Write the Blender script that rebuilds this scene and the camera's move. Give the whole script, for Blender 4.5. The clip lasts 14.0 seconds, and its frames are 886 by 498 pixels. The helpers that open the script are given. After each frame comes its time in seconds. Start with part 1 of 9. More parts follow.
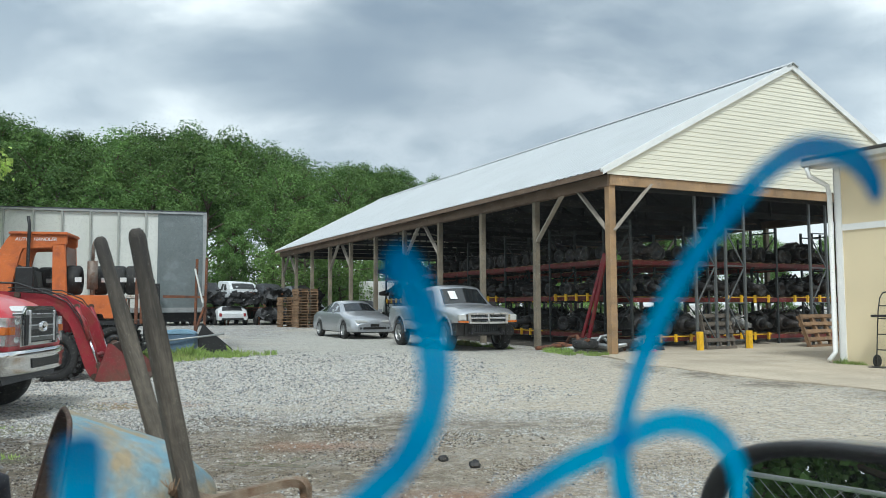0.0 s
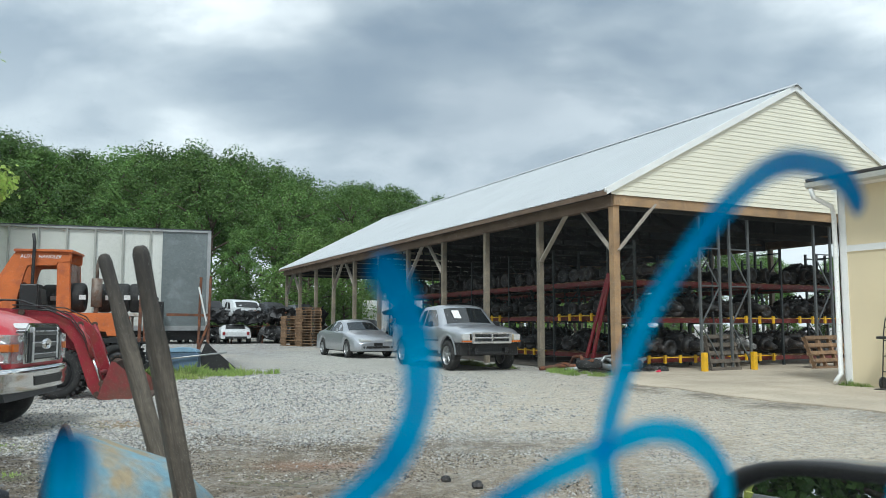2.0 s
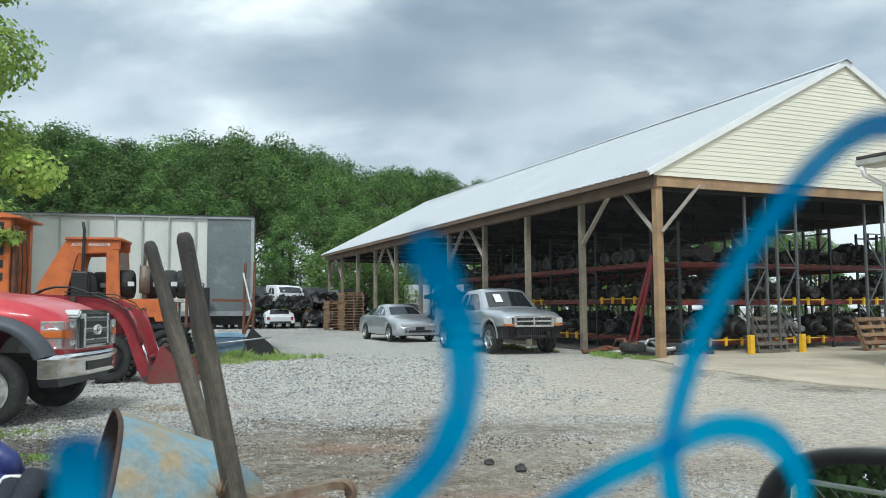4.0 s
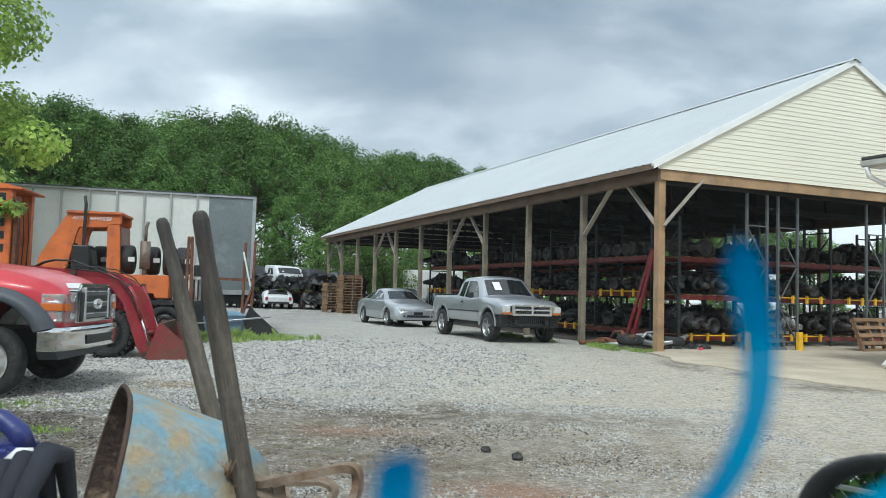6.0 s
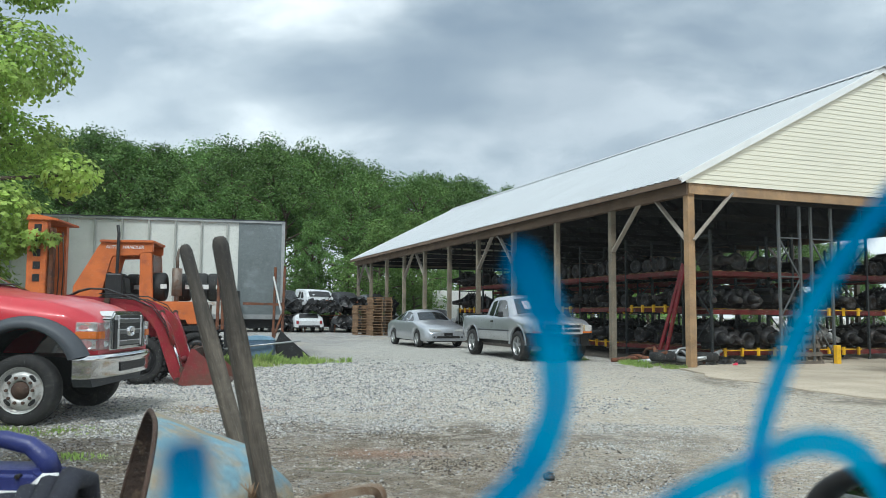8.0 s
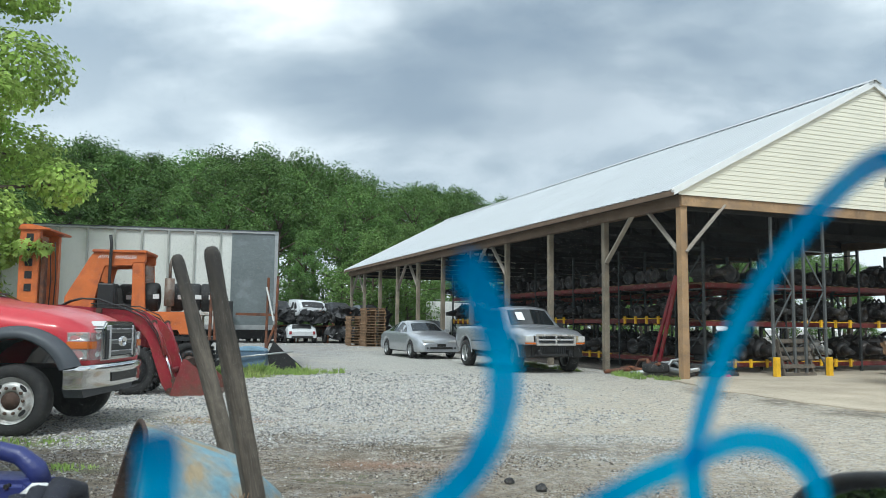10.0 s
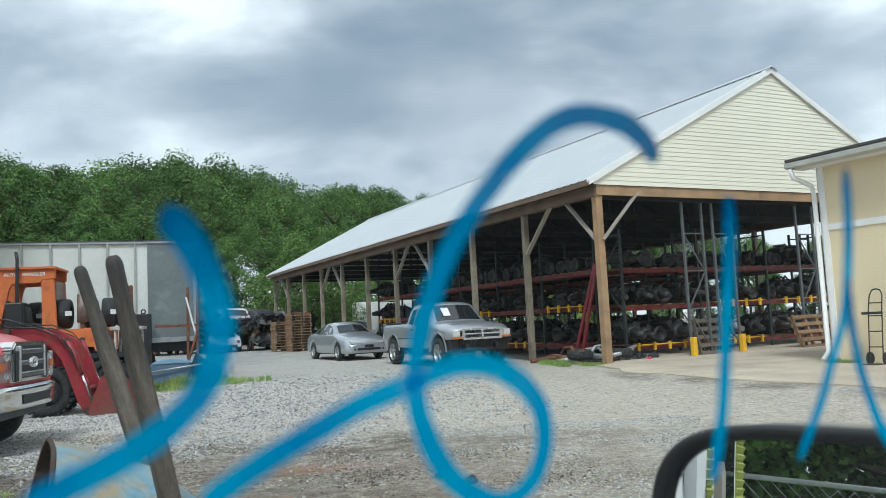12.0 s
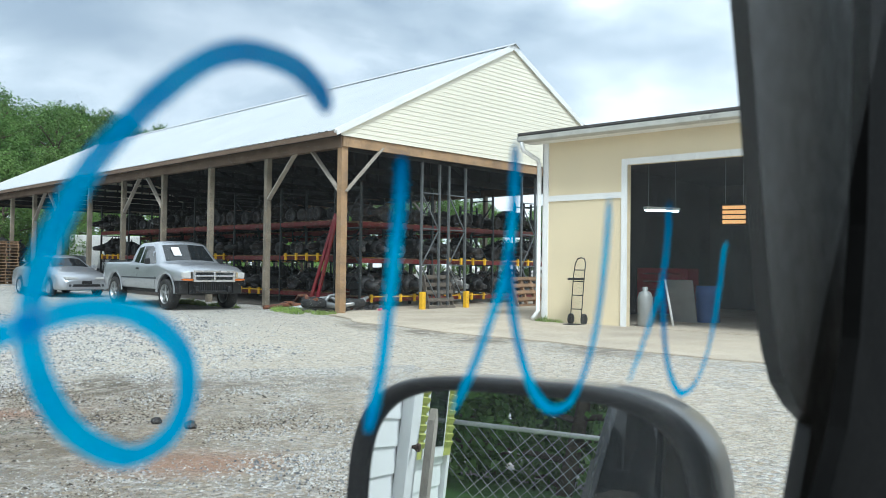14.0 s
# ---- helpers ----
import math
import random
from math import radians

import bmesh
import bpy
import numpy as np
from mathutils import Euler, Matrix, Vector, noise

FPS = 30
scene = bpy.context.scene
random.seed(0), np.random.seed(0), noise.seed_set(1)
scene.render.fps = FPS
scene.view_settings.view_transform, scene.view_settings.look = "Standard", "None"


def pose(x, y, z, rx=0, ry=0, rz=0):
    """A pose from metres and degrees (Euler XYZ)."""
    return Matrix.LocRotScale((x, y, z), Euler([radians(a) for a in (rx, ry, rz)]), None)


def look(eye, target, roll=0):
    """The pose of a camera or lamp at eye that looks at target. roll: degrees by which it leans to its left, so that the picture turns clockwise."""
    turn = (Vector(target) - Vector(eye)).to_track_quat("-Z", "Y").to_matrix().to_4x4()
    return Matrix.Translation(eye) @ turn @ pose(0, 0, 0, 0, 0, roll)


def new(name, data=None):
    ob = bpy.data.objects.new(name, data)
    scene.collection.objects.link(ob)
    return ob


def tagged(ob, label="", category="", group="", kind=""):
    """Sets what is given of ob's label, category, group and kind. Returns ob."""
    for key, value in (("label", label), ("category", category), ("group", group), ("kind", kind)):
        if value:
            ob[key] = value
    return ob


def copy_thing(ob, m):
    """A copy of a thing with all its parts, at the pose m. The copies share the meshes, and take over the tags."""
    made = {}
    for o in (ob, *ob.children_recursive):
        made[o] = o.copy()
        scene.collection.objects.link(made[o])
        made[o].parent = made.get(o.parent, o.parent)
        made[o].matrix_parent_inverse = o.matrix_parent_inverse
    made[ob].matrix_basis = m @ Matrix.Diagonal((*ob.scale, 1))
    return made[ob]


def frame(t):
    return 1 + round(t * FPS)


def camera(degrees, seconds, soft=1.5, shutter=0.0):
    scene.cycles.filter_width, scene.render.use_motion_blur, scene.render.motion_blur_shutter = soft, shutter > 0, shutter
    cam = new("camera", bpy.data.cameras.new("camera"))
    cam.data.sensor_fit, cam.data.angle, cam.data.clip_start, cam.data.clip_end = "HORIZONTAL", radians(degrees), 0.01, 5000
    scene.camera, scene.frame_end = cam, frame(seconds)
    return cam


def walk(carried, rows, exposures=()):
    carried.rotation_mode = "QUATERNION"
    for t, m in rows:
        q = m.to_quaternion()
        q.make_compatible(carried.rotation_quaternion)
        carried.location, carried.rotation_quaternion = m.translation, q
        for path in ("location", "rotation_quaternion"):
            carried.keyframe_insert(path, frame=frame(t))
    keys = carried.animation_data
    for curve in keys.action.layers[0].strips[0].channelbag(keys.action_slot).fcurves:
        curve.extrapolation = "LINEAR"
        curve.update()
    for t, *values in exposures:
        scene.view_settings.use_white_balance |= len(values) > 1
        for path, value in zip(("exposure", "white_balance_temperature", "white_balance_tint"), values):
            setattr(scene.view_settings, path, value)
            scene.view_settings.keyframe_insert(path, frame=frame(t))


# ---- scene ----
cam = camera(58.05, 14.0, soft=0.55)
# a phone lens held close to the glass: what is near it goes soft
cam.data.dof.use_dof, cam.data.dof.focus_distance = True, 20.0
cam.data.dof.aperture_fstop = cam.data.lens / 1000 / 0.0030
# seconds, place in metres, turn in degrees
PATH = [
    (0.0, 0.226, 0.081, 1.350, 94.06, 0.26, 0.51),
    (0.5, 0.220, 0.066, 1.354, 95.64, -1.34, 0.72),
    (1.0, 0.208, 0.067, 1.355, 96.71, -2.42, 2.53),
    (1.5, 0.219, 0.066, 1.353, 96.47, -1.52, 1.04),
    (2.0, 0.229, 0.078, 1.348, 95.45, -0.03, 0.77),
    (2.5, 0.228, 0.080, 1.349, 95.13, 0.44, 3.28),
    (3.0, 0.229, 0.089, 1.347, 94.61, 0.41, 3.74),
    (5.5, 0.214, 0.093, 1.351, 93.97, -0.84, 3.79),
    (6.0, 0.189, 0.097, 1.351, 93.31, -1.64, 3.57),
    (6.5, 0.209, 0.087, 1.351, 93.21, -0.52, 4.14),
    (7.0, 0.227, 0.087, 1.347, 94.23, -0.19, 4.49),
    (7.5, 0.217, 0.085, 1.351, 94.61, -0.58, 4.12),
    (8.0, 0.219, 0.090, 1.349, 94.73, -0.40, 5.75),
    (10.5, 0.226, 0.080, 1.348, 95.58, -0.55, 5.22),
    (11.0, 0.224, 0.081, 1.347, 95.49, -0.37, 5.27),
    (11.5, 0.248, 0.080, 1.342, 95.49, 0.98, 3.32),
    (12.0, 0.263, 0.064, 1.337, 95.30, 2.87, 0.12),
    (12.5, 0.295, 0.077, 1.330, 94.09, 2.56, -4.81),
    (13.0, 0.298, 0.059, 1.332, 93.31, 1.31, -12.92),
    (13.5, 0.302, 0.052, 1.329, 91.68, 0.73, -17.93),
    (14.0, 0.281, 0.067, 1.337, 91.28, -0.80, -18.53),
]
# the picture brightens as the camera swings to the shaded garage
EXPOSURES = [(0.0, 0.36, 5850, 2), (1.0, 0.26, 5820, 2), (2.5, 0.36, 5830, 2), (5.5, 0.38, 5780, 2), (8.2, 0.38, 5800, 2), (10.5, 0.42, 5780, 2), (12.5, 0.29, 5700, 2), (13.2, 0.53, 5680, 2), (14.0, 0.68, 5600, 2)]
walk(cam, [(t, pose(x, y, z, rx, ry, rz)) for t, x, y, z, rx, ry, rz in PATH], EXPOSURES)

# ---- sky and light: a bright overcast afternoon ----
SUN_ELEVATION, SUN_TURN = radians(54), radians(185)
world = bpy.data.worlds.new("sky")
scene.world = world
world.use_nodes = True
wn, wl = world.node_tree.nodes, world.node_tree.links
wn.clear()


def wnode(kind, **inputs):
    nd = wn.new(kind)
    for k, v in inputs.items():
        nd.inputs[int(k[1:])].default_value = v
    return nd


w_out = wnode("ShaderNodeOutputWorld")
w_bg = wnode("ShaderNodeBackground", _1=1.0)
w_sky = wnode("ShaderNodeTexSky")
w_sky.sky_type, w_sky.sun_disc, w_sky.sun_elevation, w_sky.sun_rotation = "NISHITA", False, SUN_ELEVATION, SUN_TURN
w_dim = wnode("ShaderNodeMix", _0=1.0)
w_dim.data_type, w_dim.blend_type = "RGBA", "MULTIPLY"
w_dim.inputs[0].default_value = 1.0
w_dim.inputs[7].default_value = (0.09, 0.09, 0.09, 1)
wl.new(w_sky.outputs[0], w_dim.inputs[6])
w_co = wnode("ShaderNodeTexCoord")
w_sep = wnode("ShaderNodeSeparateXYZ")
wl.new(w_co.outputs["Generated"], w_sep.inputs[0])


def wmath(op, a, b):
    nd = wn.new("ShaderNodeMath")
    nd.operation = op
    for i, v in enumerate((a, b)):
        if isinstance(v, (int, float)):
            nd.inputs[i].default_value = v
        else:
            wl.new(v, nd.inputs[i])
    return nd.outputs[0]


# the cloud sheet lies flat overhead, so its pattern thins towards the horizon
w_up = wmath("MAXIMUM", w_sep.outputs[2], 0.0)
w_den = wmath("ADD", w_up, 0.34)
w_px, w_py = wmath("DIVIDE", w_sep.outputs[0], w_den), wmath("DIVIDE", w_sep.outputs[1], w_den)
w_vec = wnode("ShaderNodeCombineXYZ")
wl.new(wmath("ADD", w_px, 5.1), w_vec.inputs[0]), wl.new(wmath("MULTIPLY", w_py, 1.25), w_vec.inputs[1])
w_n1 = wnode("ShaderNodeTexNoise")
w_n1.inputs["Scale"].default_value, w_n1.inputs["Detail"].default_value = 2.0, 6.0
w_n1.inputs["Roughness"].default_value, w_n1.inputs["Distortion"].default_value = 0.50, 0.15
wl.new(w_vec.outputs[0], w_n1.inputs["Vector"])
w_ramp = wnode("ShaderNodeValToRGB")
el = w_ramp.color_ramp.elements
el[0].position, el[0].color = 0.39, (1.52, 1.50, 1.45, 1)
el[1].position, el[1].color = 0.63, (0.54, 0.61, 0.68, 1)
mid = el.new(0.50)
mid.color = (0.93, 0.97, 0.985, 1)
wl.new(w_n1.outputs["Fac"], w_ramp.inputs[0])
w_low = wnode("ShaderNodeMapRange")
for k, v in (("From Min", 0.10), ("From Max", 0.34), ("To Min", 0.85), ("To Max", 0.0)):
    w_low.inputs[k].default_value = v
wl.new(w_sep.outputs[2], w_low.inputs["Value"])
w_hor = wnode("ShaderNodeMix")
w_hor.data_type = "RGBA"
wl.new(w_low.outputs[0], w_hor.inputs[0]), wl.new(w_ramp.outputs[0], w_hor.inputs[6])
w_hor.inputs[7].default_value = (1.07, 1.09, 1.08, 1)
# a darker bank of stratus ahead, ragged at its edge
w_bank = wnode("ShaderNodeMapping")
w_bank.inputs["Rotation"].default_value = (0, radians(-14), 0)
w_bank.inputs["Location"].default_value = (0.122, -0.558, -0.804)
w_bank.inputs["Scale"].default_value = (1.7, 0.6, 3.0)
wl.new(w_co.outputs["Generated"], w_bank.inputs["Vector"])
w_len = wn.new("ShaderNodeVectorMath")
w_len.operation = "LENGTH"
wl.new(w_bank.outputs[0], w_len.inputs[0])
w_rag = wmath("ADD", w_len.outputs["Value"], wmath("MULTIPLY", w_n1.outputs["Fac"], -0.9))
w_fac = wnode("ShaderNodeMapRange")
for k, v in (("From Min", -0.25), ("From Max", 0.35), ("To Min", 0.68), ("To Max", 0.0)):
    w_fac.inputs[k].default_value = v
wl.new(w_rag, w_fac.inputs["Value"])
w_dark = wnode("ShaderNodeMix")
w_dark.data_type = "RGBA"
wl.new(w_fac.outputs[0], w_dark.inputs[0]), wl.new(w_hor.outputs[2], w_dark.inputs[6])
w_dark.inputs[7].default_value = (0.33, 0.39, 0.46, 1)
w_all = wnode("ShaderNodeMix")
w_all.data_type = "RGBA"
w_all.inputs[0].default_value = 0.88
wl.new(w_dim.outputs[2], w_all.inputs[6]), wl.new(w_dark.outputs[2], w_all.inputs[7])
wl.new(w_all.outputs[2], w_bg.inputs[0]), wl.new(w_bg.outputs[0], w_out.inputs[0])
w_bg.inputs[1].default_value = 0.72

sun = new("sun", bpy.data.lights.new("sun", "SUN"))
sun.data.energy, sun.data.angle, sun.data.color = 2.0, radians(14), (1.0, 0.96, 0.9)
sun.matrix_world = look((-4, -44, 60), (0, 0, 0))

# ---- materials ----
def mat(name, color, rough=0.6, metal=0.0, vary=0.18, scale=3.0, fine=40.0, bump=0.0, second=None, amount=0.5, sharp=0.12, spec=0.5, obj_random=0.0, coat=0.0):
    """A surface with broad stains, fine grain and relief. second: a colour that breaks through in patches."""
    m = bpy.data.materials.new(name)
    m.use_nodes = True
    n, l = m.node_tree.nodes, m.node_tree.links
    b = n["Principled BSDF"]
    b.inputs["Roughness"].default_value, b.inputs["Metallic"].default_value = rough, metal
    b.inputs["Specular IOR Level"].default_value = spec
    b.inputs["Coat Weight"].default_value = coat
    tc = n.new("ShaderNodeTexCoord")

    def noise_tex(s, detail=5.0):
        t = n.new("ShaderNodeTexNoise")
        t.inputs["Scale"].default_value, t.inputs["Detail"].default_value = s, detail
        l.new(tc.outputs["Object"], t.inputs["Vector"])
        return t.outputs["Fac"]

    def rng(v, a, c, lo, hi):
        t = n.new("ShaderNodeMapRange")
        for k, q in (("From Min", a), ("From Max", c), ("To Min", lo), ("To Max", hi)):
            t.inputs[k].default_value = q
        l.new(v, t.inputs["Value"])
        return t.outputs[0]

    def mul(a, c):
        t = n.new("ShaderNodeMath")
        t.operation = "MULTIPLY"
        l.new(a, t.inputs[0]), l.new(c, t.inputs[1])
        return t.outputs[0]

    broad, grain = noise_tex(scale), noise_tex(fine, 3.0)
    f = mul(rng(broad, 0.3, 0.7, 1 - vary, 1 + vary), rng(grain, 0.3, 0.7, 1 - vary * 0.7, 1 + vary * 0.7))
    if obj_random:
        oi = n.new("ShaderNodeObjectInfo")
        f = mul(f, rng(oi.outputs["Random"], 0, 1, 1 - obj_random, 1 + obj_random))
    sc = n.new("ShaderNodeVectorMath")
    sc.operation = "SCALE"
    l.new(f, sc.inputs["Scale"])
    if second:
        mix = n.new("ShaderNodeMix")
        mix.data_type = "RGBA"
        mix.inputs[6].default_value, mix.inputs[7].default_value = (*color, 1), (*second, 1)
        pat = n.new("ShaderNodeMath")
        pat.operation = "ADD"
        l.new(noise_tex(scale * 1.7, 8.0), pat.inputs[0])
        l.new(rng(noise_tex(fine * 0.35, 4.0), 0.3, 0.7, -0.08, 0.08), pat.inputs[1])
        l.new(rng(pat.outputs[0], 1 - amount - sharp, 1 - amount + sharp, 0, 1), mix.inputs[0])
        l.new(mix.outputs[2], sc.inputs[0])
    else:
        sc.inputs[0].default_value = color
    l.new(sc.outputs[0], b.inputs["Base Color"])
    l.new(rng(grain, 0.3, 0.7, max(rough - 0.08, 0.02), min(rough + 0.08, 1)), b.inputs["Roughness"])
    if bump:
        bp = n.new("ShaderNodeBump")
        bp.inputs["Strength"].default_value, bp.inputs["Distance"].default_value = bump, 0.02
        l.new(grain, bp.inputs["Height"]), l.new(bp.outputs[0], b.inputs["Normal"])
    return m


def glass_mat(name, tint=(0.02, 0.025, 0.03), clear=0.35, rough=0.03, spec=0.5):
    """Tinted glazing: partly clear, with a sharp reflection."""
    m = bpy.data.materials.new(name)
    m.use_nodes = True
    n, l = m.node_tree.nodes, m.node_tree.links
    b = n["Principled BSDF"]
    b.inputs["Base Color"].default_value, b.inputs["Roughness"].default_value = (*tint, 1), rough
    b.inputs["Specular IOR Level"].default_value = spec
    tr, mx = n.new("ShaderNodeBsdfTransparent"), n.new("ShaderNodeMixShader")
    mx.inputs[0].default_value = clear
    l.new(b.outputs[0], mx.inputs[1]), l.new(tr.outputs[0], mx.inputs[2])
    l.new(mx.outputs[0], n["Material Output"].inputs[0])
    return m


def glow_mat(name, color, strength):
    m = bpy.data.materials.new(name)
    m.use_nodes = True
    b = m.node_tree.nodes["Principled BSDF"]
    b.inputs["Emission Color"].default_value, b.inputs["Emission Strength"].default_value = (*color, 1), strength
    return m


def leaf_mat(name, color, second, thin=0.36, spread=0.36):
    m = mat(name, color, 0.55, vary=0.34, scale=0.5, fine=3.0, second=second, amount=0.5, sharp=0.2, spec=0.14, obj_random=spread)
    n, l = m.node_tree.nodes, m.node_tree.links
    b = n["Principled BSDF"]
    src = b.inputs["Base Color"].links[0].from_socket
    gi = n.new("ShaderNodeNewGeometry")
    rg = n.new("ShaderNodeMapRange")
    rg.inputs["To Min"].default_value, rg.inputs["To Max"].default_value = 0.7, 1.3
    l.new(gi.outputs["Random Per Island"], rg.inputs["Value"])
    s2 = n.new("ShaderNodeVectorMath")
    s2.operation = "SCALE"
    l.new(src, s2.inputs[0]), l.new(rg.outputs[0], s2.inputs["Scale"])
    l.new(s2.outputs[0], b.inputs["Base Color"])
    tl, mx = n.new("ShaderNodeBsdfTranslucent"), n.new("ShaderNodeMixShader")
    mx.inputs[0].default_value = thin
    l.new(s2.outputs[0], tl.inputs[0]), l.new(b.outputs[0], mx.inputs[1]), l.new(tl.outputs[0], mx.inputs[2])
    l.new(mx.outputs[0], n["Material Output"].inputs[0])
    return m


M_ROOF = mat("galvanised_roof", (0.56, 0.58, 0.59), 0.42, 0.35, 0.06, 0.6, 18)
M_SIDING = mat("cream_vinyl_siding", (0.80, 0.76, 0.62), 0.5, 0, 0.04, 0.8, 20)
M_TRIMW = mat("white_trim", (0.82, 0.82, 0.80), 0.5, 0, 0.05, 2, 30)
M_POST = mat("weathered_post", (0.185, 0.162, 0.125), 0.85, 0, 0.25, 2.2, 45, 0.5, (0.25, 0.205, 0.145), 0.45, 0.2, obj_random=0.15)
M_POSTNEW = mat("orange_stained_post", (0.38, 0.24, 0.125), 0.8, 0, 0.25, 2.0, 45, 0.4, (0.25, 0.18, 0.12), 0.4, 0.2)
M_BEAM = mat("brown_beam", (0.16, 0.11, 0.075), 0.85, 0, 0.2, 2, 40, 0.3)
M_BRACE = mat("grey_brace", (0.36, 0.32, 0.27), 0.8, 0, 0.2, 2, 40, 0.3)
M_UNDER = mat("shade_black_underside", (0.032, 0.033, 0.034), 0.9, 0, 0.25, 1, 20)
M_RED = mat("red_rack_beam", (0.155, 0.018, 0.018), 0.55, 0, 0.25, 2, 30, 0, (0.14, 0.05, 0.035), 0.4)
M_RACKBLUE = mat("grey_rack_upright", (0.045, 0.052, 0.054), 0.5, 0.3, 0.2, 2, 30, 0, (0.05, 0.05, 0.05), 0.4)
M_GALV = mat("galvanised_tube", (0.42, 0.43, 0.43), 0.4, 0.6, 0.12, 3, 30)
M_YELLOW = mat("yellow_paint", (0.85, 0.50, 0.02), 0.5, 0, 0.12, 4, 40)
M_ALU = mat("dull_aluminium", (0.40, 0.41, 0.41), 0.42, 0.7, 0.14, 4, 30)
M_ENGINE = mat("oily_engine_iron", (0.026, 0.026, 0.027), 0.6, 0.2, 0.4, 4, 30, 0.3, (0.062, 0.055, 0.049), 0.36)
M_BLACK = mat("black_plastic", (0.018, 0.018, 0.019), 0.5, 0, 0.2, 5, 50)
M_RUBBER = mat("tyre_rubber", (0.022, 0.022, 0.022), 0.8, 0, 0.25, 6, 50, 0.2, (0.06, 0.055, 0.05), 0.35)
M_PALLET = mat("pallet_wood", (0.30, 0.185, 0.10), 0.85, 0, 0.2, 3, 30, 0.3, (0.17, 0.11, 0.07), 0.4, 0.25, obj_random=0.2)
M_CREAMWALL = mat("cream_painted_panel", (0.74, 0.63, 0.42), 0.7, 0, 0.06, 1, 25, 0.05)
# dark tone that puts the garage's indoor shade into the wall colour
M_DARKIN = mat("shade_dark_garage_wall", (0.10, 0.095, 0.09), 0.9, 0, 0.2, 1, 20)
M_SHINGLE = mat("asphalt_shingle", (0.07, 0.065, 0.06), 0.9, 0, 0.25, 4, 60, 0.4)
M_SILVER = mat("silver_car_paint", (0.47, 0.49, 0.52), 0.34, 0.65, 0.015, 0.6, 60, coat=0.8)
M_RIM = mat("dusty_white_steel_rim", (0.52, 0.52, 0.50), 0.45, 0.25, 0.12, 6, 40, 0, (0.34, 0.31, 0.28), 0.38)
M_CARRED = mat("red_truck_paint", (0.52, 0.028, 0.042), 0.38, 0.05, 0.06, 1.5, 4, coat=0.35)
M_GREYCLAD = mat("grey_cladding", (0.06, 0.068, 0.08), 0.55, 0, 0.12, 4, 40)
M_BRIGHT = mat("bright_trim", (0.66, 0.66, 0.67), 0.26, 0.7, 0.03, 0.7, 2)
M_CHROME = mat("chrome", (0.75, 0.75, 0.75), 0.12, 1.0, 0.03, 0.7, 2)
M_GLASS = glass_mat("car_glass", (0.016, 0.019, 0.021), 0.04, 0.03, 0.9)
M_CABGLASS = glass_mat("clear_cab_glass", (0.02, 0.025, 0.03), 0.7)
M_LAMP = glass_mat("lamp_lens", (0.62, 0.62, 0.60), 0.10, 0.05, 0.9)
M_CLEARLENS = glass_mat("clear_lamp_lens", (0.60, 0.60, 0.58), 0.62, 0.06, 0.9)
M_AMBER = mat("amber_lens", (0.60, 0.16, 0.03), 0.2, 0, 0.05)
M_ORANGE = mat("faded_orange_paint", (0.58, 0.15, 0.035), 0.55, 0, 0.16, 2, 30, 0.1, (0.38, 0.10, 0.04), 0.38)
M_LOADRED = mat("worn_red_paint", (0.27, 0.018, 0.030), 0.45, 0, 0.2, 2.5, 30, 0.1, (0.24, 0.05, 0.035), 0.42)
M_RUST = mat("rust", (0.20, 0.075, 0.035), 0.85, 0, 0.3, 4, 40, 0.4, (0.10, 0.05, 0.035), 0.5)
M_TRAILER = mat("aluminium_trailer_skin", (0.70, 0.71, 0.67), 0.45, 0.1, 0.07, 0.5, 12, 0, (0.60, 0.61, 0.57), 0.42, 0.3)
M_PATCH = mat("dark_steel_patch", (0.175, 0.20, 0.205), 0.40, 0.3, 0.14, 1.0, 14, 0, (0.27, 0.30, 0.31), 0.34, 0.10)
M_CONC = mat("pale_concrete", (0.49, 0.425, 0.33), 0.9, 0, 0.16, 0.5, 30, 0.25, (0.37, 0.315, 0.24), 0.45, 0.2)
M_BARK = mat("bark", (0.10, 0.075, 0.055), 0.9, 0, 0.3, 3, 20, 0.5)
M_LEAF_A = leaf_mat("forest_leaves", (0.078, 0.152, 0.044), (0.150, 0.240, 0.068))
M_LEAF_B = leaf_mat("light_leaves", (0.33, 0.48, 0.105), (0.44, 0.56, 0.155), 0.5, 0.0)
M_LEAF_C = leaf_mat("sapling_leaves", (0.155, 0.27, 0.072), (0.23, 0.35, 0.10))
M_GRASS = leaf_mat("grass_blades", (0.24, 0.38, 0.09), (0.36, 0.42, 0.15))


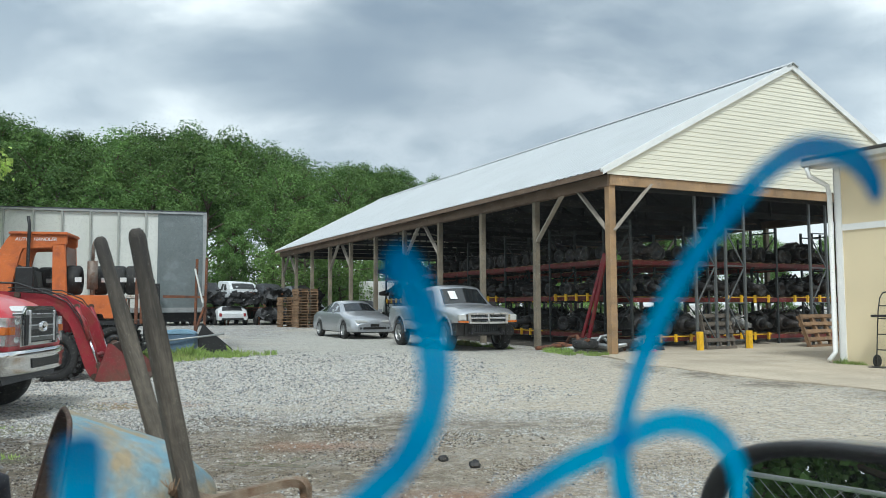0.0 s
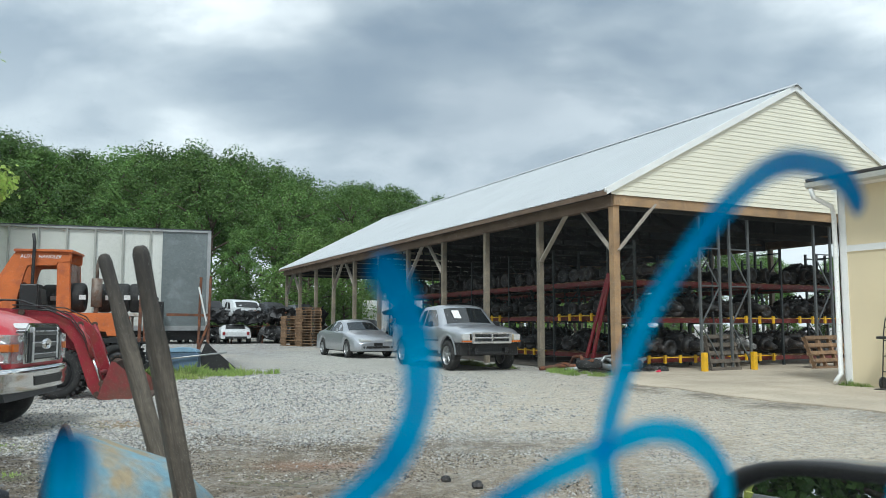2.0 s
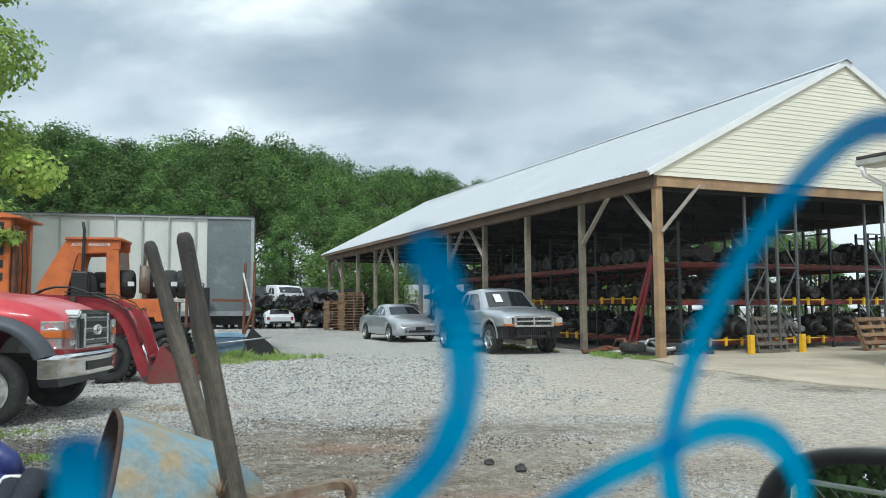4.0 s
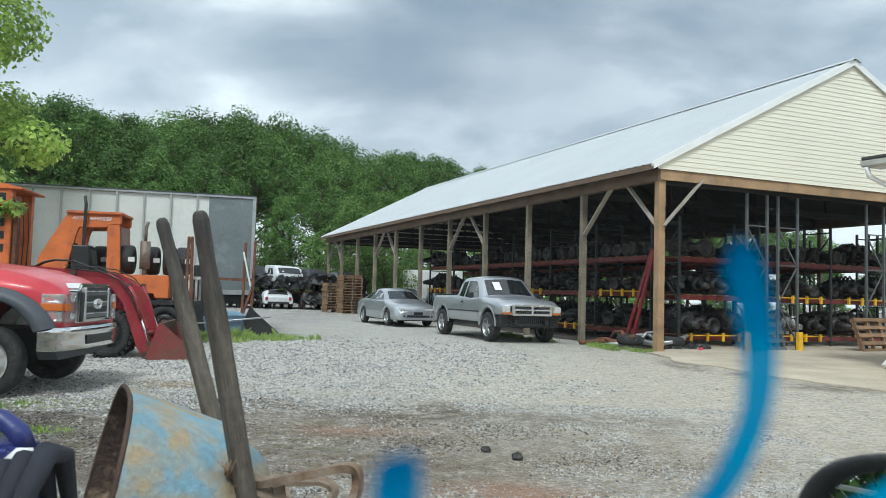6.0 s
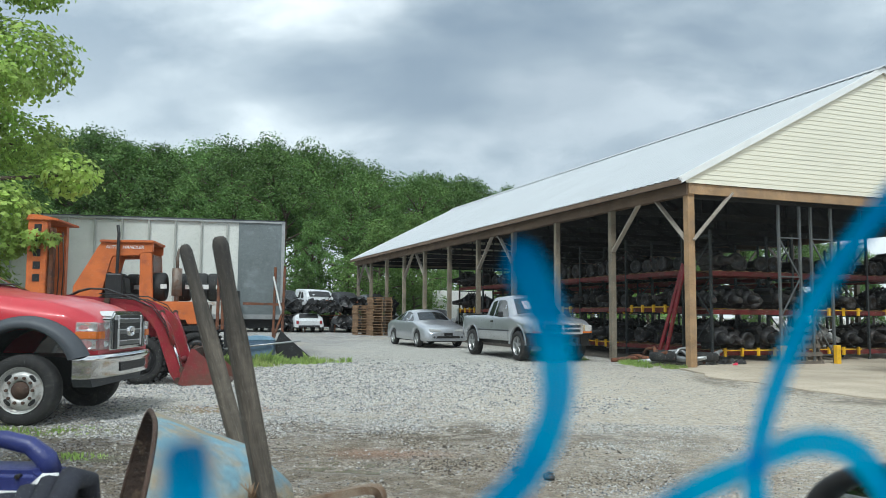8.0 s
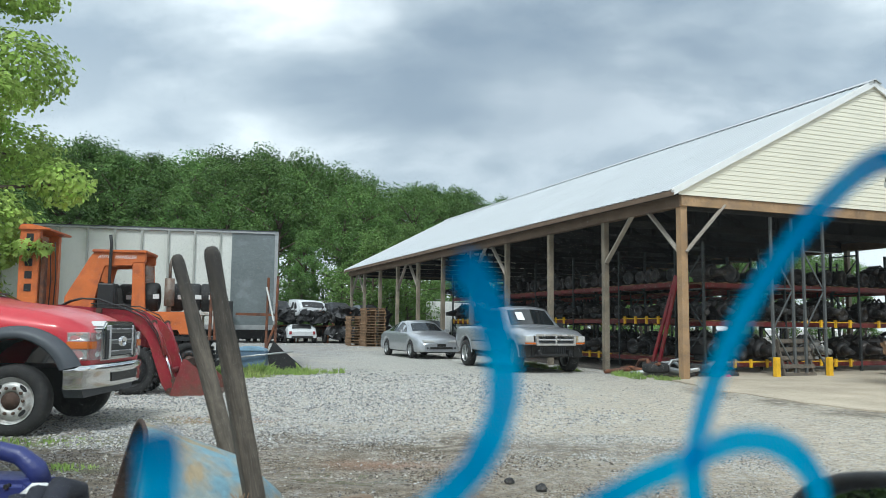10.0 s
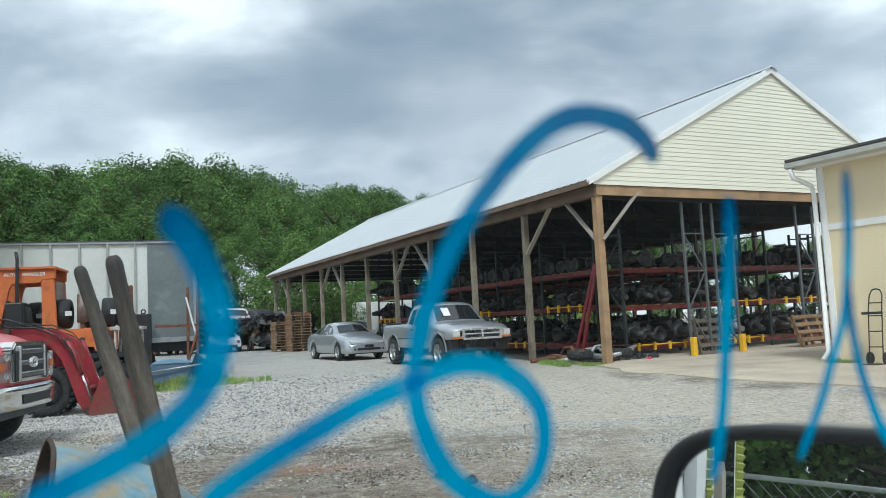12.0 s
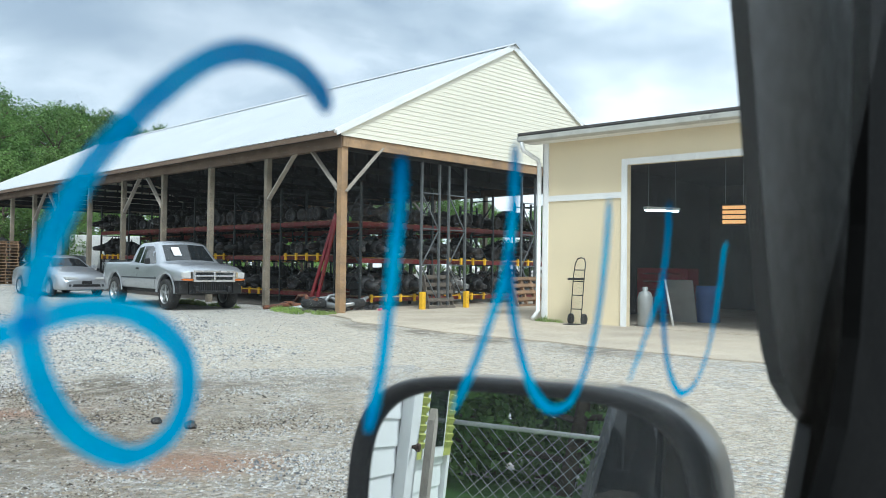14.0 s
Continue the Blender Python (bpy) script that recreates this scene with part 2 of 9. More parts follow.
def grained_wood():
    """Weathered handle timber: long grain and checks along local z, black with grease at the grip end (z = 0)."""
    m = mat("grey_handle_wood", (0.118, 0.099, 0.077), 0.8, 0, 0.28, 7, 60)
    n, l = m.node_tree.nodes, m.node_tree.links
    b = n["Principled BSDF"]
    src = b.inputs["Base Color"].links[0].from_socket
    tc = n.new("ShaderNodeTexCoord")
    last = None
    for sx, sz, lo, hi in ((55, 5.0, 0.62, 1.32), (420, 16.0, 0.72, 1.25)):
        mp, nt, rg, sc = n.new("ShaderNodeMapping"), n.new("ShaderNodeTexNoise"), n.new("ShaderNodeMapRange"), n.new("ShaderNodeVectorMath")
        mp.inputs["Scale"].default_value = (sx, sx, sz)
        nt.inputs["Scale"].default_value, nt.inputs["Detail"].default_value = 1.0, 4.0
        for k, q in (("From Min", 0.3), ("From Max", 0.7), ("To Min", lo), ("To Max", hi)):
            rg.inputs[k].default_value = q
        sc.operation = "SCALE"
        l.new(tc.outputs["Object"], mp.inputs[0]), l.new(mp.outputs[0], nt.inputs["Vector"]), l.new(nt.outputs["Fac"], rg.inputs["Value"])
        l.new(src, sc.inputs[0]), l.new(rg.outputs[0], sc.inputs["Scale"])
        src, last = sc.outputs[0], nt.outputs["Fac"]
    sp, ad, rg, mx = n.new("ShaderNodeSeparateXYZ"), n.new("ShaderNodeMath"), n.new("ShaderNodeMapRange"), n.new("ShaderNodeMix")
    ad.operation = "MULTIPLY_ADD"
    ad.inputs[1].default_value = 0.16
    for k, q in (("From Min", 0.14), ("From Max", 0.36), ("To Min", 0.72), ("To Max", 0.0)):
        rg.inputs[k].default_value = q
    mx.data_type = "RGBA"
    mx.inputs[7].default_value = (0.022, 0.021, 0.021, 1)
    l.new(tc.outputs["Object"], sp.inputs[0]), l.new(last, ad.inputs[0]), l.new(sp.outputs[2], ad.inputs[2])
    l.new(ad.outputs[0], rg.inputs["Value"]), l.new(rg.outputs[0], mx.inputs[0]), l.new(src, mx.inputs[6])
    l.new(mx.outputs[2], b.inputs["Base Color"])
    bp = n.new("ShaderNodeBump")
    bp.inputs["Strength"].default_value, bp.inputs["Distance"].default_value = 0.5, 0.002
    l.new(last, bp.inputs["Height"]), l.new(bp.outputs[0], b.inputs["Normal"])
    return m


M_WOODGREY = grained_wood()
M_BLUETUB = mat("chipped_blue_enamel", (0.19, 0.33, 0.40), 0.6, 0, 0.2, 4, 60, 0.25, (0.36, 0.29, 0.18), 0.50, 0.10)
M_TUBIN = mat("rusted_tub_inside", (0.055, 0.035, 0.025), 0.8, 0, 0.35, 6, 60, 0.4, (0.33, 0.24, 0.15), 0.40, 0.08)
M_PACK = mat("indigo_plastic", (0.024, 0.033, 0.15), 0.45, 0, 0.1, 8, 90, 0.1)
M_CLOTH = mat("navy_nylon", (0.022, 0.024, 0.035), 0.85, 0, 0.25, 10, 160, 0.15)


def paint_mat():
    """Thin watery window paint: dense in the middle of a stroke, clear at its edges, lit from behind."""
    m = bpy.data.materials.new("blue_window_paint")
    m.use_nodes = True
    n, l = m.node_tree.nodes, m.node_tree.links
    n.remove(n["Principled BSDF"])
    at = n.new("ShaderNodeAttribute")
    at.attribute_name = "dense"
    co = n.new("ShaderNodeTexCoord")
    nz = n.new("ShaderNodeTexNoise")
    nz.inputs["Scale"].default_value = 45.0
    l.new(co.outputs["Object"], nz.inputs["Vector"])
    cr = n.new("ShaderNodeValToRGB")
    cr.color_ramp.elements[0].position, cr.color_ramp.elements[0].color = 0.3, (0.0, 0.36, 0.76, 1)
    cr.color_ramp.elements[1].position, cr.color_ramp.elements[1].color = 0.65, (0.0, 0.56, 0.95, 1)
    l.new(nz.outputs["Fac"], cr.inputs[0])
    # where the marker was set down the paint lies thick and dark
    th, deep = n.new("ShaderNodeAttribute"), n.new("ShaderNodeMix")
    th.attribute_name = "thick"
    deep.data_type = "RGBA"
    l.new(th.outputs["Fac"], deep.inputs[0]), l.new(cr.outputs[0], deep.inputs[6])
    deep.inputs[7].default_value = (0.0, 0.12, 0.36, 1)
    df, tl, tr = n.new("ShaderNodeBsdfDiffuse"), n.new("ShaderNodeBsdfTranslucent"), n.new("ShaderNodeBsdfTransparent")
    a, b = n.new("ShaderNodeMixShader"), n.new("ShaderNodeMixShader")
    l.new(deep.outputs[2], df.inputs[0]), l.new(deep.outputs[2], tl.inputs[0])
    a.inputs[0].default_value = 0.92
    l.new(df.outputs[0], a.inputs[1]), l.new(tl.outputs[0], a.inputs[2])
    sm = n.new("ShaderNodeMapRange")
    sm.interpolation_type = "SMOOTHSTEP"
    sm.inputs["To Max"].default_value = 0.96
    l.new(at.outputs["Fac"], sm.inputs["Value"])
    l.new(sm.outputs[0], b.inputs[0]), l.new(tr.outputs[0], b.inputs[1]), l.new(a.outputs[0], b.inputs[2])
    l.new(b.outputs[0], n["Material Output"].inputs[0])
    return m


M_PAINT = paint_mat()
M_WHITE = mat("white_plastic", (0.80, 0.80, 0.78), 0.5, 0, 0.05, 4, 40)
M_DKTRIM = mat("dark_interior_trim", (0.027, 0.025, 0.022), 0.9, 0, 0.25, 20, 200, 0.0, spec=0.06)


# ---- building helpers ----
def box(bm, lo, hi, m=None, bevel=0.0):
    vs = [bm.verts.new((x, y, z)) for x in (lo[0], hi[0]) for y in (lo[1], hi[1]) for z in (lo[2], hi[2])]
    fs = [bm.faces.new([vs[i] for i in q]) for q in ((0, 1, 3, 2), (4, 6, 7, 5), (0, 4, 5, 1), (2, 3, 7, 6), (0, 2, 6, 4), (1, 5, 7, 3))]
    if bevel:
        es = list({e for f in fs for e in f.edges})
        vs = bmesh.ops.bevel(bm, geom=es, offset=bevel, segments=2, affect="EDGES", profile=0.5)["verts"]
        vs = list({v for v in vs} | {v for f in fs if f.is_valid for v in f.verts})
    if m is not None:
        bmesh.ops.transform(bm, matrix=m, verts=[v for v in vs if v.is_valid])
    return vs


def tube(bm, a, b, r, seg=10, r2=None, caps=True):
    a, b = Vector(a), Vector(b)
    d = (b - a).normalized()
    s = d.orthogonal().normalized()
    q = d.cross(s)
    rings = []
    for p, rr in ((a, r), (b, r if r2 is None else r2)):
        rings.append([bm.verts.new(p + rr * (math.cos(2 * math.pi * i / seg) * s + math.sin(2 * math.pi * i / seg) * q)) for i in range(seg)])
    for i in range(seg):
        f = bm.faces.new((rings[0][i], rings[0][(i + 1) % seg], rings[1][(i + 1) % seg], rings[1][i]))
        f.smooth = True
    if caps:
        bm.faces.new(rings[0][::-1]), bm.faces.new(rings[1])
    return rings


def pipe(bm, pts, r, seg=8, radii=None):
    """A bent tube through the points."""
    pts = [Vector(p) for p in pts]
    prev, s = None, None
    for i, p in enumerate(pts):
        d = (pts[min(i + 1, len(pts) - 1)] - pts[max(i - 1, 0)]).normalized()
        s = d.orthogonal().normalized() if s is None else (s - d * s.dot(d)).normalized()
        q = d.cross(s)
        rr = radii[i] if radii else r
        ring = [bm.verts.new(p + rr * (math.cos(2 * math.pi * k / seg) * s + math.sin(2 * math.pi * k / seg) * q)) for k in range(seg)]
        if prev:
            for k in range(seg):
                bm.faces.new((prev[k], prev[(k + 1) % seg], ring[(k + 1) % seg], ring[k])).smooth = True
        else:
            bm.faces.new(ring[::-1])
        prev = ring
    bm.faces.new(prev)


def beam(bm, a, b, w, h, up=(0, 0, 1)):
    """A squared timber from a to b: w across, h along up."""
    a, b = Vector(a), Vector(b)
    d = (b - a).normalized()
    s = d.cross(Vector(up)).normalized()
    t = s.cross(d)
    vs = [[bm.verts.new(p + s * i * w / 2 + t * j * h / 2) for i, j in ((-1, -1), (1, -1), (1, 1), (-1, 1))] for p in (a, b)]
    for i in range(4):
        bm.faces.new((vs[0][i], vs[0][(i + 1) % 4], vs[1][(i + 1) % 4], vs[1][i]))
    bm.faces.new(vs[0][::-1]), bm.faces.new(vs[1])


def prism(bm, poly, y0, y1, m=None):
    """The outline poly of (x, z), from y0 to y1."""
    r = [[bm.verts.new((x, y, z)) for x, z in poly] for y in (y0, y1)]
    k = len(poly)
    for i in range(k):
        bm.faces.new((r[0][i], r[0][(i + 1) % k], r[1][(i + 1) % k], r[1][i]))
    bm.faces.new(r[0][::-1]), bm.faces.new(r[1])
    vs = r[0] + r[1]
    if m is not None:
        bmesh.ops.transform(bm, matrix=m, verts=vs)
    return vs


def lathe(bm, prof, seg=24, m=None):
    """The outline prof of (radius, y), turned about the y axis."""
    rings = [[bm.verts.new((r * math.cos(2 * math.pi * i / seg), y, r * math.sin(2 * math.pi * i / seg))) for i in range(seg)] for r, y in prof]
    for a, b in zip(rings, rings[1:]):
        for i in range(seg):
            bm.faces.new((a[i], a[(i + 1) % seg], b[(i + 1) % seg], b[i])).smooth = True
    vs = [v for r in rings for v in r]
    if m is not None:
        bmesh.ops.transform(bm, matrix=m, verts=vs)
    return vs


def part(name, bm, material, parent=None, label="", recalc=True, at=None):
    if recalc:
        bmesh.ops.recalc_face_normals(bm, faces=bm.faces[:])
    me = bpy.data.meshes.new(name)
    bm.to_mesh(me)
    bm.free()
    me.materials.append(material)
    ob = new(name, me)
    if parent is not None:
        ob.parent = parent
    if at is not None:
        ob.matrix_basis = at
    if label:
        ob["label"] = label
    return ob


def share(name, me, parent, m):
    """One more object on the mesh me."""
    ob = new(name, me)
    ob.parent = parent
    ob.matrix_basis = m
    return ob


def thing(name, m, label, category, group="", kind=""):
    ob = new(name)
    ob.empty_display_size = 0.2
    ob.matrix_basis = m
    return tagged(ob, label, category, group, kind)


def gz(y):
    """The yard rises gently away from the camera."""
    return 0.0068 * max(min(y, 60.0), -12.0)


def turn(angle):
    return Matrix.Rotation(radians(angle), 4, "Z")


# ---- ground ----
def ground_mat():
    m = bpy.data.materials.new("gravel_yard")
    m.use_nodes = True
    n, l = m.node_tree.nodes, m.node_tree.links
    b = n["Principled BSDF"]
    tc = n.new("ShaderNodeTexCoord")

    def nz(s, d=5.0, rough=0.5):
        t = n.new("ShaderNodeTexNoise")
        t.inputs["Scale"].default_value, t.inputs["Detail"].default_value, t.inputs["Roughness"].default_value = s, d, rough
        l.new(tc.outputs["Object"], t.inputs["Vector"])
        return t.outputs["Fac"]

    def rng(v, a, c, lo=0.0, hi=1.0):
        t = n.new("ShaderNodeMapRange")
        for k, q in (("From Min", a), ("From Max", c), ("To Min", lo), ("To Max", hi)):
            t.inputs[k].default_value = q
        l.new(v, t.inputs["Value"])
        return t.outputs[0]

    def mth(op, a, c):
        t = n.new("ShaderNodeMath")
        t.operation = op
        for i, v in enumerate((a, c)):
            if isinstance(v, (int, float)):
                t.inputs[i].default_value = v
            else:
                l.new(v, t.inputs[i])
        return t.outputs[0]

    def mixc(f, a, c):
        t = n.new("ShaderNodeMix")
        t.data_type = "RGBA"
        l.new(f, t.inputs[0])
        for i, v in ((6, a), (7, c)):
            if isinstance(v, tuple):
                t.inputs[i].default_value = (*v, 1)
            else:
                l.new(v, t.inputs[i])
        return t.outputs[2]

    def spot(x, y, rx, ry, edge=0.35):
        """1 inside a ragged oval."""
        mp = n.new("ShaderNodeMapping")
        mp.vector_type = "POINT"
        mp.inputs["Scale"].default_value = (1 / rx, 1 / ry, 0)
        mp.inputs["Location"].default_value = (-x / rx, -y / ry, 0)
        l.new(tc.outputs["Object"], mp.inputs["Vector"])
        ln = n.new("ShaderNodeVectorMath")
        ln.operation = "LENGTH"
        l.new(mp.outputs[0], ln.inputs[0])
        ragged = mth("ADD", ln.outputs["Value"], rng(nz(0.9, 6), 0.25, 0.75, -0.55, 0.55))
        return rng(ragged, 1 - edge, 1 + edge, 1, 0)

    vo = n.new("ShaderNodeTexVoronoi")
    vo.inputs["Scale"].default_value = 24.0
    l.new(tc.outputs["Object"], vo.inputs["Vector"])
    sepc = n.new("ShaderNodeSeparateColor")
    l.new(vo.outputs["Color"], sepc.inputs[0])
    stone = mixc(sepc.outputs[0], (0.16, 0.165, 0.17), (0.78, 0.78, 0.77))
    stone = mixc(rng(vo.outputs["Distance"], 0.5, 0.85), stone, (0.10, 0.095, 0.088))
    warm = mixc(rng(sepc.outputs[1], 0.75, 0.95), stone, (0.36, 0.29, 0.20))
    dust = mixc(rng(nz(9, 4), 0.35, 0.65), (0.54, 0.47, 0.36), (0.72, 0.64, 0.505))
    dust = mixc(mth("MULTIPLY", rng(nz(26, 3), 0.44, 0.60), 0.6), dust, warm)
    base = mixc(rng(mth("ADD", nz(0.22, 6, 0.6), mth("MULTIPLY", nz(5, 4), 0.25)), 0.62, 0.84), warm, dust)
    base = mixc(mth("MULTIPLY", rng(nz(1.1, 7, 0.62), 0.48, 0.66), 0.2), base, (0.20, 0.185, 0.16))
    base = mixc(mth("MULTIPLY", rng(nz(2.3, 6, 0.6), 0.56, 0.7), 0.3), base, (0.62, 0.61, 0.58))
    # driven lanes are packed pale; wet dark mud lies by the tracks
    lane = mth("MAXIMUM", spot(2.6, 13.0, 5.2, 8.0, 0.5), spot(4.6, 7.4, 3.6, 4.6, 0.5))
    base = mixc(mth("MULTIPLY", lane, 0.88), base, dust)
    base = mixc(mth("MULTIPLY", spot(-2.5, 27.0, 4.0, 14.0, 0.5), 0.8), base, mixc(rng(nz(7, 5), 0.35, 0.65), (0.42, 0.41, 0.37), (0.60, 0.58, 0.52)))
    mud = mth("MAXIMUM", spot(-2.0, 6.6, 3.0, 2.0, 0.7), mth("MAXIMUM", spot(-3.4, 8.2, 1.8, 1.3, 0.6), spot(-0.8, 8.8, 2.6, 0.7, 0.7)))
    base = mixc(mth("MULTIPLY", mth("MULTIPLY", mud, rng(nz(5.0, 8, 0.75), 0.36, 0.54)), 0.93), base, (0.060, 0.049, 0.038))
    base = mixc(mth("MULTIPLY", spot(-1.0, 6.0, 4.8, 2.8, 0.8), 0.42), base, (0.31, 0.255, 0.18))
    # dark silt washed along the edge of the concrete
    silt = mth("MAXIMUM", mth("MAXIMUM", spot(4.0, 16.3, 0.35, 1.3, 0.5), spot(4.75, 14.4, 0.45, 0.8, 0.5)), mth("MAXIMUM", spot(5.5, 12.9, 0.6, 0.6, 0.5), spot(6.7, 11.1, 0.8, 0.9, 0.5)))
    base = mixc(mth("MULTIPLY", mth("MULTIPLY", silt, rng(nz(4.0, 6, 0.7), 0.35, 0.55)), 0.75), base, (0.16, 0.135, 0.105))
    brick = mth("MAXIMUM", mth("MAXIMUM", spot(-3.8, 10.6, 0.7, 0.4, 0.4), spot(-3.1, 8.0, 0.6, 0.35, 0.3)), mth("MAXIMUM", spot(0.4, 5.5, 0.5, 0.3, 0.6), spot(-0.9, 7.6, 0.5, 0.25, 0.6)))
    base = mixc(mth("MULTIPLY", brick, 0.6), base, (0.34, 0.17, 0.10))
    moss = mth("MAXIMUM", spot(-5.2, 8.5, 1.3, 0.5), mth("MAXIMUM", spot(-3.9, 7.0, 0.6, 0.3), spot(-4.4, 10.4, 0.9, 0.3)))
    base = mixc(mth("MULTIPLY", mth("MULTIPLY", moss, rng(nz(12, 4), 0.4, 0.6)), 0.7), base, (0.16, 0.19, 0.06))
    l.new(base, b.inputs["Base Color"])
    wet = mth("MULTIPLY", mth("MAXIMUM", spot(-2.6, 7.9, 0.7, 0.35, 0.3), spot(-1.2, 6.9, 0.9, 0.3, 0.3)), rng(nz(5, 3), 0.45, 0.55))
    l.new(rng(wet, 0, 1, 0.92, 0.12), b.inputs["Roughness"])
    b.inputs["Specular IOR Level"].default_value = 0.35
    bp = n.new("ShaderNodeBump")
    bp.inputs["Strength"].default_value, bp.inputs["Distance"].default_value = 1.0, 0.03
    l.new(mth("MULTIPLY", mth("ADD", rng(vo.outputs["Distance"], 0, 0.6, 1, 0), nz(60, 3)), mth("SUBTRACT", 1.0, wet)), bp.inputs["Height"])
    l.new(bp.outputs[0], b.inputs["Normal"])
    return m


def build_ground():
    xs = [-900, -300, -120, -60, -40] + [-30 + 0.75 * i for i in range(81)] + [45, 70, 120, 300, 900]
    ys = [-900, -200, -60, -25, -12] + [-8 + 0.75 * i for i in range(74)] + [55, 65, 80, 120, 300, 900]
    bm = bmesh.new()
    grid = []
    for x in xs:
        col = []
        for y in ys:
            near = max(0.0, 1 - abs(y - 12) / 40) * max(0.0, 1 - abs(x) / 30)
            z = gz(y) + 0.035 * near * (noise.noise(Vector((x * 0.35, y * 0.35, 0))) + 0.4 * noise.noise(Vector((x * 1.3, y * 1.3, 4))))
            hill = max(0.0, (y - 62) / 60)
            col.append(bm.verts.new((x, y, z + min(hill, 1.0) * 5 * max(0.0, min(1.0, (10 - x) / 40)))))
        grid.append(col)
    for a, b in zip(grid, grid[1:]):
        for i in range(len(ys) - 1):
            bm.faces.new((a[i], b[i], b[i + 1], a[i + 1])).smooth = True
    ob = part("ground", bm, ground_mat())
    tagged(ob, "grey crushed stone yard with muddy tracks and puddles", "ground", kind="structure")


build_ground()

# ---- open pole barn ----

BARN = Matrix.Translation((4.19, 19.72, 0)) @ turn(26.6)  # local x runs across the gable, local y along the eave, away from the camera
LEN, WID, EAVE, RIDGE = 31.2, 12.6, 4.65, 8.12
POST_Y = (0.0, 3.36, 6.51, 9.63, 12.80, 15.88, 19.03, 22.10, 25.10, 28.15, 31.0)


def bgz(s):
    return gz(19.72 + 0.894 * s)


def build_barn():
    barn = thing("pole_barn", BARN, "open wooden pole barn with a pale metal roof and cream gable", "barn")
    slope = (RIDGE - EAVE) / (WID / 2 + 0.4)
    # roof: two ribbed sheets
    for side in (0, 1):
        bm = bmesh.new()
        y0, y1, run = -0.22, LEN + 0.2, WID / 2 + 0.4
        nrib = 104
        cols = []
        for k in range(nrib * 4 + 1):
            y = y0 + (y1 - y0) * k / (nrib * 4)
            rib = 0.025 if k % 4 == 1 else 0.0
            cols.append([(-0.4 + run * f, y, EAVE + (RIDGE - EAVE) * f + rib) for f in (0, 1)])
        for top in (0, 1):
            vs = [[bm.verts.new((p[0] if not side else WID - p[0], p[1], p[2] - 0.05 * top)) for p in c] for c in cols]
            for a, b in zip(vs, vs[1:]):
                bm.faces.new((a[0], b[0], b[1], a[1]))
        part("roof_sheet", bm, M_ROOF, barn, "pale ribbed metal roofing")
    bm = bmesh.new()
    prism(bm, [(WID / 2 - 0.22, RIDGE - 0.07), (WID / 2, RIDGE + 0.06), (WID / 2 + 0.22, RIDGE - 0.07), (WID / 2, RIDGE + 0.02)], -0.3, LEN + 0.32)
    part("ridge_cap", bm, M_ROOF, barn)
    # ceiling boards close under the roof, coloured near-black for the shade there
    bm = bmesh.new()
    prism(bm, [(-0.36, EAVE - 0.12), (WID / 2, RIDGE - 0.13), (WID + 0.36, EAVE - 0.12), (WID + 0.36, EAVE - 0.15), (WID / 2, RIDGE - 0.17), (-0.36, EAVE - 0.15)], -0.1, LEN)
    part("roof_underside", bm, M_UNDER, barn, "near-black roof underside, coloured for shade")
    # trusses take the same near-black shade colour
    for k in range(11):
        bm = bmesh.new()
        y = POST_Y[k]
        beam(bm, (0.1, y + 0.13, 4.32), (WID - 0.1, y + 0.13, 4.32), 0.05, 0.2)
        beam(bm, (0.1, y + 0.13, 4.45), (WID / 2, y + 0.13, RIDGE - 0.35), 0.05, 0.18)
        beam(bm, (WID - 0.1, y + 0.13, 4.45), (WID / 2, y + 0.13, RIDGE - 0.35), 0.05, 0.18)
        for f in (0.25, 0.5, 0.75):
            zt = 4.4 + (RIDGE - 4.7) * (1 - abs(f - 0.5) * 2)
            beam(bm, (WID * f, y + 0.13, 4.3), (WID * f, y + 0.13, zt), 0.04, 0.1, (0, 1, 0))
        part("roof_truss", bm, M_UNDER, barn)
    # posts, eave beams, braces
    for side in (0, 1):
        for k in range(11):
            x, y = side * WID, POST_Y[k]
            bm = bmesh.new()
            w = 0.095 if k == 0 else 0.078
            box(bm, (x - w, y - w, bgz(y) - 0.3), (x + w, y + w, 4.55), bevel=0.008)
            part("post", bm, M_POSTNEW if k == 0 else M_POST, barn)
        bm = bmesh.new()
        xo = -0.12 if side == 0 else WID + 0.12
        beam(bm, (xo, -0.1, 4.41), (xo, LEN, 4.41), 0.05, 0.28)
        beam(bm, (side * WID * 1.0 + (0.12 if side == 0 else -0.12), -0.1, 4.42), (side * WID + (0.12 if side == 0 else -0.12), LEN, 4.42), 0.05, 0.26)
        part("eave_beam", bm, M_BEAM, barn, "brown eave beam")
        bm = bmesh.new()
        beam(bm, (-0.40 if side == 0 else WID + 0.40, -0.25, EAVE - 0.08), (-0.40 if side == 0 else WID + 0.40, LEN + 0.2, EAVE - 0.08), 0.025, 0.13)
        part("fascia_board", bm, M_BEAM, barn)
        for k in (0, 3, 6, 9):
            for a, d in ((k, 1), (k + 1, -1)):
                bm = bmesh.new()
                xb = side * WID
                beam(bm, (xb, POST_Y[a] + 0.05 * d, 3.14), (xb, POST_Y[a] + d * 1.34, 4.34), 0.04, 0.13, (1, 0, 0))
                part("brace", bm, M_BRACE, barn)
    # gable end
    for y, mat_h in ((-0.12, M_POSTNEW), (LEN - 0.1, M_POST)):
        bm = bmesh.new()
        beam(bm, (-0.1, y, 4.42), (WID + 0.1, y, 4.42), 0.05, 0.25)
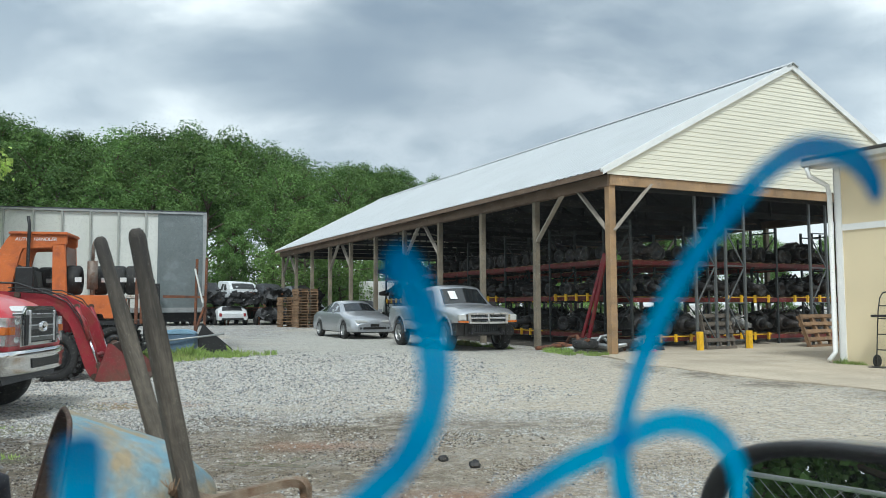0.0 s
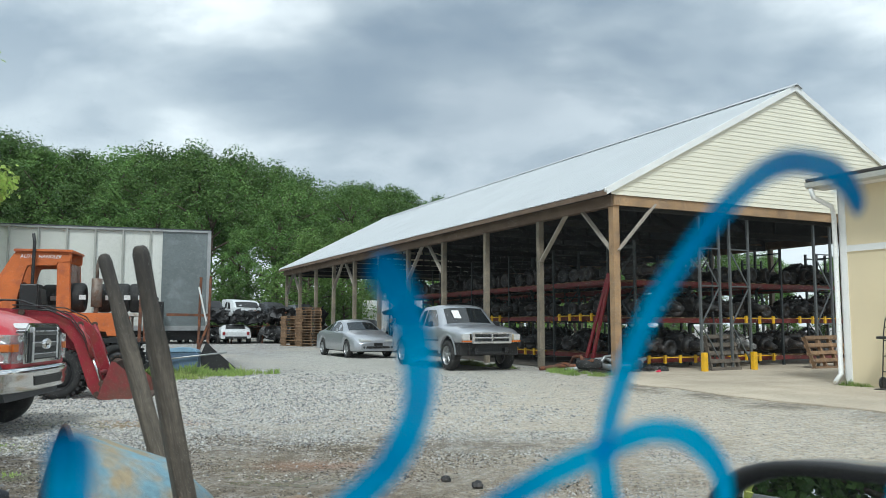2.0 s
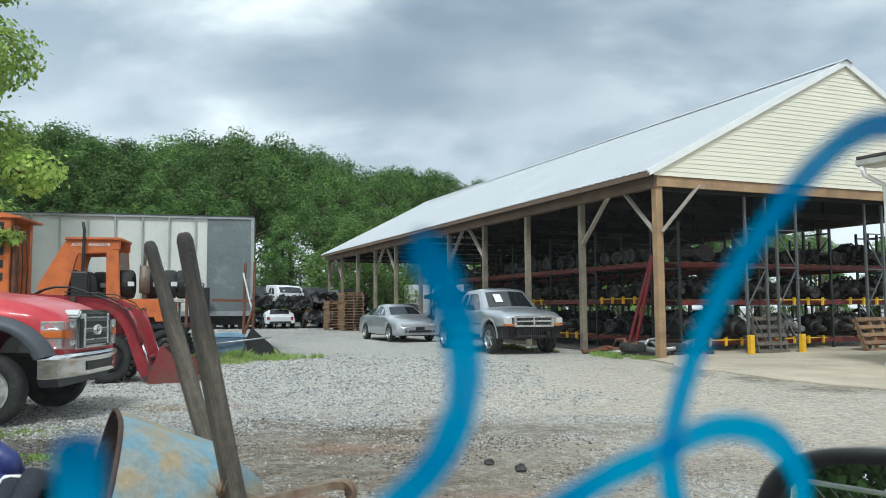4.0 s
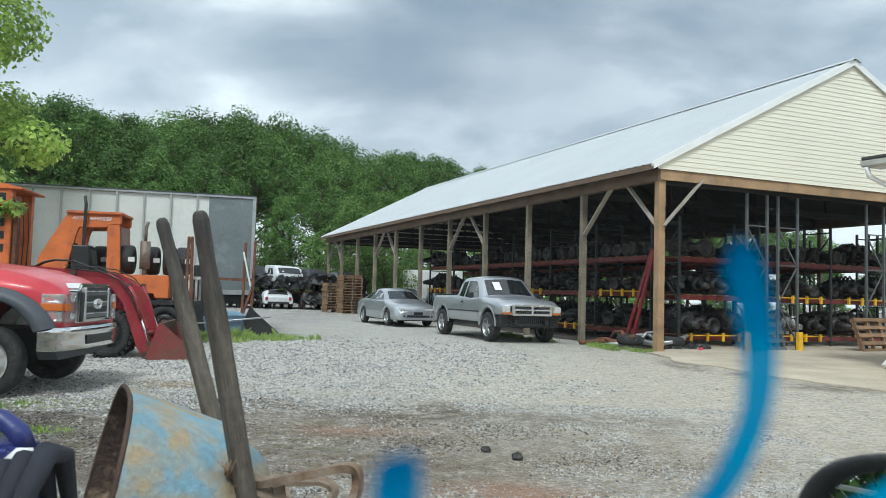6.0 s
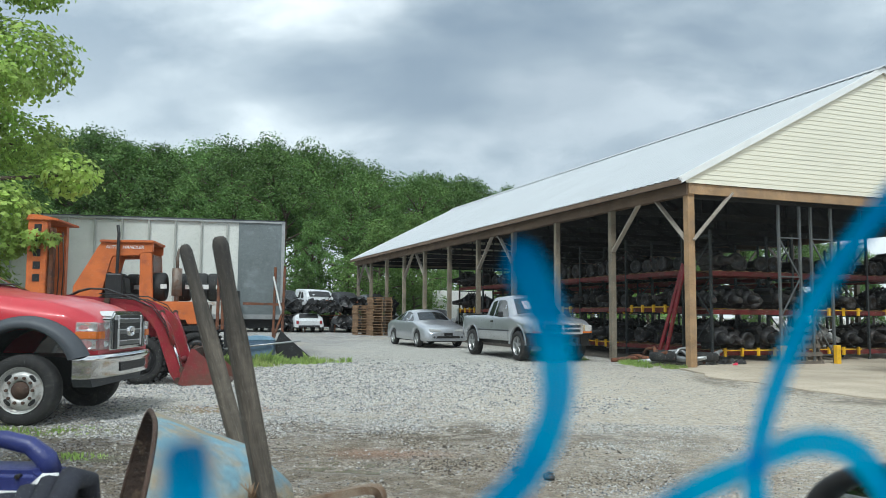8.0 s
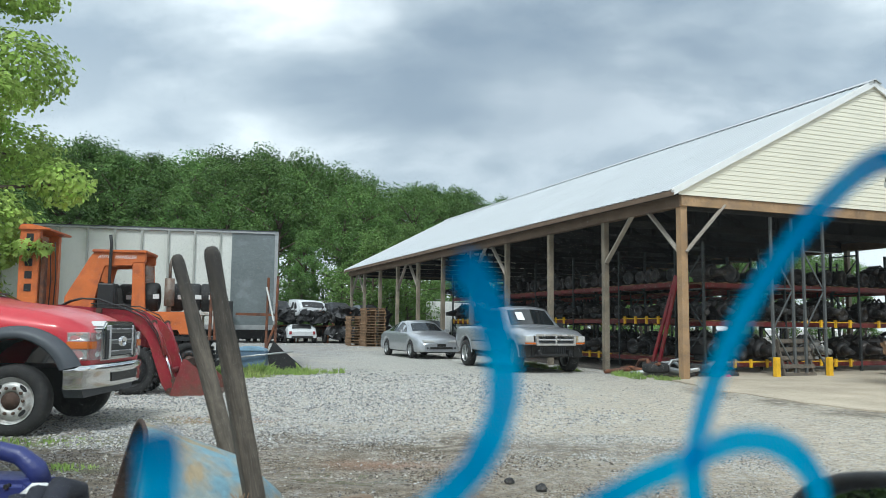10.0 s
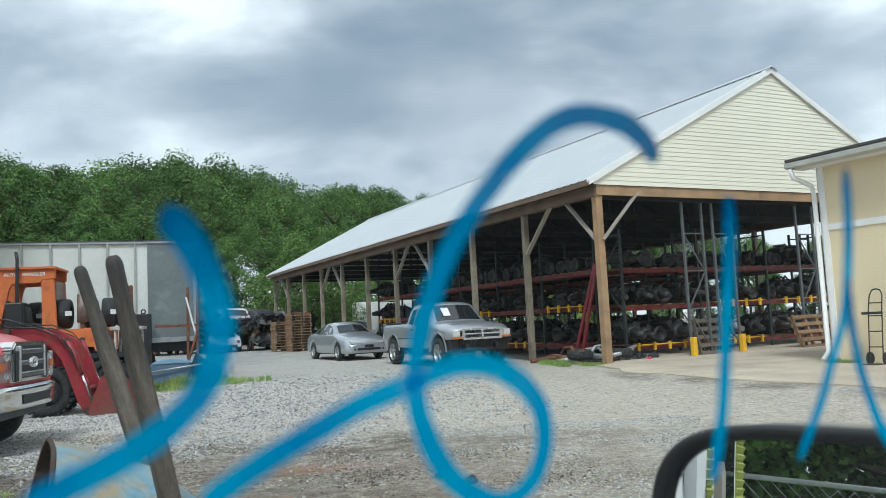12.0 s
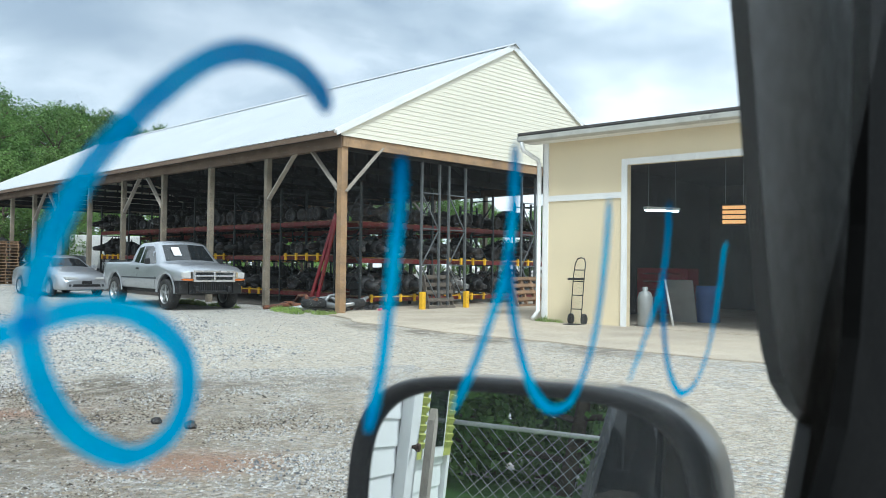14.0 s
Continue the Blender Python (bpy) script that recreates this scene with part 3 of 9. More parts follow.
        part("gable_header", bm, mat_h, barn, "orange-brown header beam")
    for x0, d in ((0.0, 1), (WID, -1)):
        bm = bmesh.new()
        beam(bm, (x0 + 0.02 * d, -0.12, 3.18), (x0 + 1.18 * d, -0.14, 4.38), 0.04, 0.13, (0, 1, 0))
        part("brace", bm, M_BRACE, barn)
    for y, sgn in ((-0.16, -1), (LEN - 0.05, 1)):
        zb, step, k = 4.55, 0.118, 0
        while zb < RIDGE - 0.12:
            zt = min(zb + step, RIDGE - 0.05)
            half0 = (RIDGE - 0.03 - zb) / slope
            half1 = max((RIDGE - 0.03 - zt) / slope, 0.02)
            half0, half1 = min(half0, WID / 2 + 0.2), min(half1, WID / 2 + 0.2)
            bm = bmesh.new()
            c = WID / 2
            out, inn = y + sgn * 0.022, y + sgn * 0.010
            a = [bm.verts.new(p) for p in ((c - half0, out, zb), (c + half0, out, zb), (c + half1, inn, zt), (c - half1, inn, zt))]
            b = [bm.verts.new(p) for p in ((c - half0, y, zb), (c + half0, y, zb), (c + half1, y, zt), (c - half1, y, zt))]
            bm.faces.new(a), bm.faces.new(b[::-1])
            for i in range(4):
                bm.faces.new((a[i], b[i], b[(i + 1) % 4], a[(i + 1) % 4]))
            part("siding_board", bm, M_SIDING, barn)
            zb += step
        bm = bmesh.new()
        for sx in (-1, 1):
            beam(bm, (WID / 2 + sx * (WID / 2 + 0.42), y + sgn * 0.06, EAVE - 0.06), (WID / 2, y + sgn * 0.06, RIDGE - 0.06), 0.06, 0.16)
        part("rake_trim", bm, M_TRIMW, barn, "white rake trim")
    return barn


build_barn()


# ---- pallet racks full of engines ----
def box_mesh(name, lo, hi, material, bevel=0.0):
    bm = bmesh.new()
    box(bm, lo, hi, bevel=bevel)
    bmesh.ops.recalc_face_normals(bm, faces=bm.faces[:])
    me = bpy.data.meshes.new(name)
    bm.to_mesh(me)
    bm.free()
    me.materials.append(material)
    return me


def upright_meshes(height, depth):
    """Post, strut and diagonal of a rack frame."""
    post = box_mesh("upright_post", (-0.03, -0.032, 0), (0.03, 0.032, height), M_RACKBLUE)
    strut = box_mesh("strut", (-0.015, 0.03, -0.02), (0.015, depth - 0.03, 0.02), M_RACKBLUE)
    bm = bmesh.new()
    beam(bm, (0, 0.03, 0), (0, depth - 0.03, 0.95), 0.025, 0.035)
    bmesh.ops.recalc_face_normals(bm, faces=bm.faces[:])
    diag = bpy.data.meshes.new("diagonal")
    bm.to_mesh(diag)
    bm.free()
    diag.materials.append(M_RACKBLUE)
    return post, strut, diag


def engine_mesh(seed):
    """A pulled engine with its gearbox: block, heads, cover, pan, pulley, bell and tail housing."""
    rnd = random.Random(seed)
    bm = bmesh.new()
    L = rnd.uniform(0.45, 0.6)
    box(bm, (-L / 2, -0.2, 0.16), (L / 2, 0.2, 0.46), bevel=0.03)
    box(bm, (-L / 2 + 0.05, -0.13, 0.02), (L / 2 - 0.05, 0.13, 0.17), bevel=0.03)
    for s in (-1, 1):
        box(bm, (-L / 2 + 0.02, -0.09, 0), (L / 2 - 0.02, 0.09, 0.13), pose(0, s * 0.15, 0.43, s * -32), bevel=0.02)
    for i in range(4):
        pipe(bm, [(-L / 2 + 0.1 + i * 0.12, -0.12, 0.58), (-L / 2 + 0.1 + i * 0.12, 0.0, 0.66), (-L / 2 + 0.1 + i * 0.12, 0.12, 0.58)], 0.03, 6)
    for yy, zz, r in ((0, 0.22, 0.1), (0.14, 0.42, 0.06), (-0.13, 0.46, 0.07)):
        tube(bm, (L / 2, yy, zz), (L / 2 + 0.06, yy, zz), r, 14)
    tube(bm, (-L / 2, 0, 0.3), (-L / 2 - 0.18, 0, 0.28), 0.22, 18, 0.16)
    tube(bm, (-L / 2 - 0.18, 0, 0.28), (-L / 2 - 0.6, 0, 0.24), 0.14, 14, 0.07)
    pipe(bm, [(L / 2, 0.2, 0.5), (L / 2 + 0.12, 0.3, 0.45), (L / 2 + 0.05, 0.28, 0.2)], 0.02, 6)
    bmesh.ops.recalc_face_normals(bm, faces=bm.faces[:])
    me = bpy.data.meshes.new("engine")
    bm.to_mesh(me)
    bm.free()
    return me


def gearbox_mesh(seed):
    """A gearbox lying with its round bell housing to the aisle."""
    rnd = random.Random(seed)
    bm = bmesh.new()
    prof = [(0.0, 0.02), (0.12, 0.02), (0.13, -0.02), (0.19, -0.02), (0.215, 0.0), (0.22, 0.03), (0.17, 0.2), (0.13, 0.26), (0.12, 0.55), (0.07, 0.6), (0.055, 0.85), (0.0, 0.85)]
    lathe(bm, prof, 20, pose(0, -0.3, 0.22))
    box(bm, (-0.14, 0.0, 0.03), (0.14, 0.28, 0.12), bevel=0.02)
    for i in range(6):
        a = i * math.pi / 3 + rnd.random()
        tube(bm, (0.19 * math.cos(a), -0.33, 0.22 + 0.19 * math.sin(a)), (0.19 * math.cos(a), -0.26, 0.22 + 0.19 * math.sin(a)), 0.018, 6)
    bmesh.ops.recalc_face_normals(bm, faces=bm.faces[:])
    me = bpy.data.meshes.new("gearbox")
    bm.to_mesh(me)
    bm.free()
    return me


def build_racks():
    up = upright_meshes(3.5, 0.95)
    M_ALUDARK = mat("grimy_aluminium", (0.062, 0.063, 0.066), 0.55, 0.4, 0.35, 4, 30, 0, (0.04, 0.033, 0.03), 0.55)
    red = box_mesh("rack_beam", (-1.34, -0.025, -0.06), (1.34, 0.025, 0.06), M_RED)
    board = box_mesh("deck_board", (-0.06, -0.02, 0.0), (0.06, 1.0, 0.025), M_PALLET)
    yel = box_mesh("load_bar", (-0.95, -0.02, 0.0), (0.95, 0.02, 0.028), M_YELLOW)
    yleg = box_mesh("load_bar_end", (-0.03, -0.03, -0.12), (0.03, 0.03, 0.1), M_YELLOW)
    engines = []
    for i in range(6):
        me = engine_mesh(i) if i < 3 else gearbox_mesh(i)
        engines.append(me)
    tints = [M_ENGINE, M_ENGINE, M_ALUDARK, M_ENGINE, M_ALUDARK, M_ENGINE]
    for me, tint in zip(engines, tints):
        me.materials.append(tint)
    wrapped = engine_mesh(11)
    wrapped.materials.append(mat("dusty_plastic_wrap", (0.26, 0.26, 0.25), 0.35, 0, 0.3, 8, 40, 0.4, (0.10, 0.10, 0.10), 0.45))
    engines.append(wrapped)
    rnd = random.Random(4)

    def row(name, m, bays, levels, fill, uprights, floor):
        """One run of rack; local x along the run, local y deep into it."""
        rack = thing("pallet_rack", m, name, "storage rack", "pallet racks in the barn")
        for k in range(bays + 1):
            x = k * 2.75
            for y in (0.0, 0.95):
                share("upright_post", uprights[0], rack, pose(x, y, floor))
            for j, z in enumerate((0.25, 1.25, 2.25, 3.35)):
                share("strut", uprights[1], rack, pose(x, 0, floor + z))
                if j < 3:
                    share("diagonal", uprights[2], rack, pose(x, 0, floor + z) if j % 2 else pose(x, 0.95, floor + z, 0, 0, 180))
        for k in range(bays):
            cx = k * 2.75 + 1.375
            for z in levels:
                for y in (0.0, 0.95):
                    share("beam", red, rack, pose(cx, y, floor + z))
                for j in range(6):
                    share("deck_board", board, rack, pose(cx - 1.1 + j * 0.44, -0.02, floor + z + 0.062))
                if z < 2.0 and rnd.random() < 0.62:
                    bx = cx + rnd.uniform(-0.35, 0.35)
                    share("load_bar", yel, rack, pose(bx, -0.1, floor + z + 0.06, 0, 0, 0))
                    for ex in (-0.82, -0.27, 0.27, 0.82):
                        share("load_bar_end", yleg, rack, pose(bx + ex, -0.12, floor + z + 0.04))
                x = cx - 1.05
                while x < cx + 1.15:
                    if rnd.random() < fill:
                        kind = rnd.choice((0, 1, 2, 3, 3, 4, 4, 5, 5)) if rnd.random() > 0.05 else 6
                        ob = share("gearbox" if 2 < kind < 6 else "engine", engines[kind], None, m @ pose(x, 0.42 + rnd.uniform(-0.1, 0.15), floor + z + 0.085, 0, 0, (0 if 2 < kind < 6 else 90) + rnd.uniform(-25, 25)) @ Matrix.Scale(rnd.uniform(0.9, 1.12), 4))
                        tagged(ob, "greasy pulled engine on a rack deck" if kind < 3 else "pulled engine wrapped in dusty plastic" if kind == 6 else "used gearbox with round bell housing on a rack deck", "gearbox" if 2 < kind < 6 else "engine", "engines and gearboxes on the racks")
                    x += rnd.uniform(0.42, 0.58)

    row("long pallet rack with red beams, loaded with engines", BARN @ pose(1.75, 19.05, 0, 0, 0, -90), 6, (0.25, 1.33, 2.35), 0.95, up, 0.22)
    row("pallet rack with red beams facing the open gable", BARN @ pose(1.72, 1.35, 0), 3, (0.25, 1.33, 2.35), 0.97, up, 0.15)
    row("second long pallet rack with red beams and engines", BARN @ pose(6.0, 24.6, 0, 0, 0, -90), 7, (0.25, 1.33, 2.35), 0.92, up, 0.22)
    row("far pallet rack with red beams along the back", BARN @ pose(10.3, 30.5, 0, 0, 0, -90), 10, (0.25, 1.33, 2.35), 0.8, up, 0.22)
    # spare tall frames stand free at the gable
    M_LADDER = mat("dull_zinc_ladder", (0.15, 0.162, 0.168), 0.5, 0.4, 0.15, 3, 30)
    lp = box_mesh("ladder_post", (-0.03, -0.03, 0), (0.03, 0.03, 4.25), M_LADDER)
    lr = box_mesh("rung", (0.03, -0.02, -0.015), (0.66, 0.02, 0.015), M_LADDER)
    bm = bmesh.new()
    beam(bm, (0.03, 0, 0), (0.66, 0, 0.95), 0.025, 0.035)
    ld = bpy.data.meshes.new("diagonal")
    bmesh.ops.recalc_face_normals(bm, faces=bm.faces[:])
    bm.to_mesh(ld)
    bm.free()
    ld.materials.append(M_LADDER)
    for x, y in ((2.93, 0.2), (4.0, 0.2), (7.28, 0.2)):
        o = thing("steel_ladder", BARN @ pose(x, y, 0.14), "tall bare galvanised rack ladder standing on concrete", "rack ladder", "spare rack ladders")
        share("ladder_post", lp, o, pose(0, 0, 0)), share("ladder_post", lp, o, pose(0.69, 0, 0))
        for k, z in enumerate((0.25, 1.25, 2.25, 3.25)):
            share("rung", lr, o, pose(0, 0, z))
            if z < 3.2:
                share("diagonal", ld, o, pose(0, 0, z) if k % 2 else pose(0.69, 0, z, 0, 0, 180))
        share("rung", lr, o, pose(0, 0, 4.15))
    for x in (2.82, 4.57):
        bm = bmesh.new()
        box(bm, (-0.065, -0.065, 0), (0.065, 0.065, 0.52), bevel=0.012)
        ob = part("bollard", bm, M_YELLOW)
        ob.matrix_basis = BARN @ pose(x, 0.0, 0.125)
        tagged(ob, "short square yellow rack guard post", "bollard", "rack guards")


build_racks()

# ---- concrete apron before the gable and the shed ----
bm = bmesh.new()
pts = [(3.9, 19.3), (4.1, 17.0), (4.9, 14.8), (5.55, 13.4), (6.2, 12.3), (7.7, 9.6), (12.5, 4.0), (20, 8), (18.5, 24), (9, 27.6)]
line = []
for (xa, ya), (xb, yb) in zip(pts, pts[1:] + pts[:1]):
    for k in range(14):
        x, y = xa + (xb - xa) * k / 14, ya + (yb - ya) * k / 14
        line.append((x + 0.22 * noise.noise(Vector((x * 1.1, y * 1.1, 3))), y + 0.22 * noise.noise(Vector((x * 1.1, y * 1.1, 8)))))
pts = line
top = [bm.verts.new((x, y, gz(y) + 0.022)) for x, y in pts]
bot = [bm.verts.new((x * 1.0, y, gz(y) - 0.12)) for x, y in pts]
bm.faces.new(top), bm.faces.new(bot[::-1])
for i in range(len(pts)):
    bm.faces.new((top[i], bot[i], bot[(i + 1) % len(pts)], top[(i + 1) % len(pts)]))
tagged(part("concrete_apron", bm, M_CONC), "worn pale concrete apron with gravel drifted over it", "pavement", kind="structure")

# ---- cream shed ----
SHED = Matrix.Translation((8.30, 16.72, 0)) @ turn(-60)  # local x along the front towards the camera, local y into the shed


def build_shed():
    shed = thing("garage_building", SHED, "cream panelled garage with white trim and an open doorway", "garage")
    g, H, X1, D0, D1, DT = gz(16), 4.20, 8.6, 2.12, 5.9, 3.56
    for lo, hi in (((0, 0, g - 0.2), (D0, 0.14, H)), ((D0, 0, DT), (D1, 0.14, H)), ((D1, 0, g - 0.2), (X1, 0.14, H))):
        bm = bmesh.new()
        box(bm, lo, hi)
        part("front_wall", bm, M_CREAMWALL, shed)
    for x in (0.0, X1):
        bm = bmesh.new()
        box(bm, (x if x else 0.0, 0.14, g - 0.2), (x + 0.14, 9, H))
        part("side_wall", bm, M_CREAMWALL, shed)
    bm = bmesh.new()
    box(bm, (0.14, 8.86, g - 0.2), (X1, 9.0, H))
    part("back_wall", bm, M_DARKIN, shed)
    # sheets over the cream walls, coloured dark to deepen the shade inside
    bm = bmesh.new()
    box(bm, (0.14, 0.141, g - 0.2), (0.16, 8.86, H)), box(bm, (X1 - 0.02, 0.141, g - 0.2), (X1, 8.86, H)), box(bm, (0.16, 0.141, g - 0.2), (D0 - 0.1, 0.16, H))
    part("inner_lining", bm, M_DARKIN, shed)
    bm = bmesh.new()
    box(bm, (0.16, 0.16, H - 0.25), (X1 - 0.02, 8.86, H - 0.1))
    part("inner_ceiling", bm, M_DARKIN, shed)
    bm = bmesh.new()
    box(bm, (0.16, 0.0, g - 0.2), (X1, 8.86, g + 0.02))
    part("garage_floor", bm, M_CONC, shed)
    # white corner boards, door casing, belt board
    for nm, lo, hi in (("corner_board", (-0.03, -0.03, g), (0.12, 0.0, H)), ("corner_board", (-0.03, -0.03, g), (-0.002, 0.15, H)), ("belt_board", (0.12, -0.025, 2.86), (D0 - 0.13, 0.0, 2.99)),
                       ("door_casing", (D0 - 0.13, -0.035, g), (D0 + 0.0, 0.0, DT)), ("door_casing", (D0 - 0.13, -0.035, DT), (D1 + 0.13, 0.0, DT + 0.13)), ("door_casing", (D1, -0.035, g), (D1 + 0.13, 0.0, DT))):
        bm = bmesh.new()
        box(bm, lo, hi)
        part(nm, bm, M_TRIMW, shed)
    bm = bmesh.new()
    prism(bm, [(-0.35, 4.20), (-0.35, 4.21), (X1 + 0.3, 4.21), (X1 + 0.3, 4.20)], -0.42, -0.36)
    gutter_paint = mat("weathered_gutter_paint", (0.50, 0.50, 0.46), 0.5, 0, 0.12, 3, 30, 0, (0.38, 0.37, 0.33), 0.35)
    part("fascia", bm, gutter_paint, shed)
    bm = bmesh.new()
    box(bm, (-0.35, -0.36, 4.20), (X1 + 0.3, -0.002, 4.23))
    part("soffit", bm, M_TRIMW, shed)
    bm = bmesh.new()
    box(bm, (0.0, 0.0, 4.202), (X1 + 0.14, 0.14, 4.39))
    part("frieze_board", bm, M_TRIMW, shed)
    bm = bmesh.new()
    box(bm, (-0.4, -0.52, 4.345), (X1 + 0.3, -0.36, 4.37))
    part("drip_edge", bm, M_SHINGLE, shed)
    bm = bmesh.new()
    prof = [(-0.42, 4.21), (-0.56, 4.33), (-0.55, 4.23), (-0.46, 4.20), (-0.42, 4.20)]
    r = [[bm.verts.new((x, y, z)) for y, z in prof] for x in (-0.4, X1 + 0.35)]
    for i in range(len(prof) - 1):
        bm.faces.new((r[0][i], r[0][i + 1], r[1][i + 1], r[1][i]))
    bm.faces.new(r[0]), bm.faces.new(r[1][::-1])
    part("gutter", bm, gutter_paint, shed)
    bm = bmesh.new()
    pipe(bm, [(-0.3, -0.5, 4.21), (-0.28, -0.45, 4.02), (-0.1, -0.12, 3.82), (-0.09, -0.08, 3.6), (-0.09, -0.08, g + 0.25), (-0.12, -0.25, g + 0.08)], 0.05, 8)
    part("downspout", bm, M_TRIMW, shed)
    bm = bmesh.new()
    top = [(-0.4, -0.53, 4.41), (X1 + 0.3, -0.53, 4.41), (X1 + 0.3, 4.5, 5.18), (-0.4, 4.5, 5.18), (-0.4, 9.4, 4.41), (X1 + 0.3, 9.4, 4.41)]
    v = [bm.verts.new(p) for p in top]
    v2 = [bm.verts.new((p[0], p[1], p[2] - 0.045)) for p in top]
    for q in (v, v2):
        bm.faces.new((q[0], q[1], q[2], q[3])), bm.faces.new((q[3], q[2], q[5], q[4]))
    for a, b in ((0, 1), (0, 3), (3, 4), (1, 2), (2, 5), (4, 5)):
        bm.faces.new((v[a], v[b], v2[b], v2[a]))
    part("roof", bm, M_SHINGLE, shed, "dark shingle roof")
    for x in (0.0, X1 + 0.14):
        bm = bmesh.new()
        q = [bm.verts.new((x + dx, yy, zz)) for dx in (0, 0.1) for yy, zz in ((0.1, 4.07), (4.5, 5.02), (8.9, 4.07))]
        bm.faces.new(q[:3]), bm.faces.new(q[3:][::-1])
        for i in range(3):
            bm.faces.new((q[i], q[(i + 1) % 3], q[3 + (i + 1) % 3], q[3 + i]))
        part("gable_panel", bm, M_CREAMWALL, shed)


build_shed()

# ---- box trailer behind the machines ----
TRAIL = Matrix.Translation((-6.45, 21.75, 0)) @ turn(18.5)  # local -x along the trailer, local +y behind


def build_trailer():
    g = gz(21)
    tr = thing("box_trailer", TRAIL, "old ribbed aluminium box trailer with a dark patched end panel", "trailer")
    L, zb, zt = 13.6, 1.2, 3.93
    bm = bmesh.new()
    box(bm, (-L, 0.02, zb), (0, 2.5, zt - 0.03))
    part("body", bm, M_TRAILER, tr)
    # ribs coloured darker than the skin to draw in their shadow lines
    rib = box_mesh("rib", (-0.022, -0.06, zb + 0.12), (0.022, 0.02, zt - 0.06), mat("shadow_grey_trailer_rib", (0.40, 0.41, 0.38), 0.5, 0.2, 0.15, 1.5, 20))
    for k in range(18):
        share("rib", rib, tr, pose(-1.53 - k * 0.68, 0, 0))
    bm = bmesh.new()
    box(bm, (-1.22, -0.012, zb + 0.1), (-0.06, 0.02, zt - 0.08))
    part("patch_panel", bm, M_PATCH, tr, "dark scuffed steel patch panel")
    for nm, lo, hi, mt in (("top_rail", (-L, -0.05, zt - 0.075), (0.02, 0.03, zt - 0.022), M_ALU), ("roof_edge", (-L, -0.06, zt - 0.02), (0.03, 0.04, zt + 0.005), M_GREYCLAD), ("bottom_rail", (-L, -0.05, zb), (0.02, 0.03, zb + 0.13), M_ALU), ("corner_post", (-0.06, -0.05, zb), (0.03, 0.05, zt), M_ALU)):
        bm = bmesh.new()
        box(bm, lo, hi)
        part(nm, bm, mt, tr)
    bm = bmesh.new()
    box(bm, (-L, 0.3, zb - 0.25), (0, 2.2, zb))
    part("chassis", bm, M_BLACK, tr)
    for x in (-1.6, -2.8):
        for y in (0.25, 1.9):
            bm = bmesh.new()
            lathe(bm, [(0.2, 0.02), (0.42, 0.0), (0.5, 0.05), (0.5, 0.25), (0.42, 0.3), (0.2, 0.28)], 24, pose(x, y, g + 0.5))
            part("tyre", bm, M_RUBBER, tr)


build_trailer()


# ---- wheels and vehicle bodies ----
M_RUSTDARK = mat("dark_rust", (0.075, 0.045, 0.032), 0.85, 0, 0.3, 8, 60, 0.3)


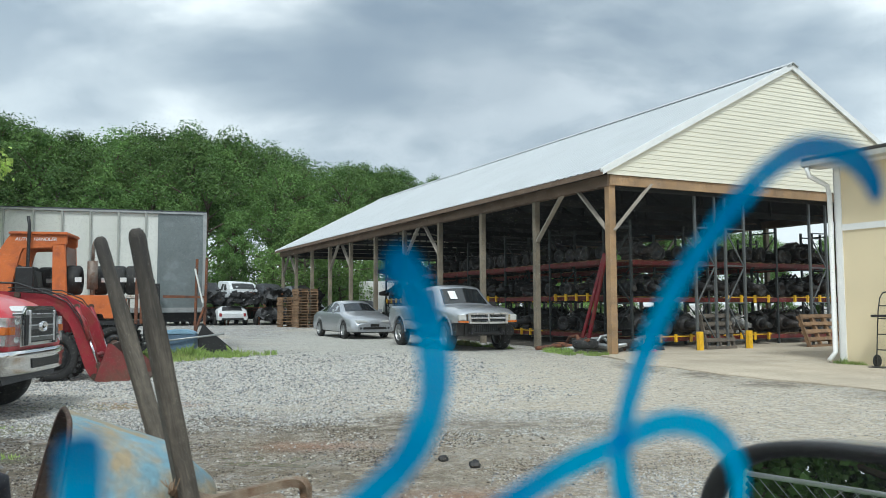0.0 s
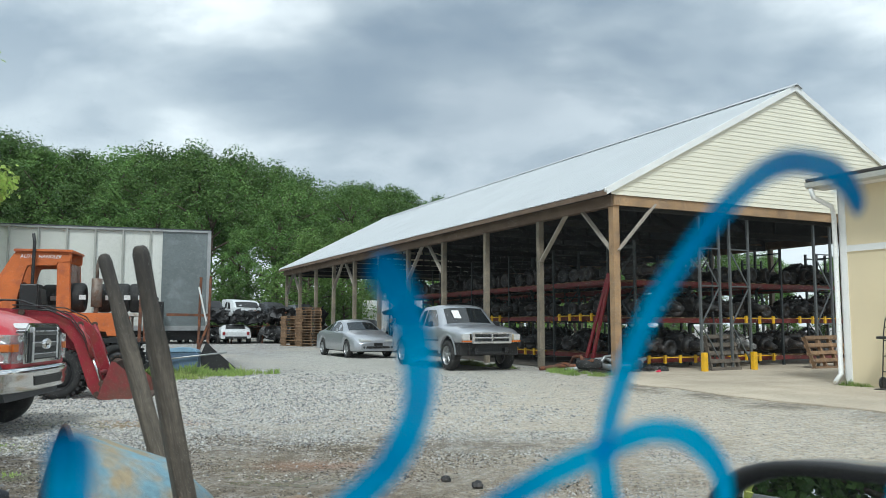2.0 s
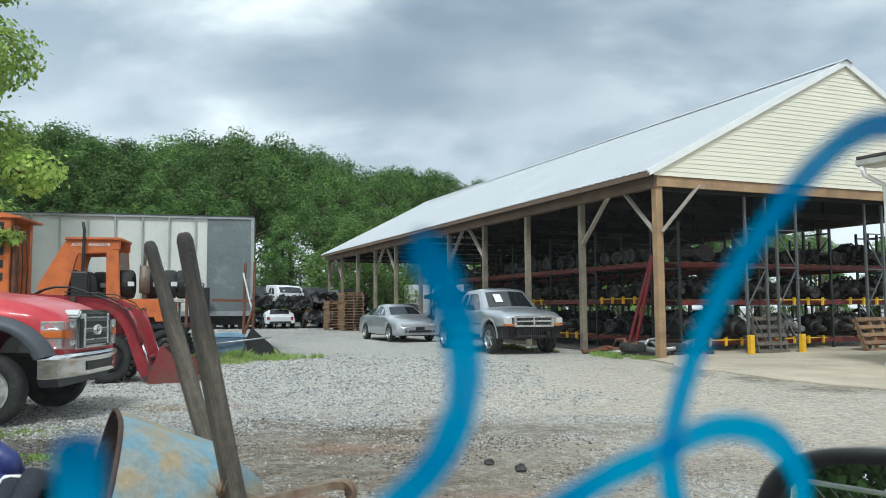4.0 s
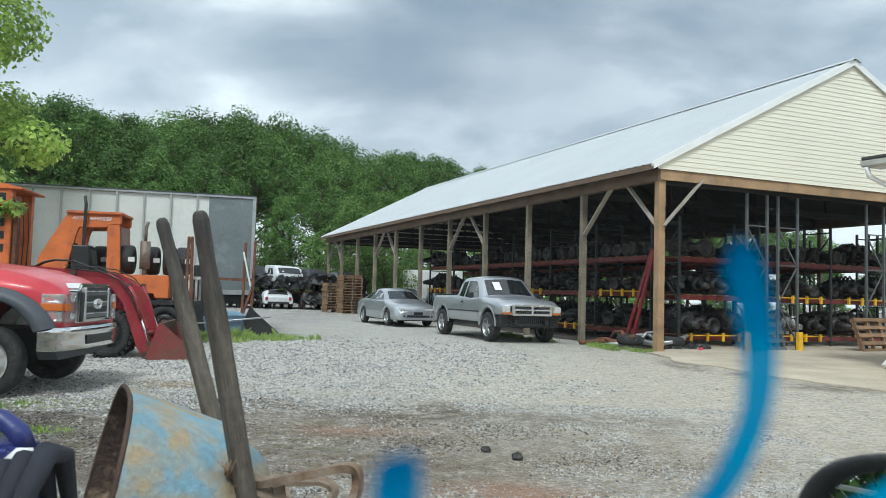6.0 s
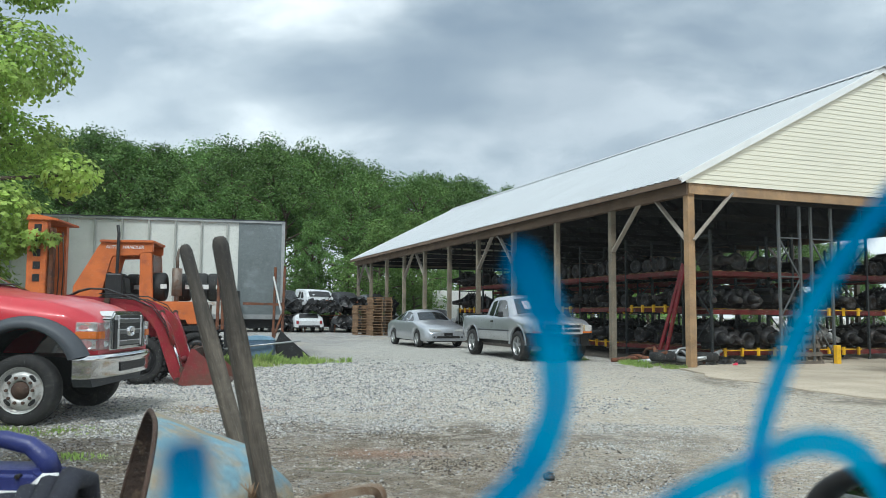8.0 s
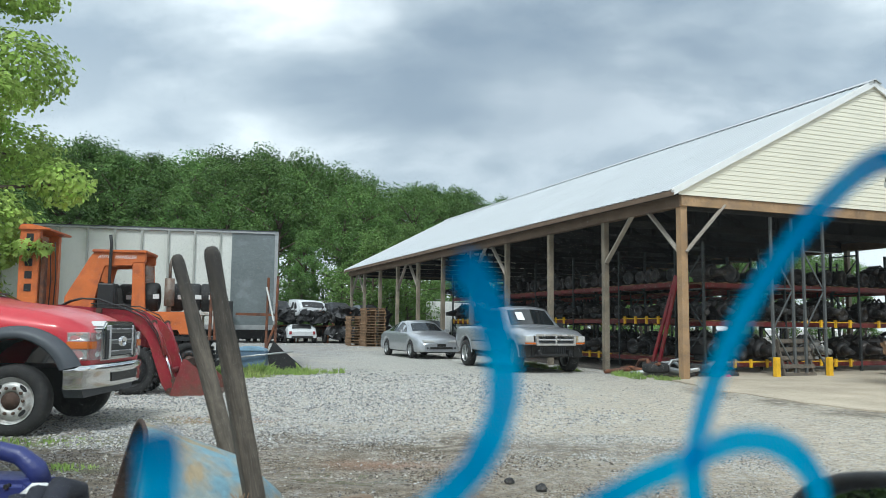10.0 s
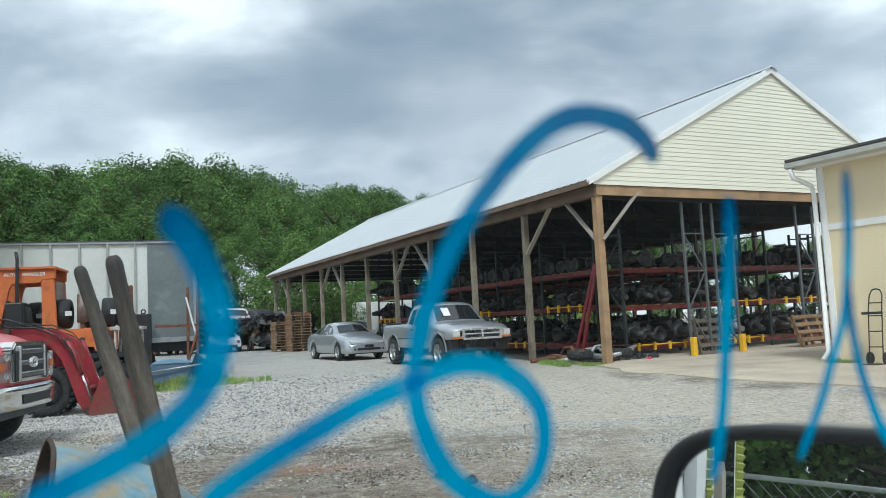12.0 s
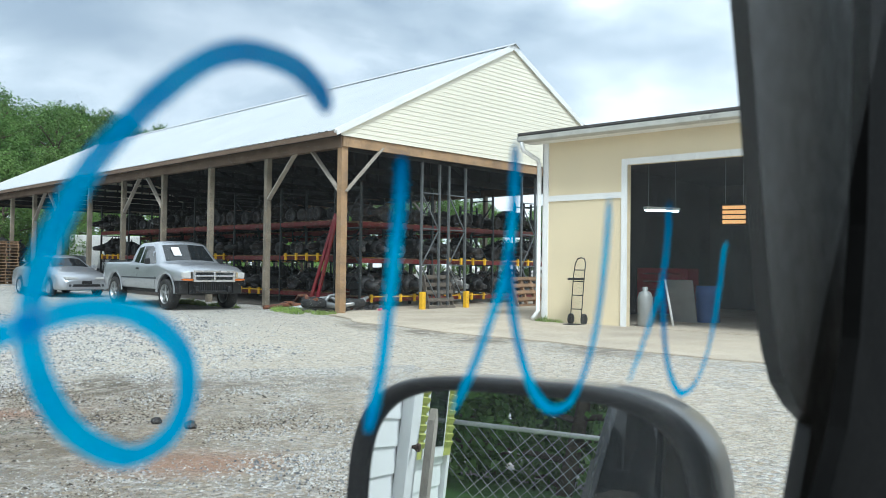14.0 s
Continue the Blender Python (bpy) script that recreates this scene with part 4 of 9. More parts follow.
def wheel(parent, x, y, z, r, w, rim_mat, side, style="alloy", tread=False):
    """A wheel whose outer face points to side (+1 or -1 along local y)."""
    hub = thing("wheel", pose(x, y, z, 0, 0, 0 if side < 0 else 180), "", "")
    hub.parent = parent
    bm = bmesh.new()
    lathe(bm, [(r * 0.62, 0.02), (r * 0.72, -0.005), (r * 0.9, 0.0), (r * 0.97, 0.02), (r, 0.05), (r, w - 0.05), (r * 0.96, w - 0.02), (r * 0.7, w), (r * 0.6, w - 0.02)], 40)
    part("tyre", bm, M_RUBBER, hub)
    if tread:
        lug = box_mesh("tread_lug", (-0.03, 0.02, r - 0.01), (0.03, w - 0.02, r + 0.035), M_RUBBER)
        for i in range(26):
            share("tread_lug", lug, hub, Matrix.Rotation(2 * math.pi * i / 26, 4, "Y"))
    bm = bmesh.new()
    if style == "alloy":
        lathe(bm, [(r * 0.64, 0.0), (r * 0.64, w), (r * 0.55, w * 0.8), (r * 0.58, 0.06), (r * 0.64, 0.0)], 32)
        for k in range(5):
            box(bm, (-0.035, 0.02, 0.03), (0.035, 0.06, r * 0.6), Matrix.Rotation(2 * math.pi * k / 5, 4, "Y"), bevel=0.01)
        lathe(bm, [(0.0, 0.005), (r * 0.16, 0.01), (r * 0.18, 0.06)], 18)
    else:
        lathe(bm, [(r * 0.655, -0.004), (r * 0.64, 0.0), (r * 0.615, 0.03), (r * 0.56, 0.055), (r * 0.53, 0.05), (r * 0.47, 0.012), (r * 0.43, 0.004), (r * 0.27, 0.0), (r * 0.26, 0.035), (0.0, 0.035)], 36)
        nut = bpy.data.meshes.new("lug_nut")
        nb = bmesh.new()
        tube(nb, (0, 0.02, 0), (0, -0.026, 0), 0.018, 6)
        nb.to_mesh(nut)
        nb.free()
        nut.materials.append(M_RUSTDARK)
        for k in range(10):
            a = 2 * math.pi * k / 10
            share("lug_nut", nut, hub, pose(r * 0.36 * math.cos(a), 0, r * 0.36 * math.sin(a)))
    part("rim", bm, rim_mat, hub)
    bm = bmesh.new()
    lathe(bm, [(0.0, 0.1), (r * 0.6, 0.1)], 24)
    part("wheel_back", bm, M_BLACK, hub)
    if style != "alloy":
        for k in range(4):
            a = 2 * math.pi * (k + 0.5) / 4
            bm = bmesh.new()
            lathe(bm, [(0.0, 0.0), (0.045, 0.0)], 12, pose(r * 0.475 * math.cos(a), 0.004, r * 0.475 * math.sin(a)) @ Matrix.Rotation(-a, 4, "Y") @ Matrix.Diagonal((0.55, 1, 1.15, 1)))
            part("hand_hole", bm, M_BLACK, hub)
        bm = bmesh.new()
        lathe(bm, [(0.0, -0.03), (r * 0.12, -0.028), (r * 0.16, -0.005), (r * 0.24, 0.0), (r * 0.25, 0.034)], 24)
        part("axle_hub", bm, M_RUSTDARK, hub, "rusty axle hub")
    return hub


def curve(keys, x):
    """Straight run between (x, value) keys, eased."""
    if x <= keys[0][0]:
        return keys[0][1]
    for (a, va), (b, vb) in zip(keys, keys[1:]):
        if x <= b:
            f = (x - a) / (b - a)
            return va + (vb - va) * f
    return keys[-1][1]


class Shell:
    """A car body by its side outline: top, belt line, sill and widths along x (front is +x)."""

    def __init__(self, top, belt, sill, wide, roofw, arches, crown=0.04):
        self.top, self.belt, self.sill, self.wide, self.roofw, self.arches, self.crown = top, belt, sill, wide, roofw, arches, crown

    def low(self, x):
        z = curve(self.sill, x)
        for cx, cz, r in self.arches:
            if abs(x - cx) < r:
                z = max(z, cz + math.sqrt(r * r - (x - cx) ** 2))
        return z

    def half(self, x):
        zt, zb, zl, w = curve(self.top, x), curve(self.belt, x), self.low(x), curve(self.wide, x)
        rw = min(curve(self.roofw, x), w - 0.02)
        zb = min(zb, zt - 0.02)
        zl = min(zl, zb - 0.03)
        m1 = zl + (zb - zl) * 0.45
        cr = self.crown
        return [(w - 0.05, zl), (w, zl + 0.05 * (zb - zl)), (w + 0.012, m1), (w - 0.012, zb - 0.03), (w - 0.03, zb), (rw + 0.02, zt - 0.04 * min(1, (zt - zb) * 4)), (rw - 0.05, zt), (rw * 0.5, zt + cr * 0.8), (0.0, zt + cr)]

    def mesh(self, x0, x1, n=110):
        bm = bmesh.new()
        xs = sorted({x0 + (x1 - x0) * i / n for i in range(n + 1)} | {c + s * r * 0.9999 for c, _, r in self.arches for s in (-1, 1) if x0 < c + s * r < x1})
        rows = []
        for x in xs:
            h = self.half(x)
            rows.append([bm.verts.new((x, -y, z)) for y, z in h] + [bm.verts.new((x, y, z)) for y, z in h[-2::-1]])
        for a, b in zip(rows, rows[1:]):
            for i in range(len(a) - 1):
                bm.faces.new((a[i], b[i], b[i + 1], a[i + 1])).smooth = True
        for r in (rows[0], rows[-1]):
            bm.faces.new(r)
        return bm

    def side_point(self, x, z, side, lift=0.006):
        h = self.half(x)
        (ya, za), (yb, zb) = h[4], h[5]
        if z <= za:
            (ya, za), (yb, zb) = h[2], h[4]
        f = max(0.0, min(1.0, (z - za) / (zb - za + 1e-6)))
        return (x, side * (ya + (yb - ya) * f + lift), z)

    def side_panel(self, poly, side, lift=0.006, steps=6):
        """A pane over the body side; poly: top and bottom edges as lists of (x, z) of equal length."""
        bm = bmesh.new()
        tops, bots = poly
        cols = []
        for (xa, za), (xb, zb) in zip(tops, bots):
            cols.append([bm.verts.new(self.side_point(xa + (xb - xa) * k / steps, za + (zb - za) * k / steps, side, lift)) for k in range(steps + 1)])
        for a, b in zip(cols, cols[1:]):
            for i in range(steps):
                bm.faces.new((a[i], b[i], b[i + 1], a[i + 1])).smooth = True
        return bm

    def top_panel(self, x0, x1, shrink=0.06, lift=0.008, n=8):
        """A pane over the slope of the top between x0 and x1 (windscreen, rear window)."""
        bm = bmesh.new()
        rows = []
        for i in range(n + 1):
            x = x0 + (x1 - x0) * i / n
            h = self.half(x)
            ym = h[6][0] - shrink
            row = []
            for k in range(9):
                y = -ym + 2 * ym * k / 8
                f = abs(y) / (h[6][0])
                z = h[8][1] + (h[6][1] - h[8][1]) * f ** 2
                row.append(bm.verts.new((x, y, z + lift + 0.012 * (1 - f))))
            rows.append(row)
        for a, b in zip(rows, rows[1:]):
            for i in range(8):
                bm.faces.new((a[i], b[i], b[i + 1], a[i + 1])).smooth = True
        return bm


def slab(bm, poly, x0, x1):
    """The outline poly of (y, z) between x0 and x1."""
    r = [[bm.verts.new((x, y, z)) for y, z in poly] for x in (x0, x1)]
    k = len(poly)
    for i in range(k):
        bm.faces.new((r[0][i], r[0][(i + 1) % k], r[1][(i + 1) % k], r[1][i]))
    bm.faces.new(r[0][::-1]), bm.faces.new(r[1])


def under_car(v, x0, x1, w, z0, z1):
    bm = bmesh.new()
    box(bm, (x0, -w, z0), (x1, w, z1))
    part("underbody", bm, M_BLACK, v)


def heading(fx, fy):
    return math.degrees(math.atan2(fy, fx))


def build_pickup():
    """Silver compact pickup, nose to the camera, bumper off."""
    h = Vector((0.416, -0.909))
    right = Vector((h.y, -h.x))  # its right side
    mid = Vector((-0.545, 22.99)) - right * 0.80
    v = thing("pickup_truck", Matrix.Translation((mid.x, mid.y, gz(23) + 0.005)) @ turn(heading(h.x, h.y)), "silver extended-cab pickup with its front bumper missing, parked by the barn", "pickup truck")
    r = 0.39
    sh = Shell(top=[(-2.62, 1.18), (-0.66, 1.20), (-0.62, 1.22), (-0.56, 1.64), (-0.42, 1.71), (0.35, 1.74), (0.62, 1.68), (1.18, 1.20), (1.3, 1.18), (1.9, 1.15), (2.25, 1.10), (2.44, 1.03), (2.5, 0.97)],
               belt=[(-2.62, 1.10), (1.2, 1.13), (2.3, 1.01), (2.5, 0.93)], sill=[(-2.62, 0.58), (-2.3, 0.50), (1.2, 0.50), (2.1, 0.72), (2.5, 0.74)],
               wide=[(-2.62, 0.86), (-2.4, 0.90), (1.6, 0.91), (2.2, 0.90), (2.42, 0.85), (2.5, 0.79)], roofw=[(-2.62, 0.84), (-0.63, 0.85), (-0.55, 0.66), (0.4, 0.66), (0.7, 0.68), (1.2, 0.78), (2.3, 0.74), (2.5, 0.62)],
               arches=[(-1.67, r, 0.51), (1.67, r, 0.51)], crown=0.035)
    part("body", sh.mesh(-2.62, 2.5), M_SILVER, v)
    for side in (-1, 1):
        part("side_window", sh.side_panel(([(-0.02, 1.62), (0.45, 1.62), (0.56, 1.58)], [(-0.02, 1.17), (0.5, 1.15), (0.98, 1.16)]), side), M_GLASS, v)
        part("side_window", sh.side_panel(([(-0.38, 1.58), (-0.1, 1.62)], [(-0.44, 1.19), (-0.1, 1.17)]), side), M_GLASS, v)
        bm = bmesh.new()
        box(bm, (0.72, side * 0.93 - 0.02, 1.14), (0.84, side * 1.10 + 0.02, 1.30), bevel=0.03)
        part("side_mirror", bm, M_BLACK, v)
        bm = bmesh.new()
        box(bm, (-0.16, side * 0.925 - 0.012, 1.0), (0.0, side * 0.925 + 0.012, 1.05), bevel=0.01)
        part("door_handle", bm, M_BLACK, v)
        for dx in (-0.14, 1.05):
            part("door_seam", sh.side_panel(([(dx - 0.006, 1.12), (dx + 0.006, 1.12)], [(dx - 0.006, 0.56), (dx + 0.006, 0.56)]), side, 0.004), M_BLACK, v)
        part("side_strip", sh.side_panel(([(-1.15, 0.80), (1.15, 0.80)], [(-1.15, 0.76), (1.15, 0.76)]), side, 0.012), M_GREYCLAD, v)
        for cx in (-1.67, 1.67):
            bm = bmesh.new()
            n = 16
            ring = []
            for k in range(n + 1):
                a = math.pi * (0.02 + 0.96 * k / n)
                ring.append([bm.verts.new((cx + rr * math.cos(a), side * yy, r + rr * math.sin(a))) for rr, yy in ((0.512, 0.88), (0.512, 0.926), (0.54, 0.932), (0.575, 0.915))])
            for a, b in zip(ring, ring[1:]):
                for i in range(3):
                    bm.faces.new((a[i], a[i + 1], b[i + 1], b[i])).smooth = True
            part("fender_flare", bm, M_SILVER, v)
            wheel(v, cx, side * 0.93, r, r, 0.26, M_ALU, side)
        bm = bmesh.new()
        slab(bm, [(side * 0.575, 0.795), (side * 0.84, 0.80), (side * 0.845, 0.95), (side * 0.585, 0.965)], 2.26, 2.512)
        bmesh.ops.bevel(bm, geom=bm.edges[:], offset=0.012, segments=2, affect="EDGES")
        lens = part("headlight", bm, M_LAMP, v)
        bm = bmesh.new()
        slab(bm, [(side * 0.585, 0.80), (side * 0.64, 0.80), (side * 0.645, 0.955), (side * 0.592, 0.96)], 2.40, 2.518)
        part("reflector", bm, M_CHROME, lens)
        bm = bmesh.new()
        slab(bm, [(side * 0.575, 0.745), (side * 0.835, 0.75), (side * 0.848, 0.79), (side * 0.575, 0.79)], 2.25, 2.514)
        part("turn_signal", bm, M_AMBER, v)
        bm = bmesh.new()
        box(bm, (1.95, min(side * 0.60, side * 0.86), 0.40), (2.34, max(side * 0.60, side * 0.86), 0.745), bevel=0.03)
        part("wheel_liner", bm, M_BLACK, v)
    part("windscreen", sh.top_panel(0.68, 1.16, 0.05), M_GLASS, v)
    bm = bmesh.new()
    box(bm, (-0.16, -0.11, 0), (0.16, 0.11, 0.004))
    part("paper_sign", bm, M_WHITE, v, "white paper sheet in the windscreen", at=pose(0.93, -0.30, 1.485, 0, 44, 0))
    # grille: a bright trapezoid frame with a cross in it, over a dark insert
    bm = bmesh.new()
    slab(bm, [(-0.53, 0.73), (0.53, 0.73), (0.55, 0.99), (-0.55, 0.99)], 2.40, 2.500)
    part("grille_insert", bm, M_DKTRIM, v)
    outer, inner = [(-0.56, 0.715), (0.56, 0.715), (0.575, 1.0), (-0.575, 1.0)], [(-0.50, 0.765), (0.50, 0.765), (0.515, 0.955), (-0.515, 0.955)]
    bm = bmesh.new()
    for i in range(4):
        k = (i + 1) % 4
        slab(bm, [outer[i], outer[k], inner[k], inner[i]], 2.44, 2.535)
    part("grille_surround", bm, M_BRIGHT, v)
    bm = bmesh.new()
    box(bm, (2.48, -0.51, 0.840), (2.545, 0.51, 0.880), bevel=0.012)
    part("grille_bar", bm, M_BRIGHT, v)
    bm = bmesh.new()
    box(bm, (2.48, -0.026, 0.76), (2.548, 0.026, 0.96), bevel=0.012)
    part("grille_bar", bm, M_BRIGHT, v)
    for z in (0.795, 0.818, 0.905, 0.93):
        bm = bmesh.new()
        box(bm, (2.49, -0.505, z - 0.004), (2.515, 0.505, z + 0.004))
        part("grille_slat", bm, M_GREYCLAD, v)
    # what shows under the nose with the bumper gone
    bm = bmesh.new()
    box(bm, (2.08, -0.60, 0.40), (2.34, 0.60, 0.74), bevel=0.02)
    part("radiator_support", bm, M_BLACK, v)
    for k in range(13):
        bm = bmesh.new()
        box(bm, (2.33, -0.36 + k * 0.06 - 0.006, 0.47), (2.352, -0.36 + k * 0.06 + 0.006, 0.70))
        part("radiator_fin", bm, M_GREYCLAD, v)
    bm = bmesh.new()
    box(bm, (2.34, -0.52, 0.43), (2.42, 0.52, 0.50), bevel=0.015)
    for q in (-1, 1):
        box(bm, (2.30, q * 0.44 - 0.05, 0.44), (2.50, q * 0.44 + 0.05, 0.60), bevel=0.012)
        pipe(bm, [(2.46, q * 0.44, 0.46), (2.54, q * 0.44, 0.43), (2.55, q * 0.44, 0.49), (2.50, q * 0.44, 0.52)], 0.016, 8)
    part("bumper_mount", bm, M_BLACK, v, "bare black crossmember where the bumper is missing")
    under_car(v, -2.4, 2.2, 0.72, 0.40, 0.56)
    bm = bmesh.new()
    box(bm, (-2.50, -0.76, 1.1), (-0.70, 0.76, 1.235))
    part("bed_cover", bm, M_BLACK, v)


def build_coupe():
    """Silver two-door coupe behind the pickup."""
    h = Vector((0.47, -0.883))
    right = Vector((h.y, -h.x))
    mid = Vector((-4.14, 29.72)) - right * 0.76
    v = thing("coupe_car", Matrix.Translation((mid.x, mid.y, gz(29.7) + 0.005)) @ turn(heading(h.x, h.y)), "silver two-door coupe with no front plate beside the barn posts", "car")
    r = 0.30
    sh = Shell(top=[(-2.28, 0.80), (-2.2, 0.93), (-1.5, 0.97), (-0.95, 1.20), (-0.70, 1.28), (-0.4, 1.325), (0.0, 1.325), (0.32, 1.25), (0.95, 0.93), (1.1, 0.90), (1.85, 0.78), (2.12, 0.70), (2.22, 0.62), (2.26, 0.50)],
               belt=[(-2.28, 0.74), (-1.6, 0.90), (0.9, 0.88), (1.9, 0.70), (2.26, 0.48)], sill=[(-2.28, 0.36), (-2.0, 0.26), (1.95, 0.22), (2.26, 0.24)],
               wide=[(-2.28, 0.70), (-2.0, 0.82), (1.5, 0.84), (2.0, 0.78), (2.2, 0.70), (2.26, 0.62)], roofw=[(-2.28, 0.62), (-1.5, 0.70), (-0.8, 0.54), (0.0, 0.54), (0.4, 0.58), (0.98, 0.70), (1.9, 0.62), (2.26, 0.46)],
               arches=[(-1.3, r, 0.36), (1.3, r, 0.36)], crown=0.03)
    part("body", sh.mesh(-2.28, 2.26), M_SILVER, v)
    for side in (-1, 1):
        part("side_window", sh.side_panel(([(-0.55, 1.25), (0.0, 1.26), (0.28, 1.20)], [(-0.6, 0.93), (0.1, 0.92), (0.78, 0.92)]), side), M_GLASS, v)
        part("side_window", sh.side_panel(([(-0.9, 1.16), (-0.62, 1.225)], [(-1.2, 0.96), (-0.66, 0.93)]), side), M_GLASS, v)
        bm = bmesh.new()
        box(bm, (0.48, side * 0.86 - 0.02, 0.90), (0.6, side * 0.97 + 0.02, 1.02), bevel=0.025)
        part("side_mirror", bm, M_SILVER, v)
        for dx in (-0.58, 0.72):
            part("door_seam", sh.side_panel(([(dx - 0.006, 0.88), (dx + 0.006, 0.88)], [(dx - 0.006, 0.30), (dx + 0.006, 0.30)]), side, 0.004), M_BLACK, v)
        bm = bmesh.new()
        box(bm, (-0.5, side * 0.845 - 0.01, 0.74), (-0.34, side * 0.845 + 0.01, 0.78))
        part("door_handle", bm, M_SILVER, v)
        for cx in (-1.3, 1.3):
            wheel(v, cx, side * 0.84, r, r, 0.2, M_ALU, side)
        bm = bmesh.new()
        slab(bm, [(side * 0.24, 0.565), (side * 0.66, 0.56), (side * 0.67, 0.65), (side * 0.28, 0.63)], 2.0, 2.258)
        bmesh.ops.bevel(bm, geom=bm.edges[:], offset=0.015, segments=2, affect="EDGES")
        part("headlight", bm, M_LAMP, v)
        bm = bmesh.new()
        tube(bm, (2.1, side * 0.52, 0.37), (2.262, side * 0.52, 0.37), 0.042, 14)
        part("fog_light", bm, M_GREYCLAD, v)
    part("windscreen", sh.top_panel(0.40, 0.93, 0.05), M_GLASS, v)
    part("rear_window", sh.top_panel(-1.55, -0.9, 0.06), M_GLASS, v)
    bm = bmesh.new()
    slab(bm, [(-0.45, 0.33), (0.45, 0.33), (0.42, 0.41), (-0.42, 0.41)], 2.15, 2.27)
    part("lower_grille", bm, M_BLACK, v)
    bm = bmesh.new()
    slab(bm, [(-0.16, 0.42), (0.16, 0.42), (0.16, 0.52), (-0.16, 0.52)], 2.2, 2.285)
    part("plate_holder", bm, M_BLACK, v)
    bm = bmesh.new()
    slab(bm, [(-0.62, 0.24), (0.62, 0.24), (0.64, 0.50), (-0.64, 0.50)], 2.02, 2.215)
    part("bumper", bm, M_SILVER, v)
    under_car(v, -2.0, 1.95, 0.6, 0.2, 0.4)


def build_red_truck():
    """Red heavy-duty truck cab; its nose points along +x."""
    mid_y = 1.12
    v = thing("red_work_truck", Matrix.Translation((-5.45, 8.66, gz(8.7))) @ turn(9), "red heavy-duty truck with grey fender flares and chrome bumper on gravel", "truck")
    r = 0.405
    c = Matrix.Translation((0, mid_y, 0))
    sh = Shell(top=[(-4.4, 1.98), (-1.95, 2.06), (-1.62, 2.02), (-0.72, 1.53), (-0.5, 1.50), (0.2, 1.42), (0.5, 1.34), (0.68, 1.25), (0.78, 1.12)],
               belt=[(-4.4, 1.42), (-0.7, 1.40), (0.45, 1.26), (0.78, 1.08)], sill=[(-4.4, 0.62), (-0.7, 0.60), (0.6, 0.72), (0.78, 0.80)],
               wide=[(-4.4, 1.00), (-0.6, 1.01), (0.4, 1.0), (0.68, 0.95), (0.78, 0.88)], roofw=[(-4.4, 0.74), (-1.5, 0.74), (-0.7, 0.90), (0.4, 0.84), (0.78, 0.72)],
               arches=[(0.0, r + 0.10, 0.60)], crown=0.06)
    bm = sh.mesh(-4.4, 0.78)
    part("body", bm, M_CARRED, v, at=c)
    part("windscreen", sh.top_panel(-1.58, -0.76, 0.04), M_GLASS, v, at=c)
    for side in (-1, 1):
        part("side_window", sh.side_panel(([(-2.5, 1.96), (-1.72, 1.96), (-1.55, 1.88)], [(-2.5, 1.47), (-1.6, 1.46), (-0.92, 1.46)]), side), M_GLASS, v, at=c)
        # wide grey flare round the arch
        bm = bmesh.new()
        n, ring = 24, []
        for k in range(n + 1):
            a = math.pi * (0.13 + 0.88 * k / n)
            ring.append([bm.verts.new((rx * math.cos(a), side * yy, r + 0.10 + rz * math.sin(a))) for rx, rz, yy in ((0.575, 0.595, 0.98), (0.58, 0.60, 1.12), (0.61, 0.625, 1.145), (0.74, 0.70, 1.11), (0.80, 0.745, 1.0))])
        for a, b in zip(ring, ring[1:]):
            for i in range(4):
                bm.faces.new((a[i], a[i + 1], b[i + 1], b[i])).smooth = True
        part("fender_flare", bm, M_GREYCLAD, v, at=c)
        bm = bmesh.new()
        n, ring = 14, []
        for k in range(n + 1):
            a = math.pi * (0.0 + 1.0 * k / n)
            ring.append([bm.verts.new((0.59 * math.cos(a), side * yy, r + 0.10 + 0.59 * math.sin(a))) for yy in (1.0, 0.45)])
        for a, b in zip(ring, ring[1:]):
            bm.faces.new((a[0], a[1], b[1], b[0]))
        part("wheel_liner", bm, M_BLACK, v, at=c)
        w = wheel(v, 0.0, mid_y + side * 1.08, r, r, 0.24, M_RIM, side, "steel")
        # lamps
        bm = bmesh.new()
        slab(bm, [(side * 0.60, 0.855), (side * 0.90, 0.855), (side * 0.90, 1.175), (side * 0.60, 1.175)], 0.60, 0.80)
        lamp = part("headlight", bm, M_CLEARLENS, v, at=c)
        for za, zb in ((0.86, 0.98), (1.075, 1.17)):
            bm = bmesh.new()
            n, rows = 7, []
            for k in range(n + 1):
                f = k / n
                rows.append([bm.verts.new((0.785 - 0.06 * math.sin(math.pi * f) * math.sin(math.pi * g), side * (0.61 + 0.28 * f), za + (zb - za) * g)) for g in (0.0, 0.25, 0.5, 0.75, 1.0)])
            for a, b in zip(rows, rows[1:]):
                for q in range(4):
                    bm.faces.new((a[q], a[q + 1], b[q + 1], b[q])).smooth = True
            part("reflector_bowl", bm, M_CHROME, lamp)
        for z in (0.92, 1.125):
            bm = bmesh.new()
            lathe(bm, [(0.0, 0.022), (0.03, 0.014), (0.048, 0.0), (0.052, -0.006), (0.048, -0.008)], 16, pose(0.80, side * 0.72, z, 0, 0, 90) @ Matrix.Diagonal((1.35, 1, 0.75, 1)))
            part("reflector", bm, M_CHROME, lamp)
        bm = bmesh.new()
        box(bm, (0.54, side * 0.955 - 0.03, 0.85), (0.78, side * 0.925 + 0.03, 1.18), bevel=0.02)
        side_lens = part("side_lamp", bm, M_CLEARLENS, v, at=c)
